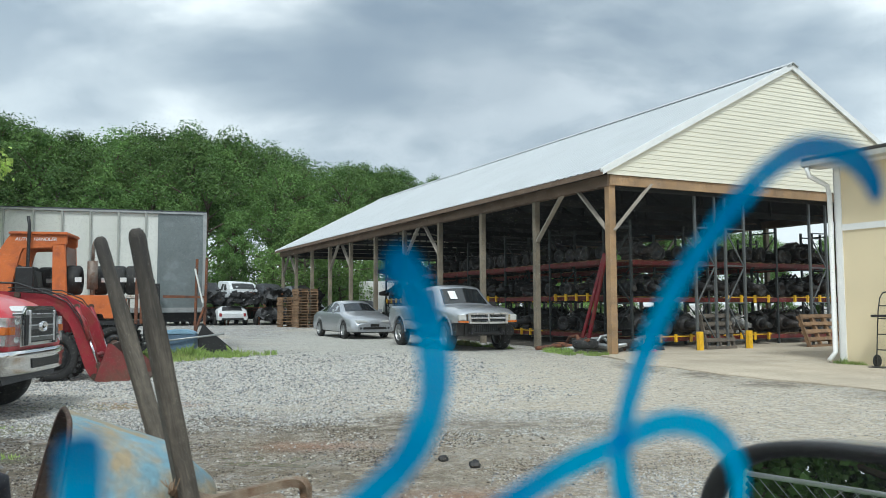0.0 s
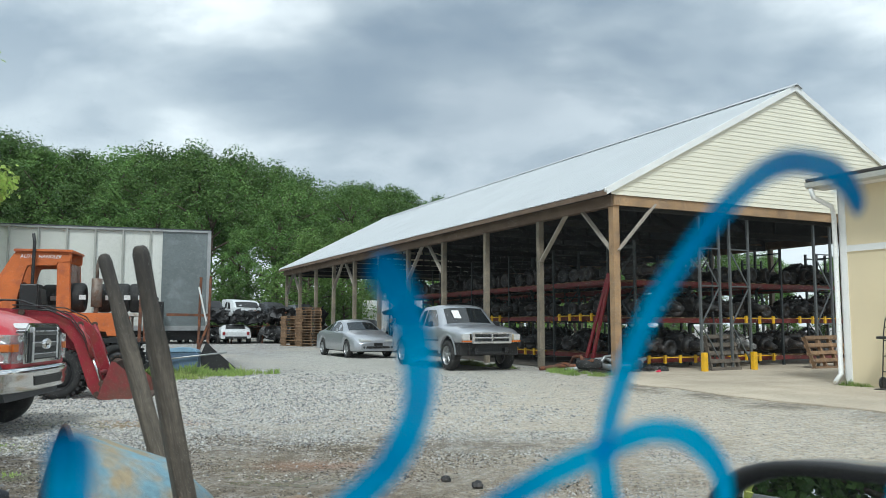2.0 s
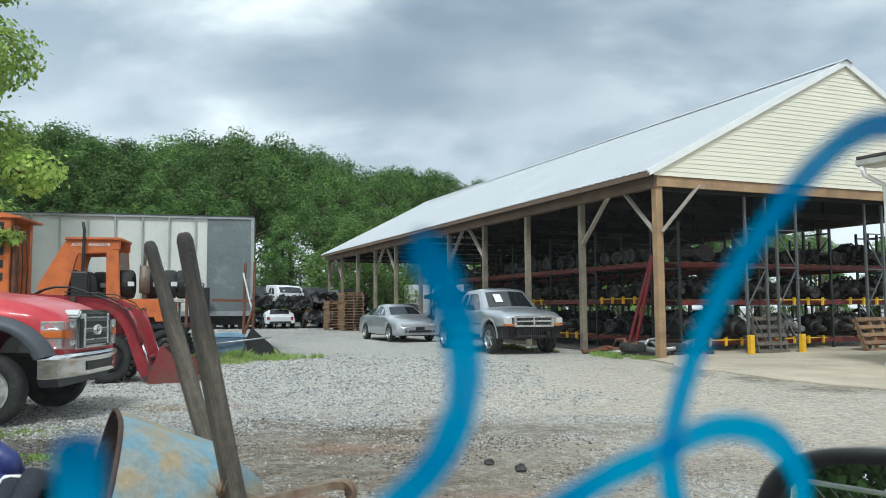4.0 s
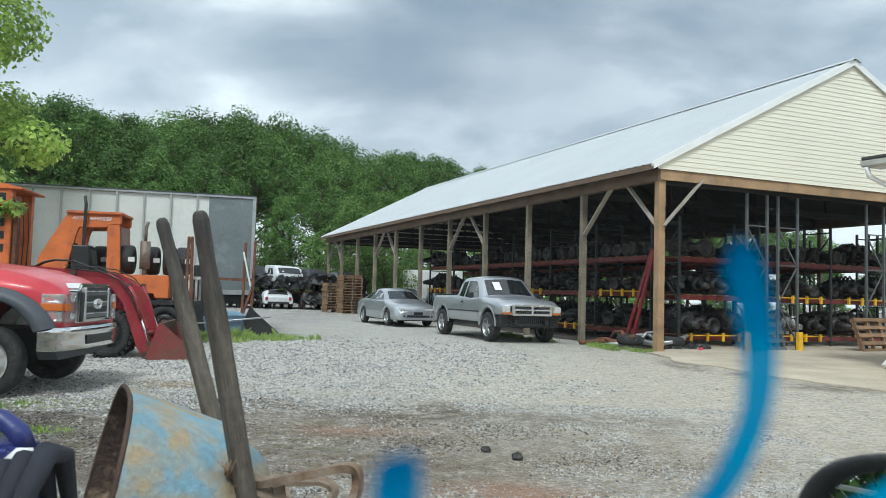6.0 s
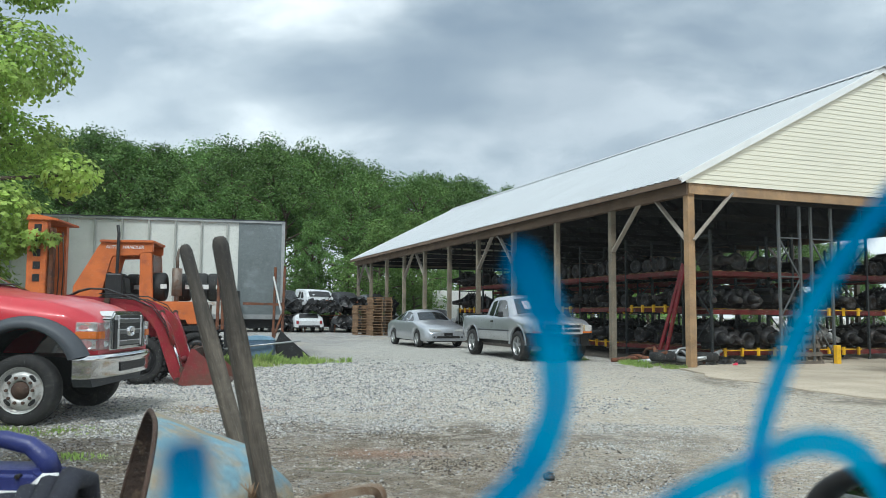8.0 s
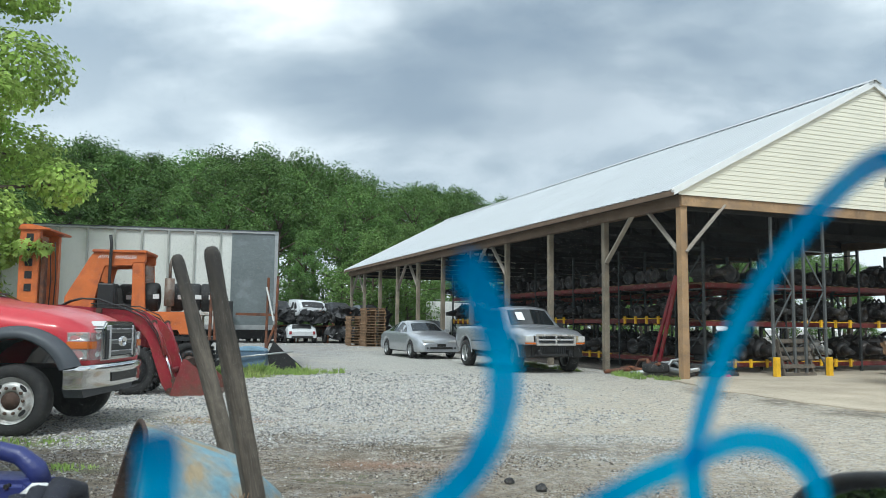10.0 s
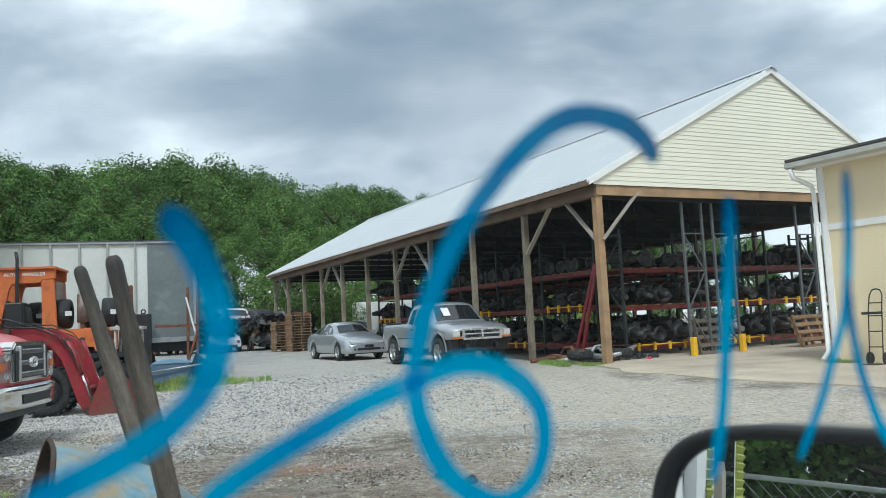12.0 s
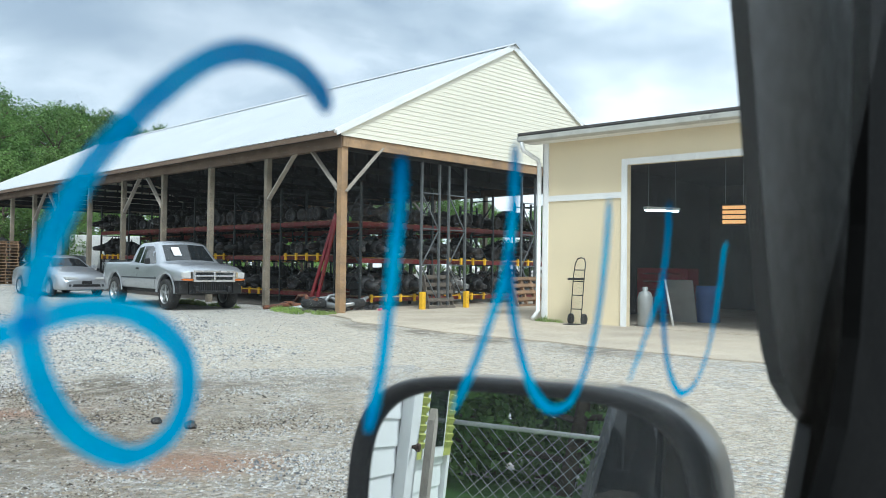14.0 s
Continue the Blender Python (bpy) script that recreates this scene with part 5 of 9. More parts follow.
        for za, zb in ((0.87, 0.975), (1.08, 1.165)):
            bm = bmesh.new()
            n, rows = 7, []
            for k in range(n + 1):
                f = k / n
                rows.append([bm.verts.new((0.555 + 0.215 * f, side * (0.972 - 0.030 * f - 0.028 * math.sin(math.pi * f) * math.sin(math.pi * g)), za + (zb - za) * g)) for g in (0.0, 0.25, 0.5, 0.75, 1.0)])
            for a, b in zip(rows, rows[1:]):
                for q in range(4):
                    bm.faces.new((a[q], a[q + 1], b[q + 1], b[q])).smooth = True
            part("reflector_bowl", bm, M_CHROME, side_lens)
        bm = bmesh.new()
        box(bm, (0.545, side * 0.962 - 0.03, 0.985), (0.785, side * 0.932 + 0.03, 1.07), bevel=0.008)
        slab(bm, [(side * 0.76, 0.985), (side * 0.905, 0.985), (side * 0.905, 1.07), (side * 0.76, 1.07)], 0.62, 0.806)
        part("turn_signal", bm, M_AMBER, v, at=c)
        bm = bmesh.new()
        slab(bm, [(side * 0.585, 0.84), (side * 0.655, 0.84), (side * 0.655, 1.20), (side * 0.585, 1.22)], 0.62, 0.822)
        part("lamp_bezel", bm, M_CHROME, v, at=c)
        bm = bmesh.new()
        box(bm, (-1.62, side * 1.02 - 0.03, 1.24), (-1.42, side * 1.26 + 0.03, 1.62), bevel=0.03)
        part("side_mirror", bm, M_BLACK, v, at=c)
        bm = bmesh.new()
        box(bm, (-0.60, side * 1.012 - 0.012, 1.16), (-0.32, side * 1.012 + 0.014, 1.33), bevel=0.005)
        part("fender_vent", bm, M_BLACK, v, at=c)
        bm = bmesh.new()
        box(bm, (-0.46, side * 1.020 - 0.012, 1.27), (-0.30, side * 1.020 + 0.012, 1.32), bevel=0.004)
        part("badge", bm, M_CHROME, v, at=c)
        bm = bmesh.new()
        box(bm, (-0.80, side * 1.0 - 0.02, 0.30), (-0.72, side * 1.0 + 0.02, 0.62))
        part("mud_flap", bm, M_BLACK, v, at=c)
        bm = bmesh.new()
        box(bm, (-3.6, side * 1.0 - 0.12, 0.46), (-0.9, side * 1.0 + 0.08, 0.54), bevel=0.02)
        part("running_board", bm, M_BLACK, v, at=c)
    # grille
    bm = bmesh.new()
    slab(bm, [(-0.60, 0.84), (0.60, 0.84), (0.60, 1.24), (0.5, 1.31), (-0.5, 1.31), (-0.60, 1.24)], 0.62, 0.83)
    bmesh.ops.bevel(bm, geom=bm.edges[:], offset=0.02, segments=2, affect="EDGES")
    part("grille_surround", bm, M_CHROME, v, at=c)
    bm = bmesh.new()
    slab(bm, [(-0.40, 0.88), (0.40, 0.88), (0.40, 1.26), (-0.40, 1.26)], 0.72, 0.842)
    part("grille_opening", bm, M_BLACK, v, at=c)
    for s in (-1, 1):
        bm = bmesh.new()
        slab(bm, [(s * 0.44, 0.85), (s * 0.53, 0.85), (s * 0.53, 1.2), (s * 0.44, 1.2)], 0.72, 0.840)
        part("grille_opening", bm, M_BLACK, v, at=c)
    bm = bmesh.new()
    lathe(bm, [(0.0, -0.004), (0.075, -0.006), (0.085, -0.02), (0.10, -0.015), (0.11, 0.02)], 24, pose(0.862, 0, 1.06, 0, 0, 90) @ Matrix.Diagonal((1.15, 1, 0.62, 1)))
    part("badge", bm, M_CHROME, v, at=c)
    satin = mat("satin_grey_grille", (0.16, 0.165, 0.17), 0.35, 0.6, 0.1, 4, 40)
    for z in (0.925, 1.06, 1.195):
        bm = bmesh.new()
        box(bm, (0.80, -0.41, z - 0.030), (0.848, 0.41, z + 0.030), bevel=0.008)
        bar = part("grille_bar", bm, satin, v, "satin grey crossbar", at=c)
        bm = bmesh.new()
        box(bm, (0.84, -0.41, z + 0.014), (0.856, 0.41, z + 0.026), bevel=0.003)
        part("bright_edge", bm, M_BRIGHT, bar)
    for s in (-1, 1):
        bm = bmesh.new()
        box(bm, (0.80, s * 0.42 - 0.022, 0.87), (0.858, s * 0.42 + 0.022, 1.26), bevel=0.01)
        part("grille_bar", bm, M_BRIGHT, v, at=c)
    # bumper: a pressed section carried round the nose
    line = [(0.42, -1.06), (0.56, -1.06), (0.66, -1.05), (0.74, -1.01), (0.80, -0.92), (0.85, -0.74), (0.88, -0.5), (0.89, -0.25)]
    line = line + [(0.89, 0.25)] + [(x, -y) for x, y in line[-2::-1]]
    sect = [(-0.07, 0.52), (-0.015, 0.525), (0.004, 0.55), (0.010, 0.62), (0.012, 0.70), (0.024, 0.715), (0.026, 0.765), (0.008, 0.795), (-0.05, 0.805)]

    def bumper(name, run, grow, material):
        bm = bmesh.new()
        prev = None
        for i, (x, y) in enumerate(run):
            xa, ya = run[max(i - 1, 0)]
            xb, yb = run[min(i + 1, len(run) - 1)]
            nrm = Vector((yb - ya, xa - xb, 0)).normalized()
            ring = [bm.verts.new(Vector((x, y, z)) + nrm * (o + grow)) for o, z in sect]
            if prev:
                for k in range(len(sect) - 1):
                    bm.faces.new((prev[k], prev[k + 1], ring[k + 1], ring[k])).smooth = True
            prev = ring
        part(name, bm, material, v, at=c)
    bumper("bumper", line[1:-1], 0.0, M_CHROME)
    bm = bmesh.new()
    slab(bm, [(-0.85, 0.42), (0.85, 0.42), (0.95, 0.545), (-0.95, 0.545)], 0.50, 0.72)
    part("air_dam", bm, M_GREYCLAD, v, at=c)
    bm = bmesh.new()
    slab(bm, [(-0.46, 0.585), (0.46, 0.585), (0.48, 0.69), (-0.48, 0.69)], 0.74, 0.903)
    part("bumper_opening", bm, M_BLACK, v, at=c)
    under = bmesh.new()
    box(under, (-4.2, -0.5, 0.42), (0.7, 0.5, 0.75))
    part("underbody", under, M_BLACK, v, at=c)
    for side in (-1, 1):
        wheel(v, -3.9, mid_y + side * 1.05, r, r, 0.24, M_ALU, side, "steel")
    bm = bmesh.new()
    tube(bm, (-2.0, 0.45, 2.06), (-2.0, 0.45, 2.17), 0.07, 14, 0.055)
    part("beacon", bm, M_AMBER, v, "amber roof beacon")
    bm = bmesh.new()
    pipe(bm, [(-0.78, -0.80, 1.60), (-0.74, -0.3, 1.635), (-0.74, 0.3, 1.65)], 0.012, 6)
    part("wiper", bm, M_BLACK, v, at=c)


build_red_truck()
build_pickup()
build_coupe()


# ---- trees ----
def leaf_crown(name, seed, centres, count, size, material, flat=0.5, star=False, fine=False):
    """Many small leaf blades gathered round the clump centres (x, y, z, radius)."""
    rng = np.random.default_rng(seed)
    w = np.array([c[3] ** 2 for c in centres])
    pick = rng.choice(len(centres), count, p=w / w.sum())
    c = np.array(centres)[pick]
    d = rng.normal(size=(count, 3))
    d /= np.linalg.norm(d, axis=1)[:, None]
    rad = c[:, 3] * rng.uniform(0.35, 1.0, count) ** 0.5 * np.where(rng.uniform(0, 1, count) < 0.3, rng.uniform(1.0, 1.25, count), 1.0)
    pos = c[:, :3] + d * rad[:, None] * np.array([1, 1, 0.75])
    nrm = rng.normal(size=(count, 3)) * (0.75 - 0.7 * flat) + d * 0.85 + np.array([0, 0, flat * 0.8])
    nrm /= np.linalg.norm(nrm, axis=1)[:, None]
    a = np.cross(nrm, rng.normal(size=(count, 3)))
    a /= np.linalg.norm(a, axis=1)[:, None]
    b = np.cross(nrm, a)
    s = size * rng.uniform(0.6, 1.35, count)[:, None]
    if star:
        shape = [(0.0, -0.9), (0.35, -0.3), (1.0, -0.25), (0.5, 0.15), (0.7, 0.8), (0.2, 0.5), (0.0, 1.15), (-0.2, 0.5), (-0.7, 0.8), (-0.5, 0.15), (-1.0, -0.25), (-0.35, -0.3)]
    elif fine:
        shape = [(-0.55, -0.75), (0.8, -0.15), (-0.15, 1.1)]
    else:
        shape = [(-0.3, -1.0), (0.8, -0.3), (0.2, 1.1), (-0.8, 0.3)]
    k = len(shape)
    verts = np.stack([pos + a * s * x + b * s * y - nrm * s * 0.25 * (x * x + y * y) for x, y in shape], 1).reshape(-1, 3)
    verts, faces = verts.tolist(), [list(range(i * k, i * k + k)) for i in range(count)]
    me = bpy.data.meshes.new(name)
    me.from_pydata(verts, [], faces)
    me.materials.append(material)
    return me


def tree_parts(seed, height, spread, count, size, material, star=False, low=0.18, fine=False):
    """Trunk with limbs, and a crown of uneven leaf clumps."""
    rnd = random.Random(seed)
    bm = bmesh.new()
    top = height * 0.86
    lean = rnd.uniform(-0.03, 0.03) * height
    trunk = [(lean * f * f, 0.3 * math.sin(f * 4 + seed), top * f) for f in (0, 0.2, 0.4, 0.6, 0.8, 1.0)]
    r0 = height * 0.016
    pipe(bm, trunk, r0, 8, [r0 * (1.15 - f) for f in (0, 0.2, 0.4, 0.6, 0.8, 1.0)])
    centres = []
    n = 30
    for i in range(n):
        f = low + (0.98 - low) * (i + rnd.random()) / n
        ang = i * 2.4 + rnd.uniform(-0.5, 0.5)
        prof = math.sin(math.pi * min(1.0, (f - low) / (1 - low) * 0.86 + 0.16)) ** 0.7
        reach = spread * prof * rnd.uniform(0.55, 1.1)
        zb = height * f * 0.92
        base = Vector((lean * f * f, 0, zb * 0.85))
        tip = Vector((reach * math.cos(ang), reach * math.sin(ang), zb))
        pipe(bm, [base, base.lerp(tip, 0.5) + Vector((0, 0, height * 0.012)), tip], 0.05, 5, [r0 * 0.45, r0 * 0.3, r0 * 0.1])
        rr = spread * rnd.uniform(0.17, 0.36)
        centres.append((tip.x, tip.y, tip.z, rr))
        if rnd.random() < 0.8:
            centres.append((tip.x * 0.55 + rnd.uniform(-0.4, 0.4), tip.y * 0.55, tip.z + rr * 0.5, rr * 0.8))
    centres.append((lean, 0, height * 0.93, spread * 0.3))
    bmesh.ops.recalc_face_normals(bm, faces=bm.faces[:])
    tm = bpy.data.meshes.new("trunk")
    bm.to_mesh(tm)
    bm.free()
    tm.materials.append(M_BARK)
    return tm, leaf_crown("crown", seed, centres, count, size, material, star=star, fine=fine)


def skyline(yaw):
    """How high the woods stand over the eye, as a slope, by the angle left of straight ahead."""
    return curve([(-45, 0.085), (-25, 0.086), (-17, 0.105), (-11, 0.13), (0, 0.172), (3, 0.182), (7, 0.196), (10.5, 0.192), (12.5, 0.208), (15.7, 0.224), (18.7, 0.234), (24, 0.222), (28, 0.222), (50, 0.21)], yaw)


def build_woods():
    sizes = ((1, 4.6), (2, 5.2), (3, 4.2), (4, 4.9), (5, 3.7))
    front = [tree_parts(k, 16.0, sp, 14500, 0.135, M_LEAF_A, low=0.06, fine=True) for k, sp in sizes]
    back = [tree_parts(k + 10, 16.0, sp, 8500, 0.122, M_LEAF_A, low=0.5, fine=True) for k, sp in sizes]
    light = tree_parts(9, 9.0, 3.4, 10000, 0.10, M_LEAF_C, low=0.05, fine=True)
    rnd = random.Random(12)

    def plant(kind, x, y, h, full, nm, lab, grp):
        z = gz(y) + (min(max(0.0, (y - 62) / 60), 1.0) * 5 * max(0.0, min(1.0, (10 - x) / 40)))
        s = h / full
        wide = s * rnd.uniform(0.9, 1.15)
        t = thing(nm, Matrix.Translation((x, y, z - 0.15)) @ turn(rnd.uniform(0, 360)) @ Matrix.Diagonal((wide, wide, s, 1)), lab, "tree", grp)
        share("trunk", kind[0], t, Matrix())
        share("crown", kind[1], t, Matrix())

    for d, step, drop in ((92, 2.8, 0.97), (84, 2.9, 1.0), (74, 3.4, 0.93), (66, 3.1, 0.76), (60, 3.2, 0.55), (57, 3.6, 0.30)):
        yaw = -44.0
        while yaw < 50:
            a = radians(yaw + rnd.uniform(-0.8, 0.8))
            dd = d + rnd.uniform(-3, 3) + (8 if yaw < 10 else 0)
            x, y = -dd * math.sin(a), dd * math.cos(a)
            topz = 1.35 + dd * skyline(yaw) * drop * rnd.uniform(0.93, 1.03)
            zg = gz(y) + (min(max(0.0, (y - 62) / 60), 1.0) * 5 * max(0.0, min(1.0, (10 - x) / 40)))
            plant((back if d > 70 else front)[rnd.randrange(5)], x, y, max(topz - zg, 4.0), 16.0, "forest_tree", "dense dark green broadleaf tree in the woods", "woods behind the yard")
            yaw += step * (70 / d) * rnd.uniform(0.85, 1.15) * (1.5 if yaw < -12 else 1.0)
    for x, y, h in ((-9.2, 52, 7.4), (-7.4, 56, 8.2), (-0.8, 60, 7.6), (2.5, 61, 7.0), (9, 58, 6.5)):
        plant(light, x, y, h, 9.0, "young_tree", "light green young tree at the edge of the woods", "young trees")


def build_near_tree():
    tm, cm = tree_parts(21, 13.5, 3.75, 60000, 0.062, M_LEAF_B, low=0.14)
    t = thing("maple_tree", Matrix.Translation((-13.9, 16.6, gz(17) - 0.1)), "leafy light green maple tree beside the trailer", "tree")
    share("trunk", tm, t, Matrix())
    share("crown", cm, t, Matrix())
    bm = bmesh.new()
    pipe(bm, [(0.1, 0.0, 2.6), (2.4, -0.3, 2.75), (4.0, -0.5, 2.8)], 0.03, 6, [0.05, 0.03, 0.01])
    part("low_branch", bm, M_BARK, t)
    share("low_leaves", leaf_crown("low_leaves", 5, [(3.1, -0.4, 2.75, 0.35), (3.6, -0.5, 2.85, 0.4), (4.1, -0.5, 2.9, 0.25), (2.4, -0.3, 2.85, 0.35)], 260, 0.10, M_LEAF_B, star=True), t, Matrix())


build_woods()
build_near_tree()


def grass_patch(name, seed, cx, cy, rx, ry, count, h, label, angle=0.0, bare=0.0):
    rng = np.random.default_rng(seed)
    ang, rad = rng.uniform(0, 2 * np.pi, count), np.sqrt(rng.uniform(0, 1, count))
    edge = 0.75 + 0.25 * np.sin(ang * 3 + seed) + 0.12 * np.sin(ang * 7)
    lx, ly = rad * rx * edge * np.cos(ang), rad * ry * edge * np.sin(ang)
    ca, sa = math.cos(radians(angle)), math.sin(radians(angle))
    x, y = cx + ca * lx - sa * ly, cy + sa * lx + ca * ly
    # tufts with thin spots between them
    tuft = np.sin(x * 6.1 + seed) + np.sin(y * 7.7 + x * 2.3) + np.sin(x * 13.0 - y * 9.0)
    stay = tuft + rng.normal(0, 0.5, count) > -0.45
    x, y, rad, tuft = x[stay], y[stay], rad[stay], tuft[stay]
    count = len(x)
    z = np.array([gz(v) for v in y])
    tall = (0.75 + 0.22 * tuft) * h * rng.uniform(0.35, 1.2, count) * (1.15 - 0.6 * rad)
    dx, dy = rng.normal(0, 0.35, count) * tall, rng.normal(0, 0.35, count) * tall
    ang2 = rng.uniform(0, np.pi, count)
    wx, wy = 0.012 * np.cos(ang2), 0.012 * np.sin(ang2)
    P = np.stack([np.stack([x - wx, y - wy, z - 0.03], 1), np.stack([x + wx, y + wy, z - 0.03], 1), np.stack([x + wx * 0.6 + dx * 0.5, y + wy * 0.6 + dy * 0.5, z + tall * 0.65], 1), np.stack([x + dx, y + dy, z + tall], 1)], 1).reshape(-1, 3)
    me = bpy.data.meshes.new(name)
    me.from_pydata(P.tolist(), [], [[4 * i, 4 * i + 1, 4 * i + 2, 4 * i + 3] for i in range(count)])
    me.materials.append(M_GRASS)
    tagged(new(name, me), label, "grass", kind="stuff")


grass_patch("grass", 1, -6.1, 19.2, 2.1, 1.3, 5600, 0.23, "rough green grass on the edge of the gravel", 25)
grass_patch("grass", 2, -8.6, 16.8, 2.6, 0.8, 4000, 0.18, "rough green grass under the machines", 5)
grass_patch("grass", 3, 3.2, 20.4, 1.6, 0.5, 2200, 0.14, "thin grass along the barn posts", 116)
grass_patch("grass", 4, 0.9, 24.2, 2.6, 0.4, 2200, 0.13, "thin grass along the barn posts", 116)
grass_patch("grass", 5, -5.3, 8.35, 1.4, 0.4, 650, 0.07, "short weeds by the truck wheel", 4)
grass_patch("grass", 6, -3.9, 7.0, 0.6, 0.25, 200, 0.05, "short weeds in the gravel", 0)
grass_patch("grass", 7, 8.25, 16.45, 0.75, 0.12, 420, 0.12, "weeds along the garage wall", -60)


# ---- loose stones on the yard ----
def build_stones():
    rnd = random.Random(3)
    verts, faces = [], []
    for i in range(170000):
        y = 4.0 + 18 * rnd.random() ** 1.15
        x = rnd.uniform(-0.55, 0.5) * (y + 2.5) - 0.4
        edge = x - 0.05 * y + 2.2 * noise.noise(Vector((x * 0.5, y * 0.3, 2)))
        keep = max(0.14, min(1.0, 1.0 - (edge + 1.5) / 2.6)) * max(0.0, min(1.0, (22.5 - y) / 8)) * (0.5 if y < 9 else 0.5 + 0.5 * min(1.0, (y - 9) / 2.5))
        drift = max(0.0, 1 - math.hypot((x - 1.0) / 1.5, (y - 5.6) / 1.1)) * 1.6
        keep = max(min(drift, 0.9), keep * (0.45 if x > 2.2 and y > 6 else 1.0))
        muddy = ((x + 1.8) / 2.9) ** 2 + ((y - 7.1) / 1.7) ** 2 + 0.8 * noise.noise(Vector((x * 0.8, y * 1.2, 11)))
        if rnd.random() > keep * (0.10 if muddy < 1 else 0.75):
            continue
        s = rnd.uniform(0.008, 0.019) * (0.38 + 0.072 * y) * (0.7 if keep < 0.3 else 1.0) * (1.0 if rnd.random() < 0.96 else 1.5)
        z = gz(y) + 0.035 * max(0.0, 1 - abs(y - 12) / 40) * max(0.0, 1 - abs(x) / 30) * (noise.noise(Vector((x * 0.35, y * 0.35, 0))) + 0.4 * noise.noise(Vector((x * 1.3, y * 1.3, 4))))
        k = len(verts)
        a = rnd.uniform(0, 6.28)
        for j in range(5):
            b = a + j * 1.2566
            verts.append((x + s * math.cos(b) * rnd.uniform(0.8, 1.3), y + s * math.sin(b) * rnd.uniform(0.7, 1.1), z - 0.004 + s * rnd.uniform(0.0, 0.35)))
        verts.append((x + rnd.uniform(-0.3, 0.3) * s, y, z + s * rnd.uniform(0.7, 1.1)))
        faces += [(k + j, k + (j + 1) % 5, k + 5) for j in range(5)]
    me = bpy.data.meshes.new("gravel_stones")
    me.from_pydata(verts, [], faces)
    m = mat("gravel_stone", (0.42, 0.42, 0.41), 0.85, 0, 0.2, 3, 30)
    n, l = m.node_tree.nodes, m.node_tree.links
    gi, ra = n.new("ShaderNodeNewGeometry"), n.new("ShaderNodeValToRGB")
    ra.color_ramp.elements[0].color, ra.color_ramp.elements[1].color = (0.08, 0.082, 0.088, 1), (0.56, 0.56, 0.54, 1)
    ra.color_ramp.elements.new(0.55).color = (0.40, 0.40, 0.39, 1)
    ra.color_ramp.elements.new(0.78).color = (0.46, 0.42, 0.35, 1)
    l.new(gi.outputs["Random Per Island"], ra.inputs[0]), l.new(ra.outputs[0], n["Principled BSDF"].inputs["Base Color"])
    me.materials.append(m)
    tagged(new("gravel_stones", me), "loose grey crushed stones on the yard", "gravel", kind="stuff")
    # small pebbles pressed into the near ground, brown where the mud lies
    heaps = {"grey": ([], []), "brown": ([], [])}
    for i in range(64000):
        x, y = rnd.uniform(-4.6, 3.2), 3.9 + 6.0 * rnd.random()
        if abs(x + 0.3) > 0.62 * y + 0.6 or noise.noise(Vector((x * 0.7, y * 1.1, 21))) < -0.32:
            continue
        muddy = ((x + 1.4) / 3.4) ** 2 + ((y - 6.6) / 2.1) ** 2 + 1.1 * noise.noise(Vector((x * 0.6, y * 1.0, 31)))
        vs, fs = heaps["brown" if muddy + rnd.uniform(-0.35, 0.35) < 0.8 else "grey"]
        s = rnd.uniform(0.0045, 0.0115) * (0.55 + 0.065 * y)
        z = gz(y) + 0.035 * max(0.0, 1 - abs(y - 12) / 40) * max(0.0, 1 - abs(x) / 30) * (noise.noise(Vector((x * 0.35, y * 0.35, 0))) + 0.4 * noise.noise(Vector((x * 1.3, y * 1.3, 4))))
        k, a = len(vs), rnd.uniform(0, 6.28)
        for j in range(4):
            b = a + j * 1.5708
            vs.append((x + s * math.cos(b) * rnd.uniform(0.8, 1.5), y + s * math.sin(b) * rnd.uniform(0.7, 1.2), z - 0.003))
        vs.append((x + rnd.uniform(-0.4, 0.4) * s, y, z + s * rnd.uniform(0.5, 0.9)))
        fs += [(k + j, k + (j + 1) % 4, k + 4) for j in range(4)]
    for tone, ramp in (("grey", ((0.10, 0.098, 0.092, 1), (0.40, 0.39, 0.36, 1), (0.56, 0.55, 0.52, 1))), ("brown", ((0.045, 0.037, 0.029, 1), (0.20, 0.165, 0.12, 1), (0.40, 0.355, 0.28, 1)))):
        pm = mat(tone + "_pebble", (0.3, 0.3, 0.3), 0.85, 0, 0.2, 3, 30)
        pn, pl = pm.node_tree.nodes, pm.node_tree.links
        pg, pr = pn.new("ShaderNodeNewGeometry"), pn.new("ShaderNodeValToRGB")
        pr.color_ramp.elements[0].color, pr.color_ramp.elements[1].color = ramp[0], ramp[2]
        pr.color_ramp.elements.new(0.6).color = ramp[1]
        pl.new(pg.outputs["Random Per Island"], pr.inputs[0]), pl.new(pr.outputs[0], pn["Principled BSDF"].inputs["Base Color"])
        me = bpy.data.meshes.new(tone + "_pebbles")
        me.from_pydata(*[heaps[tone][0], [], heaps[tone][1]])
        me.materials.append(pm)
        tagged(new(tone + "_pebbles", me), "small grey pebbles pressed into the yard" if tone == "grey" else "small brown pebbles in the drying mud", "gravel", kind="stuff")
    verts, faces = [], []
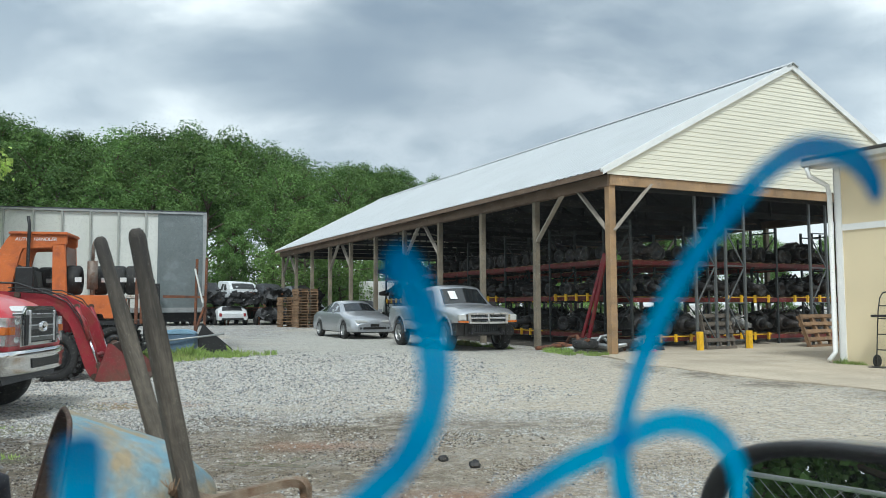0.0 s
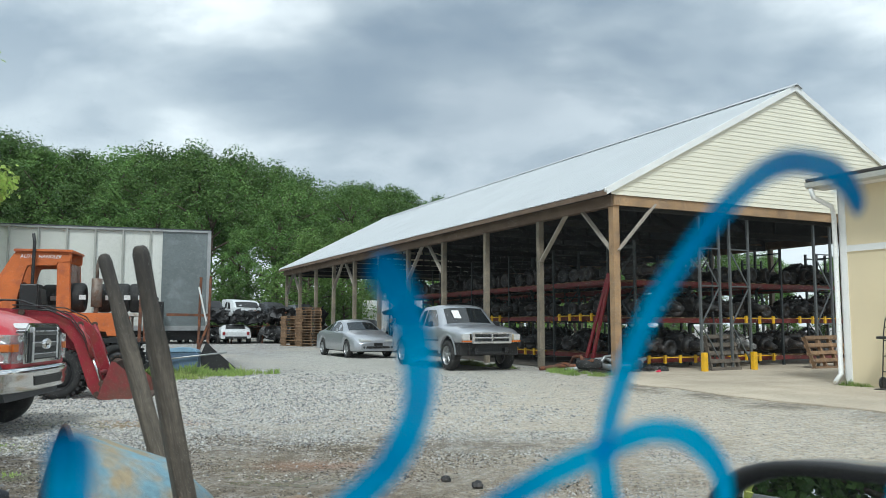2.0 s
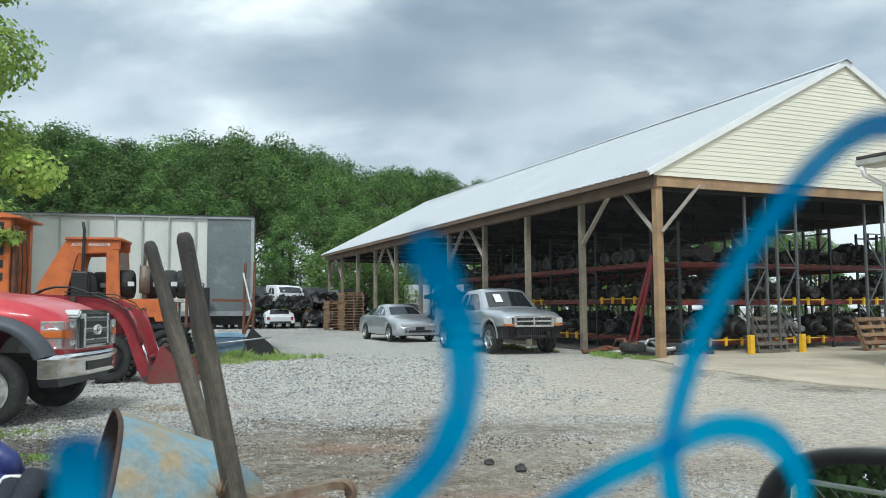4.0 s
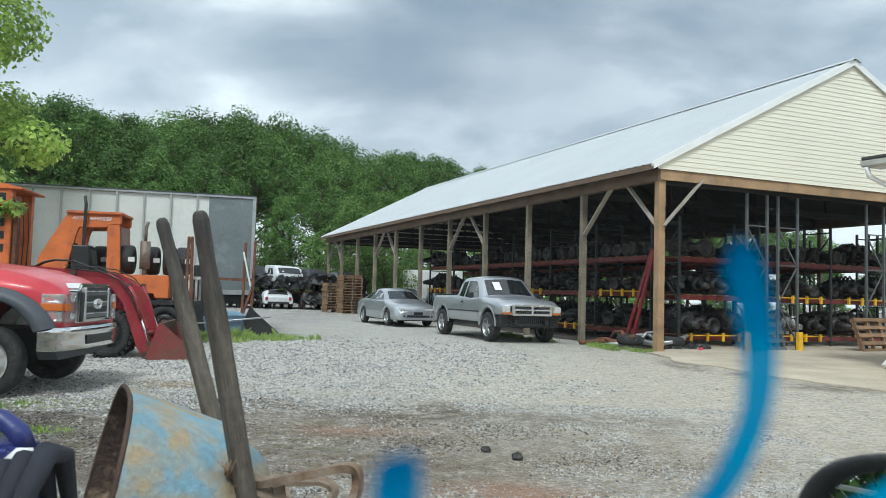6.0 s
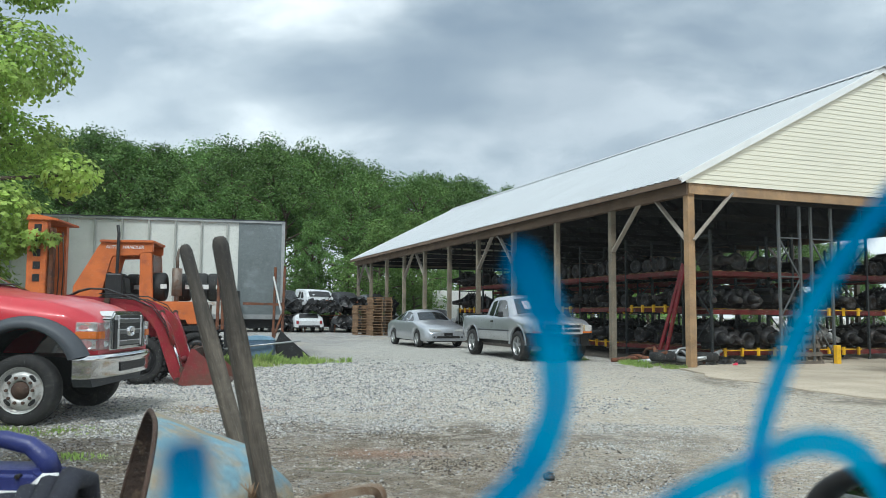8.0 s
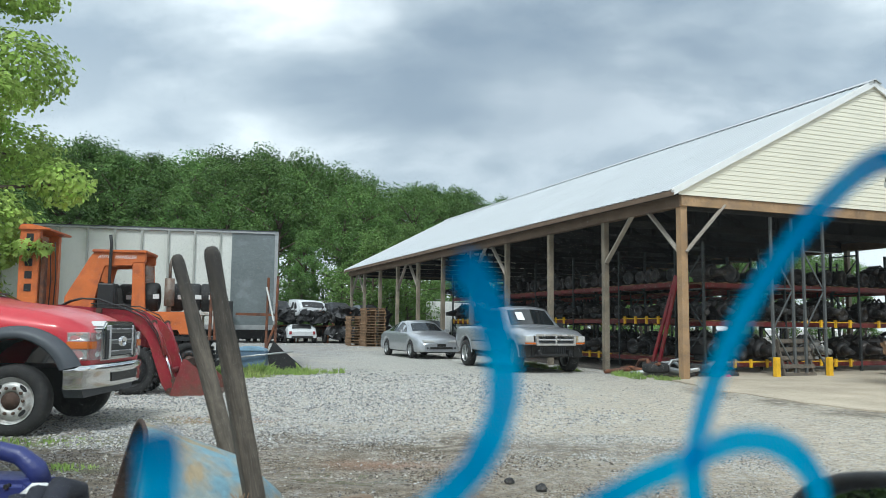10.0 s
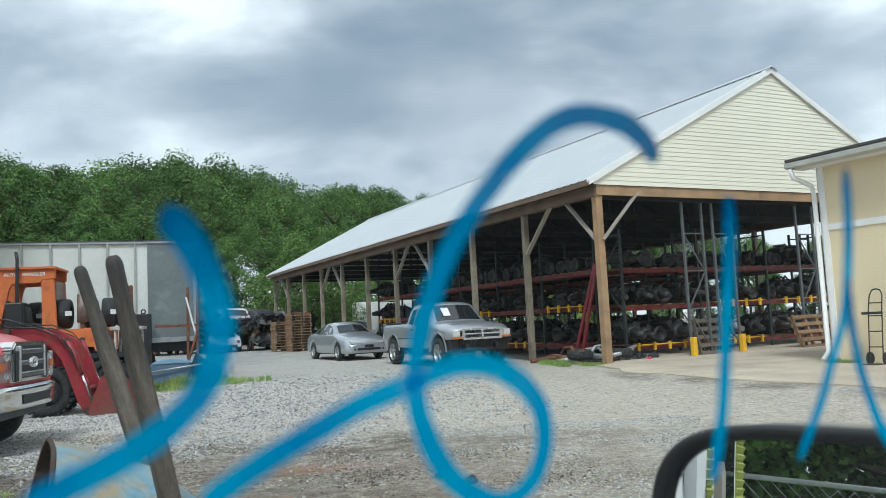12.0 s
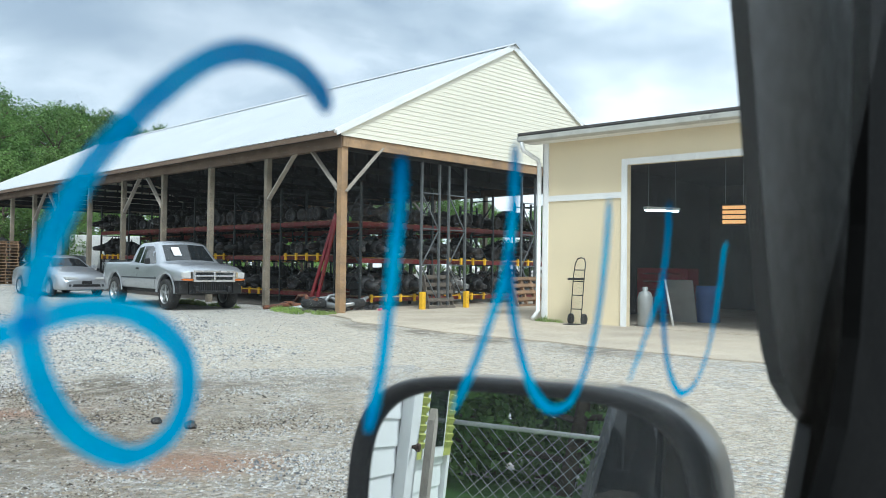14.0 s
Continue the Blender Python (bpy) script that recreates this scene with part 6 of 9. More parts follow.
    for i in range(5200):
        x, y = rnd.gauss(-1.9, 1.7), rnd.gauss(7.6, 1.25)
        if y < 5 or noise.noise(Vector((x * 0.9, y * 1.6, 7))) < -0.05:
            continue
        s = rnd.uniform(0.006, 0.016) * (1.4 if rnd.random() < 0.06 else 1.0)
        z = gz(y) + 0.035 * max(0.0, 1 - abs(y - 12) / 40) * max(0.0, 1 - abs(x) / 30) * (noise.noise(Vector((x * 0.35, y * 0.35, 0))) + 0.4 * noise.noise(Vector((x * 1.3, y * 1.3, 4))))
        k, a = len(verts), rnd.uniform(0, 6.28)
        for j in range(5):
            b = a + j * 1.2566
            verts.append((x + s * math.cos(b) * rnd.uniform(0.8, 1.5), y + s * math.sin(b) * rnd.uniform(0.7, 1.2), z - 0.004))
        verts.append((x, y, z + s * rnd.uniform(0.5, 0.9)))
        faces += [(k + j, k + (j + 1) % 5, k + 5) for j in range(5)]
    me = bpy.data.meshes.new("mud_clods")
    me.from_pydata(verts, [], faces)
    me.materials.append(mat("damp_mud", (0.055, 0.044, 0.034), 0.8, 0, 0.3, 3, 30))
    tagged(new("mud_clods", me), "dark damp clods of mud on the gravel", "mud", kind="stuff")
    for x, y, s in ((0.42, 6.65, 0.048), (0.16, 6.9, 0.042), (-2.9, 9.0, 0.055)):
        bm = bmesh.new()
        bmesh.ops.create_icosphere(bm, subdivisions=2, radius=s)
        for v in bm.verts:
            v.co *= 1 + 0.55 * noise.noise(v.co * 22 + Vector((x, y, 0)))
            v.co.z *= 0.7
        tagged(part("rock", bm, M_ENGINE, at=pose(x, y, gz(y) + s * 0.45)), "dark fist-sized lump lying on the gravel", "rock", "loose lumps")


build_stones()


# ---- writing ----
def lettering(name, text, size, material, parent, m, depth=0.004):
    cu = bpy.data.curves.new(name, "FONT")
    cu.body, cu.size, cu.extrude, cu.align_x = text, size, depth, "CENTER"
    cu.shear = 0.25
    tmp = bpy.data.objects.new(name, cu)
    me = bpy.data.meshes.new_from_object(tmp)
    bpy.data.objects.remove(tmp)
    me.materials.append(material)
    ob = new(name, me)
    ob.parent, ob.matrix_basis = parent, m
    return ob


# ---- orange yard machine ----
def tyre_mesh(r, w):
    bm = bmesh.new()
    lathe(bm, [(r * 0.58, 0.02), (r * 0.7, -0.01), (r * 0.9, 0.0), (r * 0.98, 0.03), (r, 0.06), (r, w - 0.06), (r * 0.98, w - 0.03), (r * 0.9, w), (r * 0.7, w + 0.01), (r * 0.58, w - 0.02), (r * 0.55, w * 0.5), (r * 0.58, 0.02)], 32)
    bmesh.ops.recalc_face_normals(bm, faces=bm.faces[:])
    me = bpy.data.meshes.new("tyre")
    bm.to_mesh(me)
    bm.free()
    me.materials.append(M_RUBBER)
    return me


def build_handler():
    g = gz(17)
    HAND = Matrix.Translation((-7.0, 17.0, 0)) @ turn(14) @ Matrix.Diagonal((0.945, 1, 0.99, 1))
    v = thing("yard_forklift", HAND, "faded orange yard forklift with a tall mast and open cab", "forklift")
    # coordinates: x along the machine, z up from the yard datum
    def px(name, poly, y0, y1, m, lab="", bev=0.015):
        bm = bmesh.new()
        prism(bm, poly, y0, y1)
        bmesh.ops.bevel(bm, geom=bm.edges[:], offset=bev, segments=2, affect="EDGES")
        return part(name, bm, m, v, lab)
    # cab side frames, with the window opening left free
    for y in (0.0, 1.05):
        px("cab_pillar", [(-2.66, 1.62), (-2.66, 1.92), (-2.16, 2.78), (-2.06, 2.92), (-1.86, 2.92), (-1.80, 2.62), (-1.88, 2.50), (-2.06, 1.62)], y, y + 0.10, M_ORANGE)
        px("cab_post", [(-1.20, 1.62), (-1.22, 2.70), (-0.96, 2.70), (-0.90, 1.62)], y, y + 0.10, M_ORANGE)
        px("cab_header", [(-2.06, 2.92), (-1.86, 2.60), (-1.22, 2.62), (-1.22, 2.70), (-0.93, 2.70), (-0.93, 2.92)], y - 0.004, y + 0.106, M_ORANGE)
    px("cab_roof", [(-2.10, 2.90), (-0.90, 2.90), (-0.90, 2.96), (-2.10, 2.96)], -0.06, 1.2, M_ORANGE)
    px("rear_panel", [(-2.30, 1.62), (-2.30, 2.3), (-2.1, 2.3), (-2.1, 1.62)], 0.1, 1.05, M_BLACK)
    bm = bmesh.new()
    box(bm, (-0.98, 0.12, 1.9), (-0.94, 1.04, 2.66))
    part("cab_glass", bm, M_CABGLASS, v)
    lettering("lettering", "AUTO", 0.105, M_WHITE, v, pose(-1.83, -0.012, 2.77, 90))
    lettering("lettering", "HANDLER", 0.105, M_WHITE, v, pose(-1.37, -0.012, 2.77, 90))
    px("seat", [(-1.75, 1.62), (-1.75, 2.15), (-1.62, 2.15), (-1.58, 1.8), (-1.25, 1.78), (-1.25, 1.62)], 0.3, 0.8, M_BLACK)
    # engine deck and frame
    px("engine_deck", [(-0.90, 1.10), (-0.90, 1.62), (0.17, 1.62), (0.17, 1.12), (-0.12, 1.12), (-0.14, 1.24), (-0.30, 1.24), (-0.32, 1.10)], 0.0, 1.3, M_ORANGE)
    px("side_body", [(-2.9, 0.95), (-2.9, 1.60), (-0.92, 1.60), (-0.92, 0.95)], 0.05, 1.25, M_ORANGE)
    bm = bmesh.new()
    box(bm, (-4.2, -0.03, 0.98), (0.76, 1.2, 1.08))
    box(bm, (-1.6, 0.35, 0.50), (0.45, 1.0, 0.98))
    part("chassis", bm, M_BLACK, v)
    px("mast", [(-3.62, 1.0), (-3.62, 3.36), (-3.20, 3.36), (-3.20, 1.0)], -0.15, 0.05, M_ORANGE, "orange mast column")
    px("mast", [(-3.62, 1.0), (-3.62, 3.36), (-3.20, 3.36), (-3.20, 1.0)], 1.1, 1.3, M_ORANGE, "orange mast column")
    px("mast_cap", [(-3.66, 3.34), (-3.60, 3.46), (-3.36, 3.46), (-2.98, 3.38), (-2.98, 3.34)], -0.2, 1.35, M_ORANGE)
    px("mast_rail", [(-3.17, 1.0), (-3.17, 3.2), (-3.08, 3.2), (-3.08, 1.0)], -0.1, 0.1, M_RUST)
    bm = bmesh.new()
    for dx in (-3.02, -2.92):
        pipe(bm, [(dx, 0.0, 3.1), (dx + 0.05, 0.0, 2.3), (dx + 0.02, 0.0, 1.4)], 0.014, 6)
    part("hydraulic_hose", bm, M_BLACK, v)
    for i in range(5):
        bm = bmesh.new()
        box(bm, (-3.48, -0.162, 3.10 - i * 0.27), (-3.33, -0.150, 3.26 - i * 0.27))
        part("mast_mark", bm, M_BLACK, v)
    bm = bmesh.new()
    pipe(bm, [(-1.68, -0.1, 1.6), (-1.68, -0.1, 2.2), (-1.67, -0.1, 3.1), (-1.70, -0.1, 3.28)], 0.035, 10)
    part("air_pipe", bm, M_BLACK, v)
    bm = bmesh.new()
    box(bm, (-1.92, -0.14, 1.64), (-1.56, 0.0, 2.22), bevel=0.03)
    part("battery_box", bm, M_BLACK, v)
    bm = bmesh.new()
    tube(bm, (-0.40, 0.15, 1.75), (-0.40, 0.15, 2.36), 0.115, 18)
    tube(bm, (-0.40, 0.15, 1.62), (-0.40, 0.15, 1.76), 0.05, 10)
    pipe(bm, [(-0.40, 0.15, 2.36), (-0.40, 0.15, 2.60), (-0.39, 0.15, 2.70), (-0.36, 0.15, 2.80)], 0.035, 10)
    part("exhaust_muffler", bm, mat("heat_stained_muffler", (0.22, 0.18, 0.15), 0.6, 0.4, 0.2, 5, 40, 0, (0.16, 0.09, 0.06), 0.4), v)
    for i, x in enumerate((0.53, 0.65)):
        px("slotted_upright", [(x, 1.0), (x + 0.02 - 0.05 * i, 2.5), (x + 0.09 - 0.05 * i, 2.5), (x + 0.07, 1.0)], -0.06, -0.0, M_RUST)
    bm = bmesh.new()
    box(bm, (0.172, 0.12, 1.55), (0.86, 0.95, 1.62), bevel=0.01)
    for sx in (0.25, 0.74):
        box(bm, (sx, 0.14, 1.08), (sx + 0.05, 0.19, 1.55))
        box(bm, (sx, 0.86, 1.08), (sx + 0.05, 0.91, 1.55))
    part("tyre_shelf", bm, mat("chalky_shelf_paint", (0.52, 0.51, 0.48), 0.7, 0, 0.2, 5, 50, 0.3, (0.25, 0.16, 0.1), 0.4), v, "chalky white steel shelf under the tyres")
    t5 = tyre_mesh(0.32, 0.29)
    labm = box_mesh("label", (-0.07, -0.003, -0.05), (0.07, 0.003, 0.05), M_WHITE)
    for x, y, az in ((-0.61, 0.35, 4), (-0.10, 0.60, 4), (0.33, 0.40, 30), (0.63, 0.45, 20), (-1.42, 1.25, 5), (-1.74, 1.22, 8)):
        o = thing("spare_tyre", HAND @ pose(x - 0.08, y + 0.1, 1.63 + 0.325), "black used tyre with a white label standing on the deck", "tyre", "tyres on the machine")
        a = share("casing", t5, o, pose(0, 0, 0, 0, 0, 90 + az * 0.2))
        share("label", labm, o, pose(0.0, -0.335, 0.0, 8, 0, 0))
    for x, r, w in ((-2.5, 0.55, 0.4), (0.12, 0.43, 0.34)):
        for side, y in ((-1, 0.0), (1, 1.3)):
            wheel(v, x, y, g + r + 0.01, r, w, M_BLACK, side, "steel", tread=True)


build_handler()


def build_loader():
    """Red front loader arms with a bucket, on a small tractor half hidden by the truck."""
    g = gz(14)
    v = thing("loader_tractor", Matrix.Translation((-5.6, 13.75, 0)) @ turn(15) @ Matrix.Diagonal((0.93, 1, 1, 1)), "worn red loader tractor with a rusty bucket lowered on gravel", "tractor")

    def px(name, poly, y0, y1, m, bev=0.012):
        bm = bmesh.new()
        prism(bm, poly, y0, y1)
        bmesh.ops.bevel(bm, geom=bm.edges[:], offset=bev, segments=2, affect="EDGES")
        return part(name, bm, m, v)
    arm = [(-2.30, 1.46), (-2.30, 1.66), (-0.95, 1.56), (-0.58, 1.34), (-0.42, 1.14), (-0.14, 0.34), (-0.12, 0.14), (-0.28, 0.12), (-0.40, 0.30), (-0.66, 1.05), (-0.86, 1.30)]
    for y in (0.0, 1.15):
        px("arm", arm, y, y + 0.12, M_LOADRED)
    for y in (-0.055, 1.325):
        bm = bmesh.new()
        tube(bm, (-0.56, y, 1.36), (-0.33, y, 0.80), 0.042, 12)
        cyl = part("tilt_cylinder", bm, M_LOADRED, v)
        bm = bmesh.new()
        tube(bm, (-0.33, y, 0.80), (-0.16, y, 0.36), 0.022, 10)
        part("piston_rod", bm, M_CHROME, cyl)
        for x, z in ((-0.56, 1.36), (-0.16, 0.36), (-0.24, 0.18), (-1.55, 1.56)):
            bm = bmesh.new()
            tube(bm, (x, y - 0.03, z), (x, y + 0.07, z), 0.05, 14)
            part("pivot_pin", bm, M_RUSTDARK, v)
        for dz in (0.0, 0.06):
            bm = bmesh.new()
            pipe(bm, [(-1.7, y, 1.62 + dz), (-1.1, y - 0.01, 1.60 + dz), (-0.72, y - 0.02, 1.44 + dz), (-0.50, y - 0.04, 1.16 + dz), (-0.40, y - 0.03, 0.92 + dz)], 0.011, 6)
            part("hydraulic_hose", bm, M_BLACK, v)
    for x0, z0, x1, z1 in ((-0.44, 1.10, -0.38, 0.94), (-0.32, 0.78, -0.26, 0.62)):
        bm = bmesh.new()
        beam(bm, (x0, -0.012, z0), (x1, -0.012, z1), 0.10, 0.02, (0, 1, 0))
        part("weld_plate", bm, M_LOADRED, v)
    bm = bmesh.new()
    tube(bm, (-0.3, 0.1, 0.5), (-0.3, 1.2, 0.5), 0.05, 12)
    part("cross_tube", bm, M_LOADRED, v)
    # bucket: side cheeks and a rolled sheet
    rusty = mat("rubbed_red_paint", (0.22, 0.028, 0.030), 0.6, 0, 0.2, 1.2, 30, 0.2, (0.105, 0.058, 0.038), 0.47, 0.22)
    cheek = [(-0.20, 0.12), (0.02, 0.74), (0.10, 0.72), (0.68, 0.24), (0.68, 0.13), (0.45, 0.09), (0.0, 0.08)]
    for y in (-0.25, 1.50):
        px("bucket_cheek", cheek, y, y + 0.02, rusty, 0.004)
    sheet = [(0.06, 0.745), (-0.04, 0.55), (-0.16, 0.30), (-0.18, 0.16), (-0.08, 0.10), (0.1, 0.085), (0.70, 0.10), (0.70, 0.13), (0.12, 0.115), (-0.05, 0.13), (-0.14, 0.18), (-0.12, 0.30), (0.0, 0.54), (0.10, 0.735)]
    px("bucket_sheet", sheet, -0.24, 1.51, M_RUSTDARK, 0.004)
    bm = bmesh.new()
    box(bm, (-2.6, 0.25, 0.9), (-0.7, 1.0, 1.4), bevel=0.06)
    part("bonnet", bm, M_LOADRED, v)
    bm = bmesh.new()
    for dy in (0.0, 0.05, 0.1):
        pipe(bm, [(-2.3, 0.1 + dy, 1.62), (-2.1, 0.05 + dy, 1.72), (-1.9, 0.05 + dy, 1.77), (-1.6, 0.05 + dy, 1.76), (-1.3, 0.1 + dy, 1.66), (-1.0, 0.1 + dy, 1.55)], 0.016, 6)
    part("hydraulic_hose", bm, M_BLACK, v)
    for side, y in ((-1, 0.1), (1, 1.2)):
        wheel(v, -0.95, y, g + 0.42, 0.42, 0.26, M_BLACK, side, "steel", tread=True)
        wheel(v, -2.9, y, g + 0.62, 0.62, 0.36, M_BLACK, side, "steel", tread=True)


build_loader()


# ---- odds and ends before the trailer ----
def build_trailer_clutter():
    g = gz(20.9)
    bm = bmesh.new()
    box(bm, (-0.19, -0.1, 0), (0.19, 0.1, 1.82), bevel=0.015)
    post = part("steel_post", bm, M_BLACK, at=pose(-7.58, 20.95, g, 0, 0, 12))
    tagged(post, "thick black steel channel standing on end by the trailer", "steel post")
    bm = bmesh.new()
    lathe(bm, [(0.05, -0.012), (0.07, 0.0), (0.05, 0.012), (0.035, 0.0), (0.05, -0.012)], 16, pose(0, 0, 1.88))
    part("lifting_ring", bm, M_BLACK, post)
    # rusty frame
    fr = thing("rack_remnant", pose(-6.3, 20.95, g), "rusted slotted steel frame leaning by the trailer", "steel frame")
    for a, b in (((-0.14, 0, 0), (-0.14, 0.1, 2.46)), ((0.10, 0.0, 0.0), (0.12, 0.1, 2.5)), ((-1.0, 0.05, 1.48), (0.1, 0.05, 1.46)), ((0.1, 0.0, 1.2), (-0.2, 0.0, 0.35))):
        bm = bmesh.new()
        beam(bm, a, b, 0.055, 0.07, (0, 1, 0) if abs(b[2] - a[2]) > 0.3 else (0, 0, 1))
        part("steel_bar", bm, M_RUST, fr)
    bm = bmesh.new()
    beam(bm, (-0.14, -0.06, 2.2), (0.08, -0.06, 1.3), 0.03, 0.06, (0, 1, 0))
    part("white_bar", bm, M_WHITE, fr)
    # blue tub
    tub = thing("blue_tub", pose(-6.75, 20.55, g, 0, 0, 8), "dented blue plastic tub with a pole across it", "tub")
    bm = bmesh.new()
    lo, hi = [(-0.42, -0.28), (0.42, -0.28), (0.42, 0.28), (-0.42, 0.28)], [(-0.50, -0.34), (0.50, -0.34), (0.50, 0.34), (-0.50, 0.34)]
    r0 = [bm.verts.new((x, y, 0.0)) for x, y in lo]
    r1 = [bm.verts.new((x, y, 0.5)) for x, y in hi]
    r2 = [bm.verts.new((x * 0.94, y * 0.92, 0.5)) for x, y in hi]
    r3 = [bm.verts.new((x * 0.94, y * 0.92, 0.05)) for x, y in lo]
    for a, b in ((r0, r1), (r1, r2), (r2, r3)):
        for i in range(4):
            bm.faces.new((a[i], a[(i + 1) % 4], b[(i + 1) % 4], b[i]))
    bm.faces.new(r0[::-1]), bm.faces.new(r3)
    bmesh.ops.bevel(bm, geom=bm.edges[:], offset=0.03, segments=2, affect="EDGES")
    M_TUBBLUE = mat("blue_plastic", (0.13, 0.20, 0.29), 0.5, 0, 0.15, 3, 40)
    part("shell", bm, M_TUBBLUE, tub)
    bm = bmesh.new()
    prof = [(-0.46, 0.50), (-0.38, 0.58), (-0.1, 0.64), (0.25, 0.63), (0.44, 0.56), (0.48, 0.50)]
    prism(bm, prof, -0.3, 0.3)
    bmesh.ops.bevel(bm, geom=bm.edges[:], offset=0.03, segments=2, affect="EDGES")
    part("lid", bm, mat("pale_blue_plastic", (0.24, 0.38, 0.50), 0.45, 0, 0.15, 3, 40), tub)
    bm = bmesh.new()
    tube(bm, (-0.75, -0.42, 0.30), (1.2, -0.36, 0.52), 0.022, 8)
    part("pole", bm, M_GALV, tub)
    # plough blade
    bm = bmesh.new()
    prism(bm, [(-0.3, 0.0), (-0.34, 0.45), (-0.2, 0.78), (-0.05, 0.62), (0.55, 0.10), (0.5, 0.0)], -0.02, 0.03)
    tagged(part("plough_blade", bm, M_BLACK, at=pose(-5.95, 20.75, g, 0, 0, 15)), "black steel plough blade lying against the tub", "plough blade")
    bm = bmesh.new()
    box(bm, (-0.35, -0.2, 0), (0.35, 0.2, 0.22), bevel=0.02)
    tagged(part("white_box", bm, M_WHITE, at=pose(-7.25, 18.0, gz(18), 0, 0, 20)), "white plastic box lying in the grass", "box")
    bm = bmesh.new()
    box(bm, (-1.3, -0.2, 0), (0.6, 0.2, 0.2), bevel=0.02)
    tagged(part("white_beam", bm, M_WHITE, at=pose(-8.2, 16.0, gz(16), 0, 0, 8)), "white painted beam lying under the machine", "beam")


build_trailer_clutter()


# ---- wrecked cars, pallets and far things ----
def build_wreck(m, color, kind, label, crushed):
    v = thing("wrecked_car", m, label, "car", "wrecked cars in the stacks")
    r = 0.31
    if kind == "van":
        top = [(-2.4, 1.25), (-2.3, 1.46), (0.6, 1.48), (1.1, 1.38), (1.75, 1.06), (2.3, 0.9), (2.4, 0.7)]
        roofw = [(-2.4, 0.72), (0.8, 0.72), (1.8, 0.74), (2.4, 0.6)]
    elif kind == "hatch":
        h = 1.42 - crushed
        top = [(-2.2, 0.62), (-2.1, 0.72), (-1.72, h), (0.3, h), (1.0, 0.9), (2.0, 0.75), (2.2, 0.6)]
        roofw = [(-2.2, 0.70), (-1.7, 0.60), (0.4, 0.58), (1.05, 0.7), (2.2, 0.6)]
    else:
        h = 1.42 - crushed
        top = [(-2.2, 0.9), (-1.5, 1.0), (-0.9, h), (0.3, h), (1.0, 0.98), (2.0, 0.82), (2.2, 0.6)]
        roofw = [(-2.2, 0.66), (-0.9, 0.58), (0.4, 0.58), (1.05, 0.7), (2.2, 0.6)]
    sh = Shell(top=top, belt=[(-2.3, 0.86), (1.0, 0.92), (2.2, 0.62)], sill=[(-2.3, 0.3), (2.3, 0.3)], wide=[(-2.3, 0.8), (0, 0.86), (2.3, 0.72)], roofw=roofw, arches=[(-1.35, r, 0.37), (1.35, r, 0.37)], crown=0.03)
    nose = 1.72 if kind == "van" else 2.2 if kind == "hatch" else 1.05
    bm = sh.mesh(-2.2, nose, 60)
    for q in bm.verts:
        k = max(0.0, min(1.0, (q.co.x - 0.6) / 0.8)) * 0.10 + 0.025
        q.co += Vector((noise.noise(q.co * 2.3), noise.noise(q.co * 2.9 + Vector((5, 0, 0))), noise.noise(q.co * 2.1 + Vector((0, 9, 0))))) * k
    part("body", bm, color, v)
    for side in (-1, 1):
        zt = (1.34 if kind == "van" else 1.33 - crushed)
        part("open_door_gap", sh.side_panel(([(-0.35, 0.88), (0.55, 0.88)], [(-0.3, 0.40), (0.6, 0.40)]), side, 0.012), M_BLACK, v)
        part("side_window", sh.side_panel(([(-0.8, zt), (0.2, zt), (0.35, zt - 0.04)], [(-1.0, 0.98), (0.2, 0.98), (0.85, 0.98)]), side, 0.01), M_BLACK, v)
    part("windscreen", sh.top_panel(*((1.12, 1.7) if kind == "van" else (0.36, 0.95)), 0.06, 0.02), M_BLACK, v)
    if kind == "hatch":
        part("rear_window", sh.top_panel(-2.02, -1.76, 0.06, 0.02), M_BLACK, v)
        bm = bmesh.new()
        box(bm, (-2.27, -0.60, 0.30), (-2.16, 0.60, 0.42), bevel=0.02)
        part("bumper", bm, M_BLACK, v)
        for q in (-1, 1):
            bm = bmesh.new()
            box(bm, (-2.24, q * 0.66 - 0.07, 0.50), (-2.12, q * 0.66 + 0.07, 0.68), bevel=0.02)
            part("tail_lamp", bm, M_LOADRED, v)
    bm = bmesh.new()
    box(bm, (nose - 0.25, -0.74, 0.35), (2.26, 0.74, 0.88 if kind != "hatch" else 0.6))
    bmesh.ops.subdivide_edges(bm, edges=bm.edges[:], cuts=9, use_grid_fill=True)
    off = m.translation
    for v2 in bm.verts:
        p = v2.co * 4 + off
        v2.co += Vector((noise.noise(p), noise.noise(p + Vector((7, 0, 0))), noise.noise(p + Vector((0, 7, 0))))) * 0.30
    part("torn_front", bm, M_BLACK, v, "torn open black front end")
    bits = random.Random(int(off.x * 100))
    for k in range(18):
        bm = bmesh.new()
        a = Vector((bits.uniform(nose - 0.1, 2.35), bits.uniform(-0.75, 0.75), bits.uniform(0.4, 0.98)))
        b = a + Vector((bits.uniform(-0.35, 0.35), bits.uniform(-0.4, 0.4), bits.uniform(-0.3, 0.25)))
        pipe(bm, [a, a.lerp(b, 0.5) + Vector((0, 0, bits.uniform(-0.08, 0.1))), b], bits.uniform(0.015, 0.045), 6)
        part("bent_bar", bm, (M_ALU, M_BLACK, color, M_GALV, M_RUST, M_BLACK)[k % 6], v)
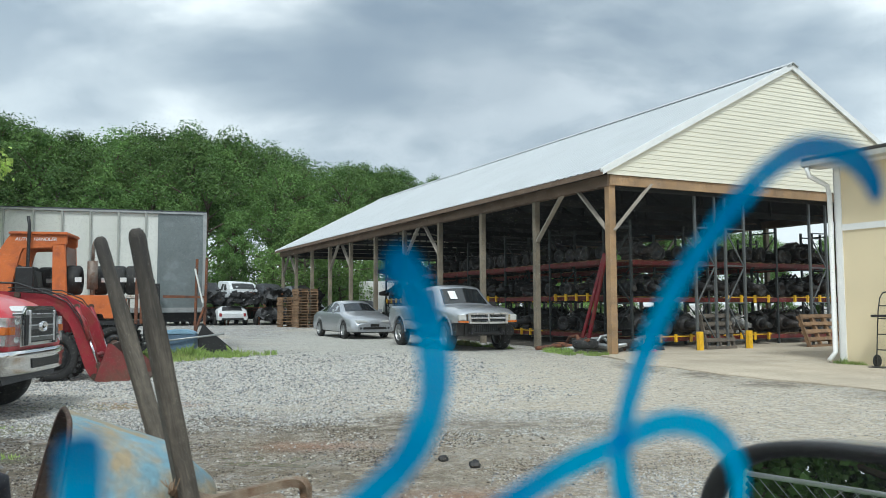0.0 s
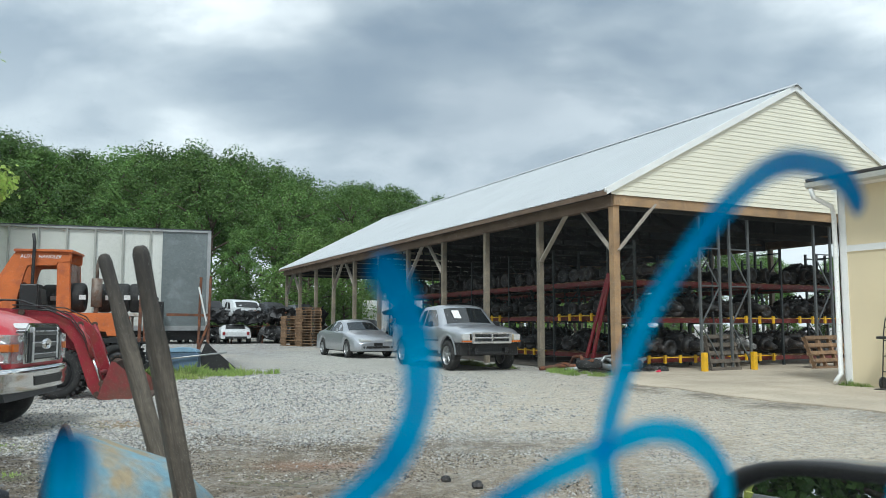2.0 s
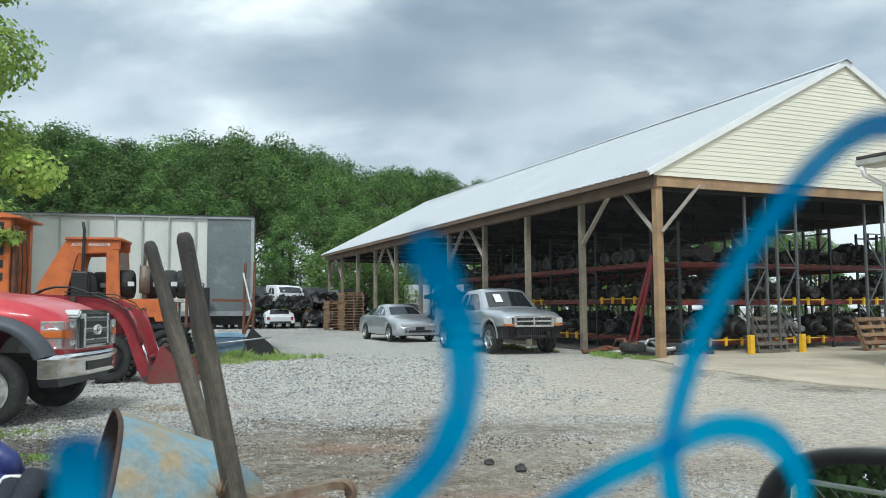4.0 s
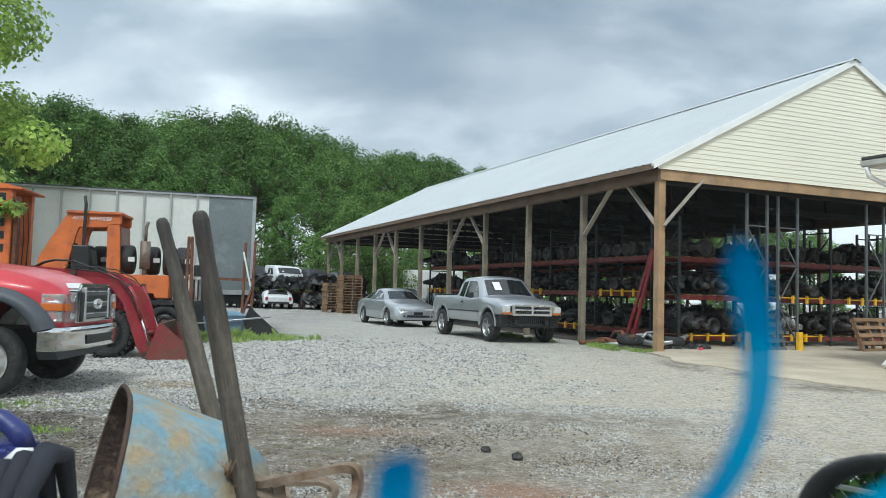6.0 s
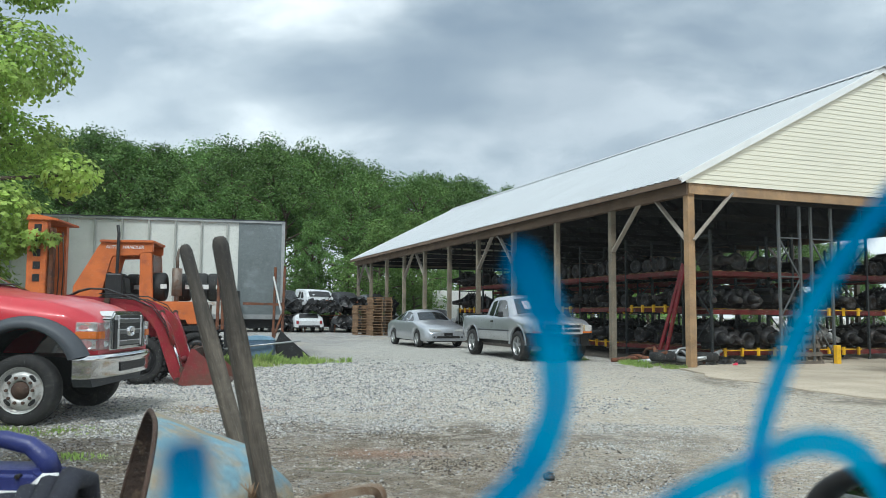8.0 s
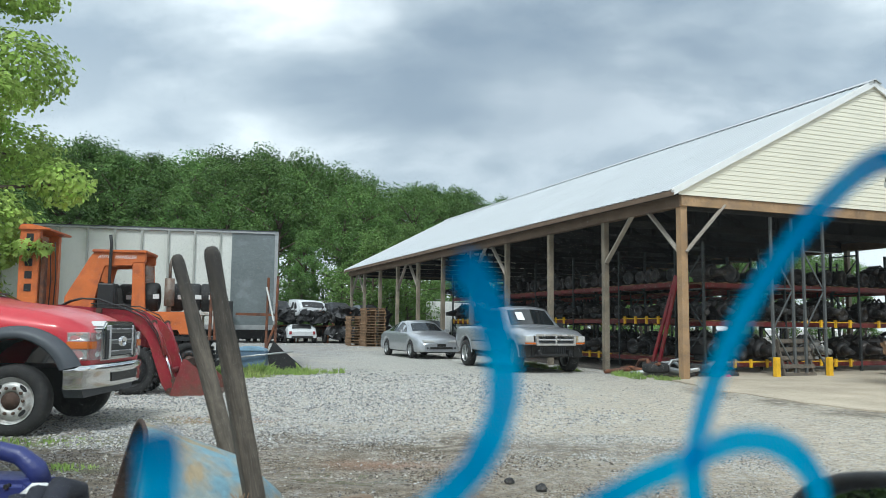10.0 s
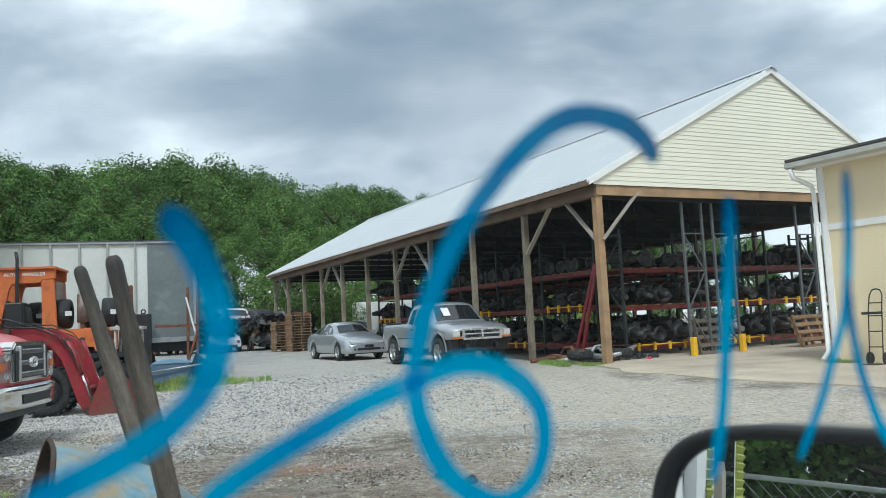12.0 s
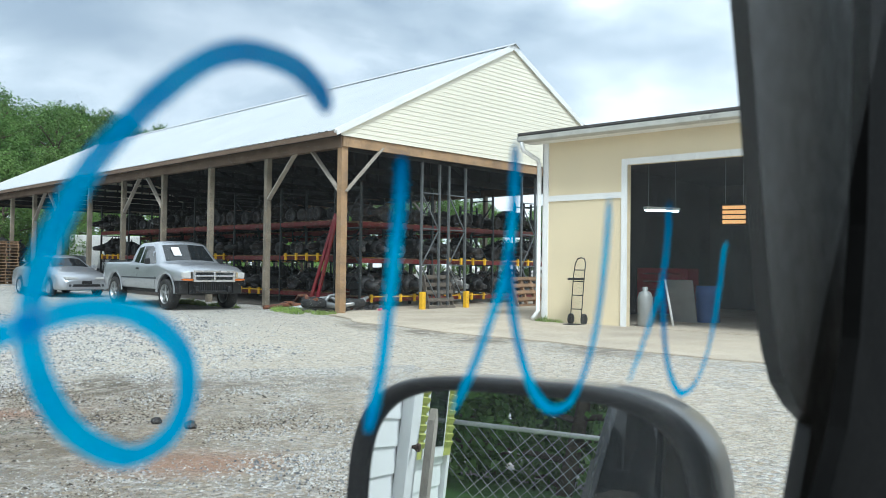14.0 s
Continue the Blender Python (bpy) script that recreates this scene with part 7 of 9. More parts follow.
    for cx in (-1.35, 1.35):
        for side in (-1, 1):
            bm = bmesh.new()
            lathe(bm, [(0.0, 0.06), (0.17, 0.05), (0.19, 0.0), (0.28, 0.0), (0.31, 0.03), (0.31, 0.17), (0.28, 0.2), (0.0, 0.2)], 18, pose(cx, side * 0.84 - (0.1 if side < 0 else 0.1), r))
            part("wheel", bm, M_RUBBER, v)


def build_stack_yard():
    white = mat("white_car_paint", (0.62, 0.64, 0.65), 0.4, 0, 0.1, 2, 30)
    black = mat("scuffed_black_paint", (0.03, 0.032, 0.035), 0.35, 0.1, 0.3, 3, 30)
    grey = mat("grey_car_paint", (0.16, 0.18, 0.20), 0.4, 0.3, 0.2, 3, 30)
    cols = [(white, "van", "white van with its front end torn away", 0), (black, "car", "black wrecked car with a smashed front", 0.1), (grey, "car", "grey wrecked car with a crushed roof", 0.2), (black, "car", "black wrecked car with a smashed front", 0.0), (white, "car", "white wrecked car with missing doors", 0.1), (grey, "car", "grey wrecked car with a crushed roof", 0.05)]
    rnd = random.Random(8)
    maroon = mat("dull_maroon_paint", (0.10, 0.014, 0.016), 0.4, 0.1, 0.2, 3, 30)
    cols += [(white, "hatch", "white wrecked hatchback, tail to the yard", 0.0), (maroon, "car", "flattened maroon wrecked car", 0.5), (black, "car", "flattened black wrecked car", 0.45)]
    spots = [(-12.3, 47.0, 0, 6), (-10.6, 47.2, 1, 7), (-8.9, 47.6, 2, 8), (-14.1, 46.6, 3, 8), (-15.9, 46.4, 5, 8)]
    for i, (x, y, k, k2) in enumerate(spots):
        c = cols[k]
        build_wreck(pose(x, y, gz(y) + 0.99 + (0.02 if i % 2 else 0), rnd.uniform(-3, 3), rnd.uniform(-3, 3), -58 + rnd.uniform(-7, 7)), c[0], c[1], c[2], c[3])
        c = cols[k2]
        build_wreck(pose(x - (0.5 if k2 == 6 else 0.1), y - (0.5 if k2 == 6 else 0.0), gz(y) - 0.02, 0, 0, (112 if k2 == 6 else -58) + rnd.uniform(-8, 8)), c[0], c[1], c[2], c[3] if k2 != 6 else 0.36)
        bm = bmesh.new()
        box(bm, (-1.7, -0.9, 0.93), (1.7, 0.9, 1.0))
        for sx in (-1.6, 1.6):
            for sy in (-0.85, 0.85):
                box(bm, (sx - 0.04, sy - 0.04, 0), (sx + 0.04, sy + 0.04, 0.94))
        tagged(part("car_stand", bm, M_RUST, at=pose(x, y, gz(y), 0, 0, -62)), "rusted steel stand that carries a wrecked car", "car stand", "stands for wrecks")
    for x, y, k in ((-9.0, 53, 4), (-5.2, 50, 1), (-3.0, 51.5, 0), (-6.8, 56, 2), (0.5, 53, 5)):
        c = cols[k]
        build_wreck(pose(x, y, gz(y), 0, 0, rnd.uniform(-90, -40)), c[0], c[1], c[2], c[3])


build_stack_yard()


def pallet_parts(pal):
    """Planks and blocks of one pallet."""
    plank = pallet_parts.plank
    block = pallet_parts.block
    for z in (0.0, 0.118):
        for i in range(5):
            share("plank", plank, pal, pose(0, -0.44 + i * 0.22, z))
    for x in (-0.5, 0, 0.5):
        share("stringer", block, pal, pose(x, 0, 0.02))


pallet_parts.plank = box_mesh("plank", (-0.55, -0.05, 0), (0.55, 0.05, 0.02), M_PALLET)
pallet_parts.block = box_mesh("stringer", (-0.025, -0.48, 0), (0.025, 0.48, 0.098), M_PALLET)


def build_pallets():
    first = thing("wooden_pallet", pose(0, 0, 0), "plain brown wooden pallet stacked flat by the barn", "pallet", "stacked pallets")
    pallet_parts(first)
    rnd = random.Random(6)
    done = False
    # beside the far barn posts
    for bx, by, count in ((-1.15, 25.3, 11), (-0.66, 24.1, 14)):
        for i in range(count):
            m = BARN @ pose(bx + rnd.uniform(-0.03, 0.03), by + rnd.uniform(-0.03, 0.03), bgz(by) + i * 0.14, 0, 0, rnd.uniform(-2, 2))
            if not done:
                first.matrix_basis, done = m, True
            else:
                copy_thing(first, m)
    for x, y, tilt in ((6.9, -0.15, 70), (7.5, -0.05, 74)):
        o = copy_thing(first, BARN @ pose(x, y, bgz(0) + 0.42, tilt, 0, 4))
        tagged(o, "wooden pallet leaning on end by the racks", group="leaning pallets")
    o = copy_thing(first, BARN @ pose(3.7, 0.35, bgz(0) + 0.46, 76, 0, 2))
    tagged(o, "grey wooden pallet leaning against a rack frame", group="leaning pallets")
    grey = mat("grey_pallet_wood", (0.13, 0.11, 0.09), 0.9, 0, 0.25, 3, 30, 0.3)
    aged = {}
    for p in o.children:
        if p.data.name not in aged:
            aged[p.data.name] = p.data.copy()
            aged[p.data.name].materials[0] = grey
        p.data = aged[p.data.name]
    # white site box behind
    bx = thing("white_container", pose(-4.6, 56.0, gz(56), 0, 0, 4), "white ribbed storage container beyond the barn", "container")
    bm = bmesh.new()
    box(bm, (-1.5, -1.1, 0.1), (2.6, 1.1, 2.65), bevel=0.03)
    part("shell", bm, M_TRIMW, bx)
    rib = box_mesh("rib", (-0.03, -1.13, 0.15), (0.03, -1.10, 2.6), M_TRIMW)
    for i in range(9):
        share("rib", rib, bx, pose(-1.4 + i * 0.48, 0, 0))


build_pallets()


def build_barn_clutter():
    # packed oily earth under the roof, its colour darkened for the shade there
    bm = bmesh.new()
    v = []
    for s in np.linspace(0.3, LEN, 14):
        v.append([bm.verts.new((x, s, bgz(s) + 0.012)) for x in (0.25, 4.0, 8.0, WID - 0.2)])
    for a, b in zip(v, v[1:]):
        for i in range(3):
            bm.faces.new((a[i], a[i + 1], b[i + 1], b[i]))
    fl = part("barn_floor", bm, mat("oily_shaded_earth", (0.055, 0.048, 0.040), 0.9, 0, 0.25, 1.5, 25, 0.2, (0.10, 0.085, 0.068), 0.4), at=BARN)
    tagged(fl, "oily packed earth, darkened for the shade under the barn roof", "floor", kind="structure")
    # pair of red beams leaning on the rack
    for i, (a, b) in enumerate((((1.25, 2.75, 0.18), (1.55, 2.2, 2.75)), ((1.2, 3.0, 0.18), (1.58, 2.3, 2.8)))):
        bm = bmesh.new()
        beam(bm, a, b, 0.05, 0.11, (0, 1, 0))
        tagged(part("loose_beam", bm, M_LOADRED, at=BARN), "red steel rack beam leaning against the rack", "steel beam", "leaning beams")
    # heap of pipes and tyres at the corner post
    t = tyre_mesh(0.33, 0.2)
    for x, y, z, rx in ((-0.05, 1.05, 0.13, 90), (0.55, 1.9, 0.13, 90), (1.0, 0.75, 0.13, 90)):
        o = share("old_tyre", t, None, BARN @ pose(x, y, bgz(y) + z - 0.02, rx, 0, 30))
        tagged(o, "old flat tyre lying by the corner post", "tyre", "tyres by the barn post")
    rnd = random.Random(17)
    for i in range(7):
        bm = bmesh.new()
        x, y, L = rnd.uniform(0.2, 1.2), rnd.uniform(0.4, 2.3), rnd.uniform(0.7, 1.5)
        a = rnd.uniform(0, 3.14)
        pipe(bm, [(x, y, 0.07), (x + 0.4 * L * math.cos(a), y + 0.4 * L * math.sin(a), 0.10 + rnd.uniform(0, 0.14)), (x + L * math.cos(a), y + L * math.sin(a), 0.07)], rnd.uniform(0.03, 0.06), 8)
        tagged(part("scrap_pipe", bm, M_RUST if i % 2 else M_GALV, at=BARN @ pose(0, 0, bgz(1))), "bent old exhaust pipe lying in the heap", "pipe", "scrap pipes")
    for i, (x, y, L, a, lift) in enumerate(((-0.10, 1.65, 1.7, -70, 0.16), (0.10, 2.2, 1.5, -100, 0.28), (0.45, 1.9, 1.6, -60, 0.22), (-0.15, 2.5, 1.1, -85, 0.08), (0.30, 1.2, 1.3, -20, 0.30))):
        bm = bmesh.new()
        ca, sa = math.cos(radians(a)), math.sin(radians(a))
        pipe(bm, [(x + ca * L * f - sa * w, y + sa * L * f + ca * w, 0.09 + z) for f, w, z in ((0, 0, 0.0), (0.18, 0.05, lift), (0.36, 0.12, lift * 1.1), (0.5, 0.10, lift * 0.5), (0.75, -0.05, lift * 0.4), (1.0, -0.02, lift * 0.9))], 0.045, 10, [0.045, 0.045, 0.045, 0.075, 0.075, 0.04])
        tagged(part("exhaust_pipe", bm, M_ALU if i % 2 == 0 else M_RUST, at=BARN @ pose(0, 0, bgz(1))), "long bent exhaust pipe with a silencer, thrown on the heap", "exhaust pipe", "exhaust pipes by the post")
    for i in range(8):
        bm = bmesh.new()
        bmesh.ops.create_icosphere(bm, subdivisions=2, radius=rnd.uniform(0.08, 0.16))
        for v2 in bm.verts:
            v2.co *= 1 + 0.5 * noise.noise(v2.co * 9 + Vector((i, 0, 0)))
            v2.co.z = max(v2.co.z * 0.7, -0.05)
        tagged(part("scrap_casting", bm, M_ALU if i % 3 == 0 else M_ENGINE, at=BARN @ pose(rnd.uniform(0.7, 2.2), rnd.uniform(0.2, 2.0), bgz(1) + 0.06)), "small greasy casting on the barn floor", "scrap part", "scrap castings")
    bm = bmesh.new()
    box(bm, (-0.05, -0.03, 0), (0.05, 0.03, 0.1), bevel=0.01)
    tagged(part("pink_can", bm, mat("pink_plastic", (0.75, 0.06, 0.12), 0.5, 0, 0.08), at=BARN @ pose(1.5, 0.3, bgz(0) + 0.02, 60, 0, 20)), "small bright pink plastic piece on the floor", "plastic piece")


build_barn_clutter()


# ---- garage front and inside ----
def build_garage_things():
    g = gz(16)
    ht = thing("hand_truck", SHED @ pose(1.08, -0.34, g) @ Matrix.Diagonal((0.68, 1, 1, 1)), "black steel hand truck standing by the cream wall", "hand truck")
    bm = bmesh.new()
    for x in (-0.2, 0.2):
        pipe(bm, [(x, 0, 0.06), (x, 0.06, 0.6), (x, 0.12, 1.1), (x * 0.95, 0.18, 1.35), (x * 0.6, 0.2, 1.45), (0, 0.2, 1.47)], 0.014, 8)
    part("frame", bm, M_BLACK, ht)
    for z, y in ((0.35, 0.035), (0.65, 0.065), (0.95, 0.10), (1.2, 0.14)):
        bm = bmesh.new()
        tube(bm, (-0.2, y, z), (0.2, y, z), 0.011, 8)
        part("rung", bm, M_BLACK, ht)
    bm = bmesh.new()
    box(bm, (-0.22, -0.26, 0.02), (0.22, 0.0, 0.035))
    part("toe_plate", bm, M_BLACK, ht)
    bm = bmesh.new()
    box(bm, (-0.23, -0.10, 0.98), (0.23, 0.11, 1.03), bevel=0.01)
    part("tray", bm, M_BLACK, ht)
    for x in (-0.27, 0.22):
        bm = bmesh.new()
        lathe(bm, [(0.0, 0.02), (0.05, 0.01), (0.09, 0.0), (0.12, 0.01), (0.125, 0.035), (0.12, 0.06), (0.0, 0.05)], 20, pose(x, 0.14, 0.125, 0, 0, 90))
        part("wheel", bm, M_RUBBER, ht)
    bm = bmesh.new()
    lathe(bm, [(0.0, 0.0), (0.14, 0.0), (0.16, 0.05), (0.16, 0.62), (0.12, 0.72), (0.05, 0.76), (0.06, 0.84), (0.0, 0.84)], 22, Matrix.Rotation(radians(90), 4, "X"))
    tagged(part("gas_bottle", bm, mat("grey_gas_bottle", (0.27, 0.28, 0.27), 0.5, 0.2, 0.15), at=SHED @ pose(2.34, 0.40, gz(16) + 0.02)), "grey steel gas bottle inside the doorway", "gas bottle")
    # ceiling tube lamp
    lamp = thing("tube_lamp", SHED @ pose(2.12, 1.6, 2.68, 0, 0, 62), "lit fluorescent tube lamp hanging in the garage", "lamp")
    bm = bmesh.new()
    box(bm, (-0.45, -0.08, 0.02), (0.45, 0.08, 0.08), bevel=0.01)
    part("fitting", bm, M_WHITE, lamp)
    for y in (-0.04, 0.04):
        bm = bmesh.new()
        tube(bm, (-0.42, y, 0.0), (0.42, y, 0.0), 0.018, 10)
        part("tube", bm, glow_mat("tube_glow", (0.85, 0.95, 1.0), 6.0), lamp)
    for x in (-0.36, 0.36):
        bm = bmesh.new()
        tube(bm, (x, 0, 0.08), (x, 0, 1.15), 0.006, 6)
        part("hanger", bm, M_GALV, lamp)
    # red cart, panels, pipe, blue drum
    cart = thing("red_tool_chest", SHED @ pose(1.10, 4.0, gz(16) + 0.02), "dull red steel tool chest in the dim garage", "tool chest")
    bm = bmesh.new()
    box(bm, (-0.7, -0.3, 0.1), (0.7, 0.35, 1.25), bevel=0.02)
    part("cabinet", bm, M_LOADRED, cart)
    for i in range(5):
        bm = bmesh.new()
        box(bm, (-0.64, -0.325, 0.18 + i * 0.2), (0.64, -0.30, 0.34 + i * 0.2), bevel=0.006)
        d = part("drawer", bm, M_LOADRED, cart)
        bm = bmesh.new()
        box(bm, (-0.5, -0.35, 0.30 + i * 0.2), (0.5, -0.325, 0.32 + i * 0.2))
        part("handle", bm, M_CHROME, d)
    for x in (-0.6, 0.6):
        bm = bmesh.new()
        tube(bm, (x, -0.05, 0.05), (x, 0.05, 0.05), 0.05, 12)
        part("castor", bm, M_BLACK, cart)
    bm = bmesh.new()
    box(bm, (-0.35, -0.02, 0), (0.35, 0.02, 1.0), bevel=0.01)
    tagged(part("grey_panel", bm, M_GALV, at=SHED @ pose(2.30, 2.4, gz(16) + 0.02, 12, 0, -8)), "grey sheet panel leaning in the garage", "panel")
    bm = bmesh.new()
    tube(bm, (0, 0, 0), (0.25, 0.1, 1.0), 0.025, 10)
    tagged(part("white_pipe", bm, M_WHITE, at=SHED @ pose(2.75, 0.9, gz(16) + 0.02, 0, -28, 0)), "white plastic pipe leaning in the doorway", "pipe")
    bm = bmesh.new()
    lathe(bm, [(0.0, 0.0), (0.27, 0.0), (0.28, 0.02), (0.27, 0.28), (0.28, 0.3), (0.27, 0.58), (0.28, 0.6), (0.27, 0.85), (0.0, 0.85)], 24, Matrix.Rotation(radians(90), 4, "X"))
    tagged(part("blue_drum", bm, mat("blue_drum_paint", (0.04, 0.10, 0.28), 0.5, 0, 0.15), at=SHED @ pose(2.70, 2.8, gz(16) + 0.02)), "blue steel drum in the dim garage", "drum")
    # glowing slats made up for an amber reflection in the side glass
    slats = thing("amber_heater", SHED @ pose(3.05, 3.45, 2.68, 0, 0, 18), "made-up glowing amber slats for a reflection in the side glass", "heater")
    bm = bmesh.new()
    box(bm, (-0.30, 0.03, -0.26), (0.30, 0.22, 0.26), bevel=0.02)
    part("case", bm, M_BLACK, slats)
    for i in range(4):
        bm = bmesh.new()
        box(bm, (-0.26, -0.01, -0.22 + i * 0.115), (0.26, 0.03, -0.14 + i * 0.115), bevel=0.008)
        part("slat", bm, glow_mat("amber_glow", (1.0, 0.42, 0.07), 0.55), slats)
    for x in (-0.2, 0.2):
        bm = bmesh.new()
        tube(bm, (x, 0.12, 0.26), (x, 0.12, 1.6), 0.008, 6)
        part("hanger", bm, M_GALV, slats)


build_garage_things()


# ---- upended wheelbarrow ----
def build_wheelbarrow():
    acc, upv, inn = Vector((-0.483, 0.876, 0.0)), Vector((0.184, 0.101, 0.976)), Vector((0.85, 0.48, -0.21))
    o = Vector((-0.74, 2.13, 1.09))  # middle of the tub's upper rim

    def P(a, u, d):
        return o + acc * a + upv * u + inn * d
    wb = thing("wheelbarrow", pose(-0.6, 2.15, gz(2)), "old wheelbarrow stood on its nose, chipped blue tub, grey wooden handles", "wheelbarrow")
    back = wb.matrix_basis.inverted()
    # tub: rim outline swept to a smaller floor
    rim = []
    n = 40
    for k in range(n):
        a = 2 * math.pi * k / n
        c, s = math.cos(a), math.sin(a)
        x = 0.325 * math.copysign(abs(c) ** 0.62, c) * (1.0 - 0.12 * max(0.0, -s))
        y = 0.43 * math.copysign(abs(s) ** 0.62, s)
        rim.append((x, y - 0.43))
    for nm, m, off, flip in (("tub", M_BLUETUB, 0.0, 0), ("tub_inside", M_TUBIN, 0.006, 1)):
        bm = bmesh.new()
        rows = []
        for f in (0.0, 0.25, 0.5, 0.75, 0.92, 1.0):
            sc = 1 - 0.24 * f - 0.10 * max(0.0, f - 0.75) / 0.25
            depth = 0.37 * f if f < 1 else 0.375
            rows.append([bm.verts.new(back @ P(x * sc * (1 - off * 2), (y + 0.43) * sc * (1 - off * 2) - 0.43 + 0.04 * f, depth - off * 0.9)) for x, y in rim])
        for a, b in zip(rows, rows[1:]):
            for i in range(n):
                bm.faces.new((a[i], a[(i + 1) % n], b[(i + 1) % n], b[i])).smooth = True
        bm.faces.new(rows[-1])
        part(nm, bm, m, wb, "chipped pale blue paint over rust" if not flip else "brown rusted inside of the tub")
    bm = bmesh.new()
    loop = [back @ P(x, y, -0.002) for x, y in rim]
    prev = None
    first = None
    for k in range(n + 1):
        p, d = loop[k % n], (loop[(k + 1) % n] - loop[k - 1]).normalized()
        s = d.orthogonal().normalized()
        s = (back.to_3x3() @ inn).normalized()
        q = d.cross(s)
        ring = first if k == n else [bm.verts.new(p + 0.0065 * (math.cos(t) * s + math.sin(t) * q)) for t in (0, 1.26, 2.51, 3.77, 5.03)]
        first = first or ring
        if prev:
            for i in range(5):
                bm.faces.new((prev[i], prev[(i + 1) % 5], ring[(i + 1) % 5], ring[i])).smooth = True
        prev = ring
    part("rim", bm, M_RUSTDARK, wb, "rusty rolled rim")
    # handles: squared timber with rounded grips
    for tip, dx, dy in (((-0.77, 2.35, 1.547), 0.29, 0.06), ((-0.49, 1.90, 1.526), 0.14, 0.21)):
        tip = Vector(tip)
        d = Vector((dx, dy, -1)).normalized()
        side = d.cross(Vector((0.6, -0.8, 0))).normalized()
        other = d.cross(side)
        bm = bmesh.new()
        prev = None
        for s, w, rnd_ in ((0.0, 0.009, 1), (0.006, 0.015, 1), (0.02, 0.0185, 1), (0.12, 0.0185, 1), (0.17, 0.020, 0.6), (0.24, 0.022, 0.25), (0.6, 0.023, 0.2), (1.25, 0.023, 0.2)):
            ring = []
            for k in range(12):
                a = 2 * math.pi * (k + 0.5) / 12
                c, sn = math.cos(a), math.sin(a)
                q = max(abs(c), abs(sn))
                rr = w * (rnd_ + (1 - rnd_) / q * 0.97)
                j = 0.0012 * noise.noise(Vector((s * 30, k, tip.x * 9)))
                ring.append(bm.verts.new((rr * c + j, rr * sn + j, s)))
            if prev:
                for k in range(12):
                    bm.faces.new((prev[k], prev[(k + 1) % 12], ring[(k + 1) % 12], ring[k])).smooth = True
            else:
                bm.faces.new(ring[::-1])
            prev = ring
        bm.faces.new(prev)
        for e in bm.edges:
            if e.calc_face_angle(0) > 0.5:
                e.smooth = False
        axes = Matrix((side, other, d)).transposed().to_4x4()
        part("handle", bm, M_WOODGREY, wb, "weathered grey wooden handle with a blackened grip", at=back @ Matrix.Translation(tip) @ axes)

    def strap(name, pts, w, t, m):
        bm = bmesh.new()
        prev = None
        ends, pts = [Vector(p) for p in pts], []
        for i in range(len(ends) - 1):
            a, b, c, e = ends[max(i - 1, 0)], ends[i], ends[i + 1], ends[min(i + 2, len(ends) - 1)]
            pts += [0.5 * (2 * b + (c - a) * f + (2 * a - 5 * b + 4 * c - e) * f * f + (3 * b - a - 3 * c + e) * f ** 3) for f in (0.0, 0.2, 0.4, 0.6, 0.8)]
        pts.append(ends[-1])
        for i, p in enumerate(pts):
            d = (pts[min(i + 1, len(pts) - 1)] - pts[max(i - 1, 0)]).normalized()
            wd = Vector((0.25, 0.95, 0.0))
            wd = (wd - d * wd.dot(d)).normalized()
            th = d.cross(wd)
            ring = [bm.verts.new(back @ (p + wd * a * w / 2 + th * b * t / 2)) for a, b in ((-1, -1), (1, -1), (1, 1), (-1, 1))]
            if prev:
                for k in range(4):
                    bm.faces.new((prev[k], prev[(k + 1) % 4], ring[(k + 1) % 4], ring[k]))
            else:
                bm.faces.new(ring[::-1])
            prev = ring
        bm.faces.new(prev)
        part(name, bm, m, wb)
    steel = mat("tan_rusted_steel", (0.26, 0.20, 0.14), 0.65, 0.3, 0.2, 8, 70, 0.2, (0.16, 0.09, 0.05), 0.42)
    strap("leg", [(-0.44, 2.02, 0.93), (-0.40, 2.05, 0.90), (-0.36, 2.08, 0.885), (-0.28, 2.12, 0.895), (-0.20, 2.17, 0.905), (-0.165, 2.19, 0.90), (-0.155, 2.20, 0.87), (-0.165, 2.18, 0.82), (-0.24, 2.14, 0.70), (-0.40, 2.05, 0.40)], 0.032, 0.020, steel)
    strap("leg", [(-0.60, 2.42, 0.86), (-0.53, 2.43, 0.82), (-0.47, 2.42, 0.80), (-0.38, 2.44, 0.80), (-0.30, 2.46, 0.80), (-0.27, 2.47, 0.78), (-0.28, 2.46, 0.74), (-0.36, 2.42, 0.60), (-0.46, 2.36, 0.40)], 0.045, 0.012, steel)
    strap("cross_brace", [(-0.33, 2.10, 0.845), (-0.38, 2.22, 0.83), (-0.44, 2.40, 0.80)], 0.03, 0.05, steel)
    strap("tray_brace", [(-0.42, 2.03, 0.90), (-0.30, 2.14, 0.80), (-0.32, 2.22, 0.72), (-0.40, 2.38, 0.80)], 0.05, 0.008, steel)
    bm = bmesh.new()
    tyre = [(0.09, 0.02), (0.15, 0.0), (0.185, 0.03), (0.19, 0.05), (0.185, 0.07), (0.15, 0.10), (0.09, 0.08)]
    lathe(bm, tyre, 28, back @ Matrix.Translation((-0.40, 2.10, gz(2) + 0.195)) @ turn(118))
    part("wheel", bm, M_RUBBER, wb)
    bm = bmesh.new()
    a0, a1 = back @ Vector((-0.53, 2.12, 0.45)), back @ Vector((-0.42, 2.15, 0.21))
    tube(bm, a0, a1, 0.02, 8)
    part("fork", bm, M_RUST, wb)
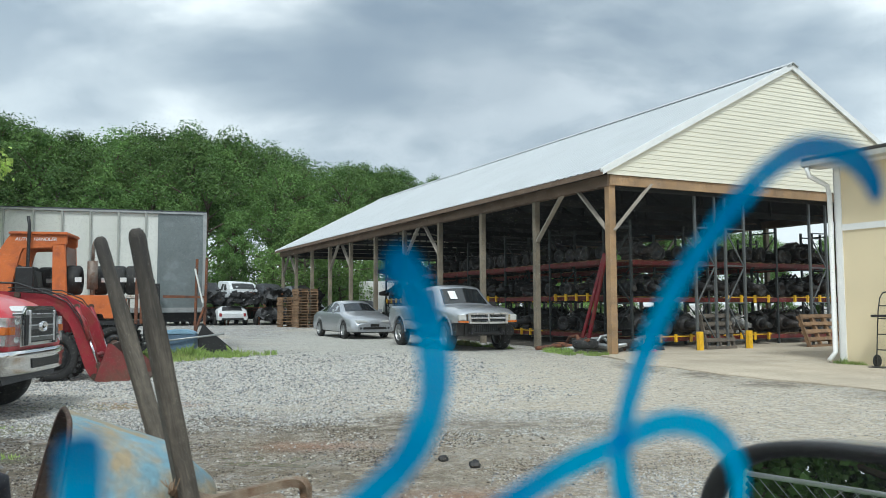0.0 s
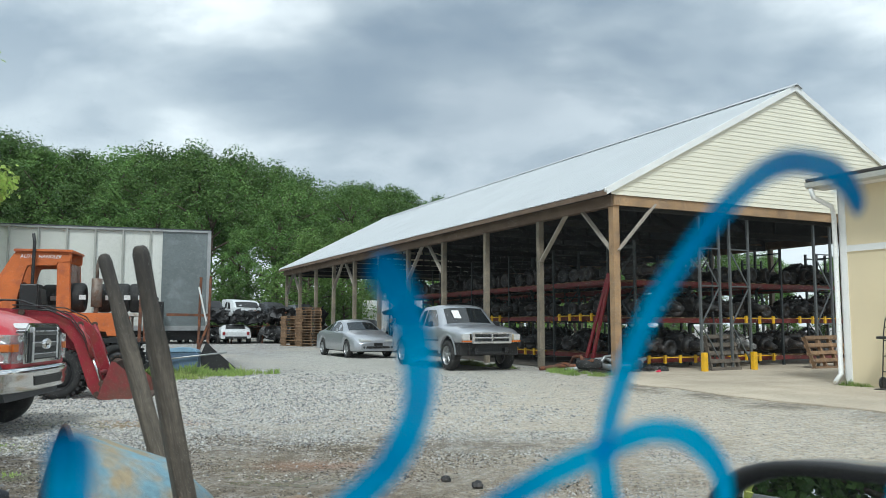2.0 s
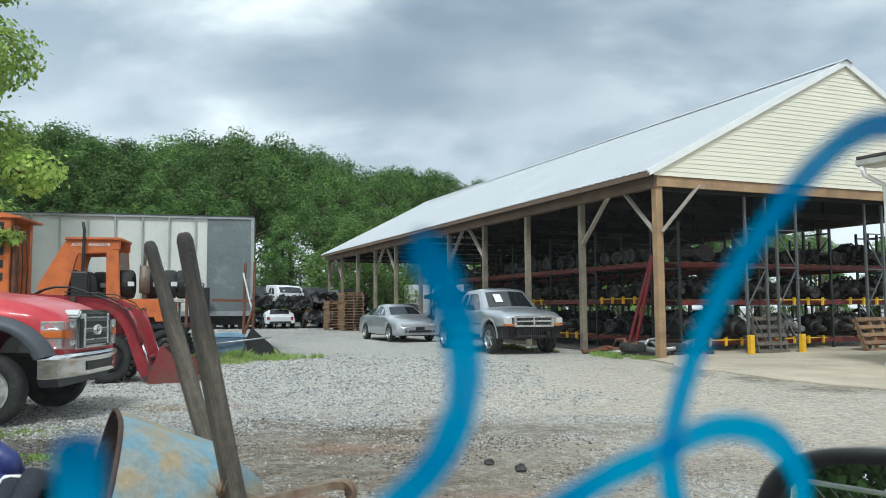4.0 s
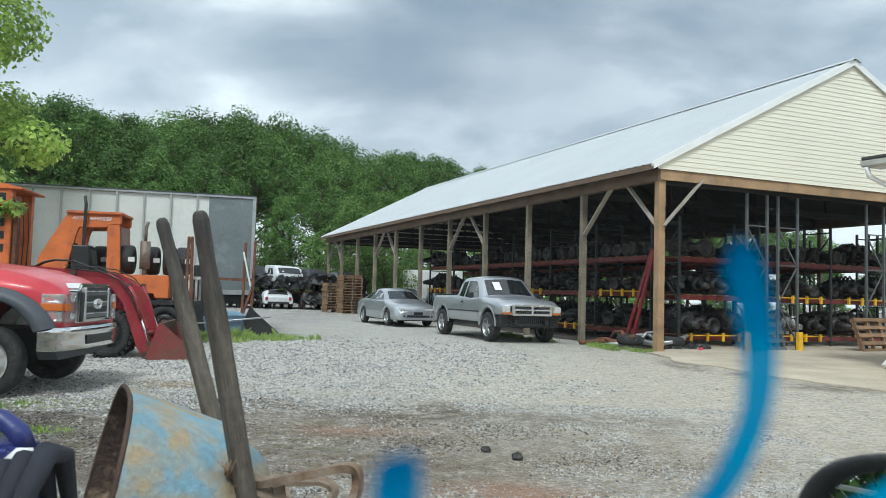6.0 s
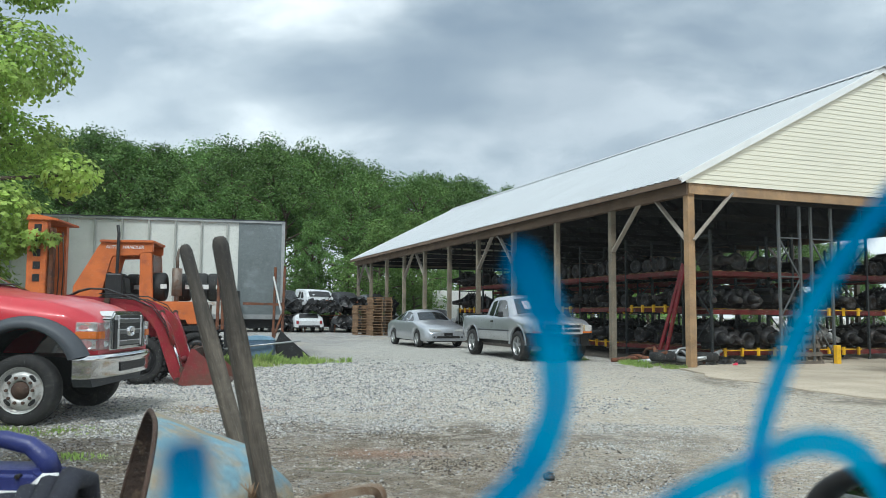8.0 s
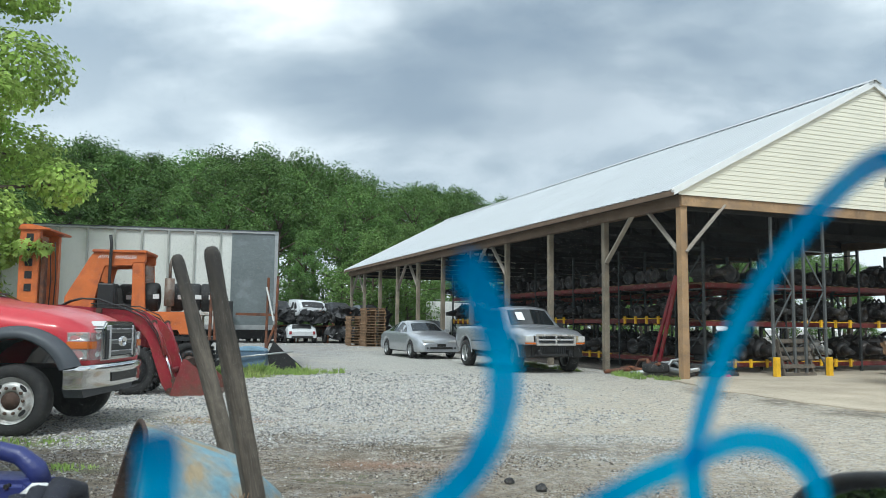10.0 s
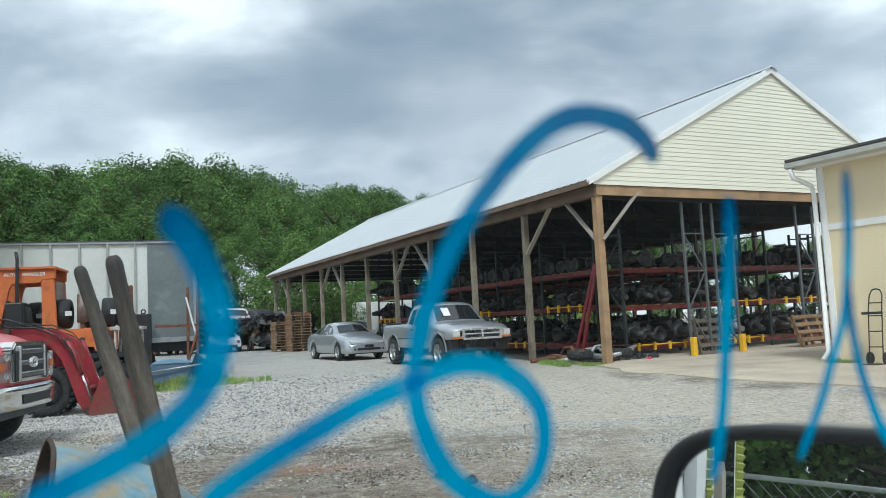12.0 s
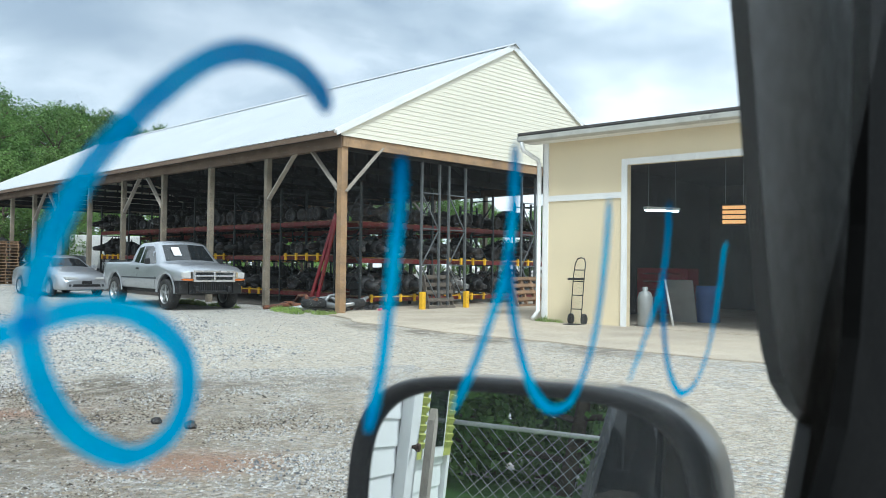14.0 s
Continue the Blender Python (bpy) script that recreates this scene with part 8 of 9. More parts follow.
    # grass caught on the handle
    bm = bmesh.new()
    for k in range(5):
        b0 = back @ Vector((-0.43, 1.99, 0.93 - k * 0.004))
        pipe(bm, [b0, b0 + Vector((0.006 * (k - 2), -0.006, 0.012)), b0 + Vector((0.011 * (k - 2), -0.006, 0.022 + 0.005 * k))], 0.001, 4)
    part("dry_straw", bm, M_PALLET, wb)
    wb.matrix_basis = Matrix.Translation((0.01, -0.04, 0)) @ wb.matrix_basis


build_wheelbarrow()


# ---- crate with the power pack and the bag ----
def build_pile():
    g = gz(1.5)
    crate = thing("wooden_crate", pose(-0.88, 1.5, g), "rough wooden crate under the bag and power pack", "crate")
    top = 0.74
    sl = box_mesh("slat", (-0.36, -0.012, -0.05), (0.36, 0.012, 0.05), M_PALLET)
    en = box_mesh("slat", (-0.012, -0.29, -0.05), (0.012, 0.29, 0.05), M_PALLET)
    tp = box_mesh("top_board", (-0.37, -0.048, -0.01), (0.37, 0.048, 0.01), M_PALLET)
    co = box_mesh("corner_post", (-0.025, -0.025, 0), (0.025, 0.025, 0.71), M_PALLET)
    for i in range(6):
        for y in (-0.30, 0.30):
            share("slat", sl, crate, pose(0, y, 0.08 + i * 0.12))
        for x in (-0.36, 0.36):
            share("slat", en, crate, pose(x, 0, 0.08 + i * 0.12))
        share("top_board", tp, crate, pose(0, -0.26 + i * 0.104, top - 0.01))
    for x in (-0.32, 0.32):
        for y in (-0.26, 0.26):
            share("corner_post", co, crate, pose(x, y, 0))
    z0 = g + top
    # power pack
    pk = thing("power_pack", pose(-0.865, 1.66, z0, 0, 0, 4), "indigo plastic jump starter with carry handle and black clamps", "jump starter")
    bm = bmesh.new()
    body = [(-0.135, 0.0), (0.135, 0.0), (0.135, 0.262), (0.12, 0.285), (-0.11, 0.285), (-0.13, 0.275)]
    prism(bm, body, -0.06, 0.06)
    bmesh.ops.bevel(bm, geom=bm.edges[:], offset=0.012, segments=3, affect="EDGES")
    part("case", bm, M_PACK, pk)
    bm = bmesh.new()
    arch = [(-0.118, 0.27), (-0.105, 0.30), (-0.085, 0.328), (-0.04, 0.338), (0.02, 0.338), (0.075, 0.326), (0.11, 0.30), (0.118, 0.27)]
    pipe(bm, [(x, 0, z) for x, z in arch], 0.02, 10, [0.026, 0.022, 0.019, 0.018, 0.018, 0.019, 0.022, 0.026])
    part("handle", bm, M_PACK, pk)
    bm = bmesh.new()
    box(bm, (-0.05, -0.066, 0.11), (0.125, -0.060, 0.248), bevel=0.002)
    face = part("front_label", bm, M_WHITE, pk, "black and white label panel")
    for nm, lo, hi, m in (("label_band", (-0.046, 0.204), (0.121, 0.244), M_BLACK), ("label_red", (-0.044, 0.214), (-0.026, 0.234), M_LOADRED), ("label_band", (-0.046, 0.152), (0.11, 0.194), M_WHITE),
                          ("label_text", (-0.020, 0.220), (0.090, 0.228), M_WHITE), ("label_text", (-0.03, 0.164), (0.0, 0.180), M_BLACK), ("label_text", (0.012, 0.164), (0.07, 0.182), M_BLACK)):
        bm = bmesh.new()
        d = {"label_band": 0.068, "label_red": 0.0695, "label_text": 0.0700}[nm]
        box(bm, (lo[0], -d, lo[1]), (hi[0], -0.061, hi[1]))
        part(nm, bm, m, face)
    for x, z in ((-0.115, 0.245), (0.0, 0.248), (0.118, 0.24), (0.085, 0.295)):
        bm = bmesh.new()
        tube(bm, (x, -0.064, z - 0.02), (x, -0.05, z - 0.02), 0.005, 8)
        part("screw", bm, M_BLACK, pk)
    bm = bmesh.new()
    pipe(bm, [(-0.15, 0.0, 0.14), (-0.19, -0.005, 0.185)] + [(-0.15 + 0.078 * math.cos(t), 0.0, 0.30 + 0.10 * math.sin(t)) for t in (radians(215 - 14 * k) for k in range(15))], 0.0085, 8)
    part("cable", bm, M_GREYCLAD, pk, "grey looped cable")
    for a, b, c2 in (((-0.20, -0.03, 0.13), (-0.13, -0.01, 0.30), (-0.118, -0.01, 0.345)), ((-0.10, 0.02, 0.26), (-0.07, 0.02, 0.35), (-0.052, 0.02, 0.375))):
        bm = bmesh.new()
        for off in (-0.013, 0.013):
            beam(bm, (a[0] + off, a[1], a[2]), (b[0] + off * 0.4, b[1], b[2]), 0.018, 0.02, (0, 1, 0))
            beam(bm, (b[0] + off * 0.4, b[1], b[2]), (c2[0] + off, c2[1], c2[2]), 0.014, 0.018, (0, 1, 0))
        part("clamp", bm, M_BLACK, pk, "black spring clamp")
    # bag
    bag = thing("duffel_bag", pose(-0.80, 1.44, z0, 0, 0, 14), "dark navy nylon bag slumped open with rolled ends", "bag")
    bm = bmesh.new()
    bmesh.ops.create_grid(bm, x_segments=36, y_segments=20, size=1)
    for v in bm.verts:
        u, w = v.co.x, v.co.y
        edge = max(0.0, 1 - abs(u) ** 4) * max(0.0, 1 - abs(w) ** 4)
        h = 0.20 * edge ** 0.6 * (1 + 0.42 * max(0.0, u) ** 1.5)
        fold = 0.018 * noise.noise(Vector((u * 3.5, w * 5, 1))) + 0.010 * math.sin(9 * u + 5 * w + 2 * noise.noise(Vector((u * 2, w * 2, 7)))) * edge
        v.co = Vector((u * 0.235, w * 0.13, max(0.0, h + fold * edge)))
    g2 = bmesh.ops.extrude_face_region(bm, geom=bm.faces[:])
    for v in g2["geom"]:
        if isinstance(v, bmesh.types.BMVert):
            v.co.z = 0.0
    for f in bm.faces:
        f.smooth = True
    part("fabric", bm, M_CLOTH, bag)
    for k in range(4):
        bm = bmesh.new()
        x = 0.10 + 0.035 * k
        pts = [(x - 0.02, -0.125, 0.10 + 0.02 * k), (x, -0.08, 0.20 + 0.018 * k), (x + 0.01, -0.02, 0.262 + 0.014 * k), (x + 0.02, 0.05, 0.25 + 0.012 * k), (x + 0.03, 0.10, 0.15)]
        pipe(bm, pts, 0.02, 10, [0.012, 0.019, 0.022, 0.02, 0.012])
        part("fabric_fold", bm, M_CLOTH, bag)
    bm = bmesh.new()
    pipe(bm, [(-0.19, -0.09, 0.13), (-0.15, -0.07, 0.175), (-0.09, -0.05, 0.203), (-0.03, -0.06, 0.212)], 0.004, 6)
    z1 = part("zip", bm, M_BLACK, bag)
    bm = bmesh.new()
    box(bm, (-0.006, -0.003, -0.02), (0.006, 0.003, 0.02), bevel=0.002)
    part("zip_pull", bm, M_CHROME, z1, "steel zip pull", at=pose(-0.185, -0.105, 0.115, 20, 0, 10))
    bm = bmesh.new()
    pipe(bm, [(0.165, -0.115, 0.265), (0.175, -0.125, 0.225), (0.190, -0.132, 0.18)], 0.0035, 6)
    part("reflective_strip", bm, M_WHITE, bag)
    # rolled white glove on the bag
    gl = thing("work_glove", pose(-0.735, 1.53, z0 + 0.235, 0, -24, 20), "off-white work glove rolled up on the bag", "glove")
    cream = mat("cream_canvas", (0.62, 0.57, 0.47), 0.9, 0, 0.15, 12, 120, 0.3)
    bm = bmesh.new()
    pipe(bm, [(-0.07, 0, 0), (-0.03, 0.004, 0.004), (0.02, 0.0, 0.006), (0.055, -0.004, 0.01)], 0.018, 10, [0.014, 0.019, 0.016, 0.013])
    part("palm", bm, cream, gl)
    bm = bmesh.new()
    pipe(bm, [(0.05, -0.004, 0.01), (0.075, -0.008, 0.02), (0.095, -0.004, 0.014)], 0.014, 8, [0.016, 0.015, 0.009])
    part("cuff", bm, M_WHITE, gl)
    bm = bmesh.new()
    box(bm, (-0.075, -0.012, -0.012), (0.075, 0.012, 0.012), bevel=0.004)
    tagged(part("red_handle_tool", bm, mat("red_plastic", (0.55, 0.03, 0.03), 0.4, 0, 0.08), at=pose(-0.80, 1.575, z0 + 0.21, 0, -8, 12)), "red plastic tool handle lying on the bag", "tool")


build_pile()

# ---- the vehicle the camera sits in: side glass, writing, mirror, trim ----
VEH = Matrix.Translation((0.2747, 0.0738, -0.027)) @ turn(25.16)  # local x forward, local y out through the side glass


def hazed_glass():
    """Clear glass whose pale film imitates glare haze by scattering daylight, thicker towards the nose."""
    m = glass_mat("hazed_side_glass", (0.0, 0.0, 0.0), 0.985, 0.0)
    n, l = m.node_tree.nodes, m.node_tree.links
    src = n["Material Output"].inputs[0].links[0].from_socket
    tl, mx = n.new("ShaderNodeBsdfTranslucent"), n.new("ShaderNodeMixShader")
    tl.inputs[0].default_value = (0.75, 0.77, 0.76, 1)
    nz, rg = n.new("ShaderNodeTexNoise"), n.new("ShaderNodeMapRange")
    nz.inputs["Scale"].default_value, nz.inputs["Detail"].default_value = 14.0, 4.0
    rg.inputs["To Min"].default_value, rg.inputs["To Max"].default_value = 0.003, 0.012
    tc = n.new("ShaderNodeTexCoord")
    # the added film grows denser forwards, where the glare haze is stronger
    sp, fr, ad = n.new("ShaderNodeSeparateXYZ"), n.new("ShaderNodeMapRange"), n.new("ShaderNodeMath")
    for k, q in (("From Min", 0.10), ("From Max", 0.34), ("To Min", 0.0), ("To Max", 0.024)):
        fr.inputs[k].default_value = q
    l.new(tc.outputs["Object"], nz.inputs["Vector"]), l.new(nz.outputs["Fac"], rg.inputs["Value"])
    l.new(tc.outputs["Object"], sp.inputs[0]), l.new(sp.outputs[0], fr.inputs["Value"])
    l.new(rg.outputs[0], ad.inputs[0]), l.new(fr.outputs[0], ad.inputs[1]), l.new(ad.outputs[0], mx.inputs[0])
    l.new(src, mx.inputs[1]), l.new(tl.outputs[0], mx.inputs[2]), l.new(mx.outputs[0], n["Material Output"].inputs[0])
    return m


def build_vehicle_side():
    door = thing("parked_vehicle", VEH, "dark parked vehicle with blue writing on its side window", "vehicle")

    def glass_y(x, z):
        """The side glass leans in towards the roof and swings out a little towards the nose."""
        return 0.1405 - 0.288 * (z - 1.365) + 0.055 * x
    bm = bmesh.new()
    corners = [(-0.50, 1.08), (0.56, 1.08), (0.40, 1.62), (-0.50, 1.62)]
    inner, outer = ([bm.verts.new((x, glass_y(x, z) + d, z)) for x, z in corners] for d in (0.0, 0.004))
    bm.faces.new(inner), bm.faces.new(outer[::-1])
    for i in range(4):
        bm.faces.new((inner[i], outer[i], outer[(i + 1) % 4], inner[(i + 1) % 4]))
    pane = part("window_pane", bm, hazed_glass(), door, "clear side window glass")
    pane.visible_shadow = False
    # writing in blue window paint on the inside of the leaning glass
    def stroke(pts, w):
        bm = bmesh.new()
        dense, thick = bm.verts.layers.float.new("dense"), bm.verts.layers.float.new("thick")
        P = [Vector((x, 0, z)) for x, z in pts]
        # a smooth run through the points
        Q = []
        for i in range(len(P) - 1):
            a, b, c, d = P[max(i - 1, 0)], P[i], P[i + 1], P[min(i + 2, len(P) - 1)]
            for k in range(6):
                t = k / 6
                Q.append(0.5 * ((2 * b) + (c - a) * t + (2 * a - 5 * b + 4 * c - d) * t * t + (3 * b - a - 3 * c + d) * t ** 3))
        Q.append(P[-1])
        prev = None
        for i, p in enumerate(Q):
            d = (Q[min(i + 1, len(Q) - 1)] - Q[max(i - 1, 0)]).normalized()
            s = Vector((d.z, 0, -d.x))
            e = max(0.45, math.sqrt(1 - (1 - min(1.0, min(i, len(Q) - 1 - i) / 5)) ** 2))
            ww = w * e * (1 + 0.08 * noise.noise(Vector((i * 0.15, w * 900, 0))))
            ring = []
            for a in (-1.15, -0.85, 0, 0.85, 1.15):
                q = p + s * ww * a
                ring.append(bm.verts.new((q.x, glass_y(q.x, q.z) - 0.0012, q.z)))
            fade = min(1.0, 0.3 + min(i, len(Q) - 1 - i) / 2)
            for v, f in zip(ring, (0.0, 1.0, 1.0, 1.0, 0.0)):
                v[dense], v[thick] = f * fade, max(0.0, 1 - i / max(12, 0.3 * len(Q))) ** 0.8 * 0.9
            if prev:
                for k in range(4):
                    bm.faces.new((prev[k], prev[k + 1], ring[k + 1], ring[k])).smooth = True
            prev = ring
        part("painted_stroke", bm, M_PAINT, pane, "blue paint stroke on the glass", recalc=False)
    stroke([(-0.0405, 1.3613), (-0.04, 1.3581), (-0.0399, 1.3538), (-0.0401, 1.3495), (-0.0408, 1.346)], 0.0027)
    stroke([(-0.0012, 1.3837), (0.0018, 1.3824), (0.0053, 1.3772), (0.0081, 1.3709), (0.0093, 1.3644), (0.0083, 1.3587), (0.0055, 1.353), (-0.0007, 1.3473), (-0.0077, 1.3433), (-0.0152, 1.3401), (-0.0216, 1.3378)], 0.0027)
    stroke([(0.1056, 1.3976), (0.101, 1.4022), (0.0938, 1.4055), (0.0834, 1.4061), (0.0753, 1.4032), (0.0673, 1.3965), (0.0602, 1.3881), (0.0545, 1.3794), (0.0506, 1.3696), (0.0484, 1.3599), (0.0482, 1.3521), (0.05, 1.345), (0.0538, 1.3373), (0.0593, 1.3305), (0.0678, 1.3248), (0.0738, 1.3242), (0.0793, 1.3278), (0.0817, 1.3348), (0.0801, 1.3433), (0.0749, 1.3495), (0.0678, 1.3538), (0.06, 1.3553), (0.054, 1.3546), (0.0475, 1.3523), (0.0374, 1.3491), (0.0285, 1.3451), (0.02, 1.341), (0.012, 1.3366), (0.0066, 1.3334)], 0.0024)
    stroke([(0.1293, 1.3915), (0.1318, 1.3812), (0.1336, 1.3675), (0.1355, 1.3532), (0.1372, 1.3383), (0.1372, 1.3277), (0.1371, 1.3188)], 0.0021)
    stroke([(0.1712, 1.3996), (0.1753, 1.3876), (0.1784, 1.375), (0.1802, 1.3602), (0.1777, 1.3467), (0.1754, 1.335), (0.1702, 1.3204)], 0.0020)
    stroke([(0.1793, 1.3701), (0.1832, 1.3601), (0.1885, 1.3497), (0.1973, 1.3367), (0.209, 1.3234), (0.2225, 1.3152), (0.2342, 1.317), (0.2387, 1.3315), (0.2373, 1.3499), (0.2312, 1.3734), (0.2261, 1.3878)], 0.0018)
    stroke([(0.2664, 1.3901), (0.2738, 1.3747), (0.2779, 1.3574), (0.2764, 1.3397), (0.2723, 1.3197)], 0.0016)
    stroke([(0.276, 1.3662), (0.286, 1.346), (0.3001, 1.3264), (0.3138, 1.3141), (0.3247, 1.3098), (0.3344, 1.3145), (0.3372, 1.3312), (0.3317, 1.3543), (0.3258, 1.3716), (0.326, 1.3764)], 0.0016)
    # front pillar: dark trim along the glass, a black cover closer to the eye
    bm = bmesh.new()
    edge = [(0.408, 1.60), (0.420, 1.531), (0.436, 1.469), (0.446, 1.422), (0.456, 1.384), (0.465, 1.345), (0.476, 1.317), (0.492, 1.295), (0.516, 1.278), (0.546, 1.264), (0.535, 1.247), (0.519, 1.220), (0.493, 1.185), (0.44, 1.10)]
    outline = edge + [(0.85, 1.10), (0.85, 1.60)]
    front = [bm.verts.new((x, 0.150 + 0.1 * x, z)) for x, z in outline]
    rear = [bm.verts.new((x + 0.004, 0.162 + 0.1 * x, z)) for x, z in outline]
    bm.faces.new(front), bm.faces.new(rear[::-1])
    for i in range(len(outline)):
        bm.faces.new((front[i], rear[i], rear[(i + 1) % len(outline)], front[(i + 1) % len(outline)]))
    part("pillar_trim", bm, mat("brown_black_trim", (0.016, 0.014, 0.012), 0.5, 0, 0.25, 9, 60, spec=0.3), door, "dull brown-black pillar trim")
    bm = bmesh.new()
    edge = [(0.548, 1.60), (0.545, 1.561), (0.541, 1.484), (0.535, 1.394), (0.520, 1.324), (0.495, 1.273), (0.461, 1.240), (0.426, 1.213), (0.39, 1.12)]
    outline = edge + [(0.80, 1.12), (0.80, 1.60)]
    front = [bm.verts.new((x, 0.125 + 0.08 * x, z)) for x, z in outline]
    rear = [bm.verts.new((x + 0.003, 0.137 + 0.08 * x, z)) for x, z in outline]
    bm.faces.new(front), bm.faces.new(rear[::-1])
    for i in range(len(outline)):
        bm.faces.new((front[i], rear[i], rear[(i + 1) % len(outline)], front[(i + 1) % len(outline)]))
    part("pillar_cover", bm, mat("matt_black_trim", (0.008, 0.008, 0.008), 0.9, 0, 0.2, 20, 200, spec=0.05), door, "black pillar cover")
    # lower door, out of the way of the glass
    bm = bmesh.new()
    box(bm, (-0.55, 0.12, 0.42), (0.40, 0.22, 1.08), bevel=0.02)
    part("door_panel", bm, mat("grey_door_paint", (0.07, 0.075, 0.085), 0.3, 0.2, 0.08, coat=0.5), door)
    bm = bmesh.new()
    prism(bm, [(-0.62, 0.4), (-0.60, 1.6), (-0.52, 1.62), (-0.54, 0.4)], 0.12, 0.22)
    part("rear_pillar", bm, M_DKTRIM, door)
    # unseen roof, far side and floor of the cabin, added to keep daylight off the trim
    bm = bmesh.new()
    box(bm, (-3.4, -1.55, 1.63), (0.30, 0.16, 1.67), bevel=0.015)
    part("cab_roof", bm, M_DKTRIM, door)
    bm = bmesh.new()
    box(bm, (-3.4, -1.55, 0.42), (0.30, -1.47, 1.62), bevel=0.015)
    part("far_side", bm, M_DKTRIM, door)
    bm = bmesh.new()
    box(bm, (-3.4, -1.46, 0.40), (0.30, 0.11, 0.45))
    part("cab_floor", bm, M_DKTRIM, door)
    # rear body side behind the door
    paint = mat("grey_body_paint", (0.11, 0.12, 0.135), 0.25, 0.3, 0.06, coat=0.6)
    bm = bmesh.new()
    slab(bm, [(0.12, 0.42), (0.37, 0.44), (0.405, 0.70), (0.40, 0.98), (0.375, 1.07), (0.12, 1.07)], -3.6, -0.64)
    part("rear_side_panel", bm, paint, door)
    bm = bmesh.new()
    slab(bm, [(0.16, 1.07), (0.36, 1.07), (0.255, 1.60), (0.16, 1.60)], -3.4, -0.66)
    part("rear_side_glass", bm, glass_mat("dark_side_glass", (0.01, 0.012, 0.014), 0.02, 0.02), door)
    for x in (-0.78, -1.75, -3.35):
        bm = bmesh.new()
        slab(bm, [(0.30, 1.06), (0.372, 1.06), (0.267, 1.61), (0.20, 1.61)], x, x + 0.09)
        part("window_pillar", bm, paint, door)
    bm = bmesh.new()
    slab(bm, [(0.30, 1.055), (0.385, 1.055), (0.382, 1.085), (0.30, 1.085)], -3.4, -0.66)
    part("belt_moulding", bm, M_BLACK, door)
    # mirror
    mir = thing("door_mirror", VEH @ Matrix.Translation((0.50, 0.39, 1.214)), "", "")
    mir.parent, mir.matrix_basis = door, Matrix.Translation((0.50, 0.39, 1.214))
    mir.name = "door_mirror"
    aim = Vector((-0.998, 0.045, -0.03)).normalized()
    n = (aim - Vector((0.77, 0.60, -0.22)).normalized()).normalized()
    up = (Vector((0, 0, 1)) - n * n.z).normalized()
    rt = up.cross(n)

    def oval(x0, x1, y0, y1, p=0.42, k=56):
        cx, cy, hx, hy = (x0 + x1) / 2, (y0 + y1) / 2, (x1 - x0) / 2, (y1 - y0) / 2
        return [(cx + hx * math.copysign(abs(math.cos(a)) ** p, math.cos(a)), cy + hy * math.copysign(abs(math.sin(a)) ** p, math.sin(a))) for a in (2 * math.pi * i / k for i in range(k))]
    glass = oval(-0.170, 0.112, -0.17, 0.048, 0.52)
    outer = oval(-0.184, 0.128, -0.19, 0.060, 0.52)

    def sweep(name, rows, material, cap):
        bm = bmesh.new()
        prev = None
        for ring, d in rows:
            vs = [bm.verts.new(rt * x + up * (y + 0.05 * x * 0.3) + n * d) for x, y in ring]
            if prev:
                for i in range(len(vs)):
                    bm.faces.new((prev[i], prev[(i + 1) % len(vs)], vs[(i + 1) % len(vs)], vs[i])).smooth = True
            prev = vs
        if cap:
            bm.faces.new(prev)
        return part(name, bm, material, mir)
    mid = [(0.35 * a[0] + 0.65 * b[0], 0.35 * a[1] + 0.65 * b[1]) for a, b in zip(glass, outer)]
    sweep("bezel", [(glass, -0.004), (glass, 0.004), (mid, 0.012), (outer, 0.006), (outer, -0.012)], M_BLACK, False)
    sweep("housing", [(outer, -0.013), ([(x * 1.02 + 0.004, y * 1.02) for x, y in outer], -0.05), ([(x * 0.93, y * 0.93 - 0.004) for x, y in outer], -0.095), ([(x * 0.6, y * 0.6 - 0.02) for x, y in outer], -0.125)], mat("grey_mirror_shell", (0.20, 0.21, 0.22), 0.35, 0.2, 0.08, coat=0.4), True)
    mm = bpy.data.materials.new("mirror_glass")
    mm.use_nodes = True
    b = mm.node_tree.nodes["Principled BSDF"]
    b.inputs["Base Color"].default_value, b.inputs["Metallic"].default_value, b.inputs["Roughness"].default_value = (0.86, 0.88, 0.88, 1), 1.0, 0.0
    bm = bmesh.new()
    bm.faces.new([bm.verts.new(rt * x + up * (y + 0.015 * x) - n * 0.002) for x, y in glass])
    bm.normal_update()
    part("mirror_face", bm, mm, mir, "silvered mirror glass", recalc=False)
    bm = bmesh.new()
    box(bm, (-0.02, -0.22, -0.17), (0.06, -0.02, -0.10), bevel=0.02)
    part("mirror_arm", bm, M_BLACK, mir)


build_vehicle_side()


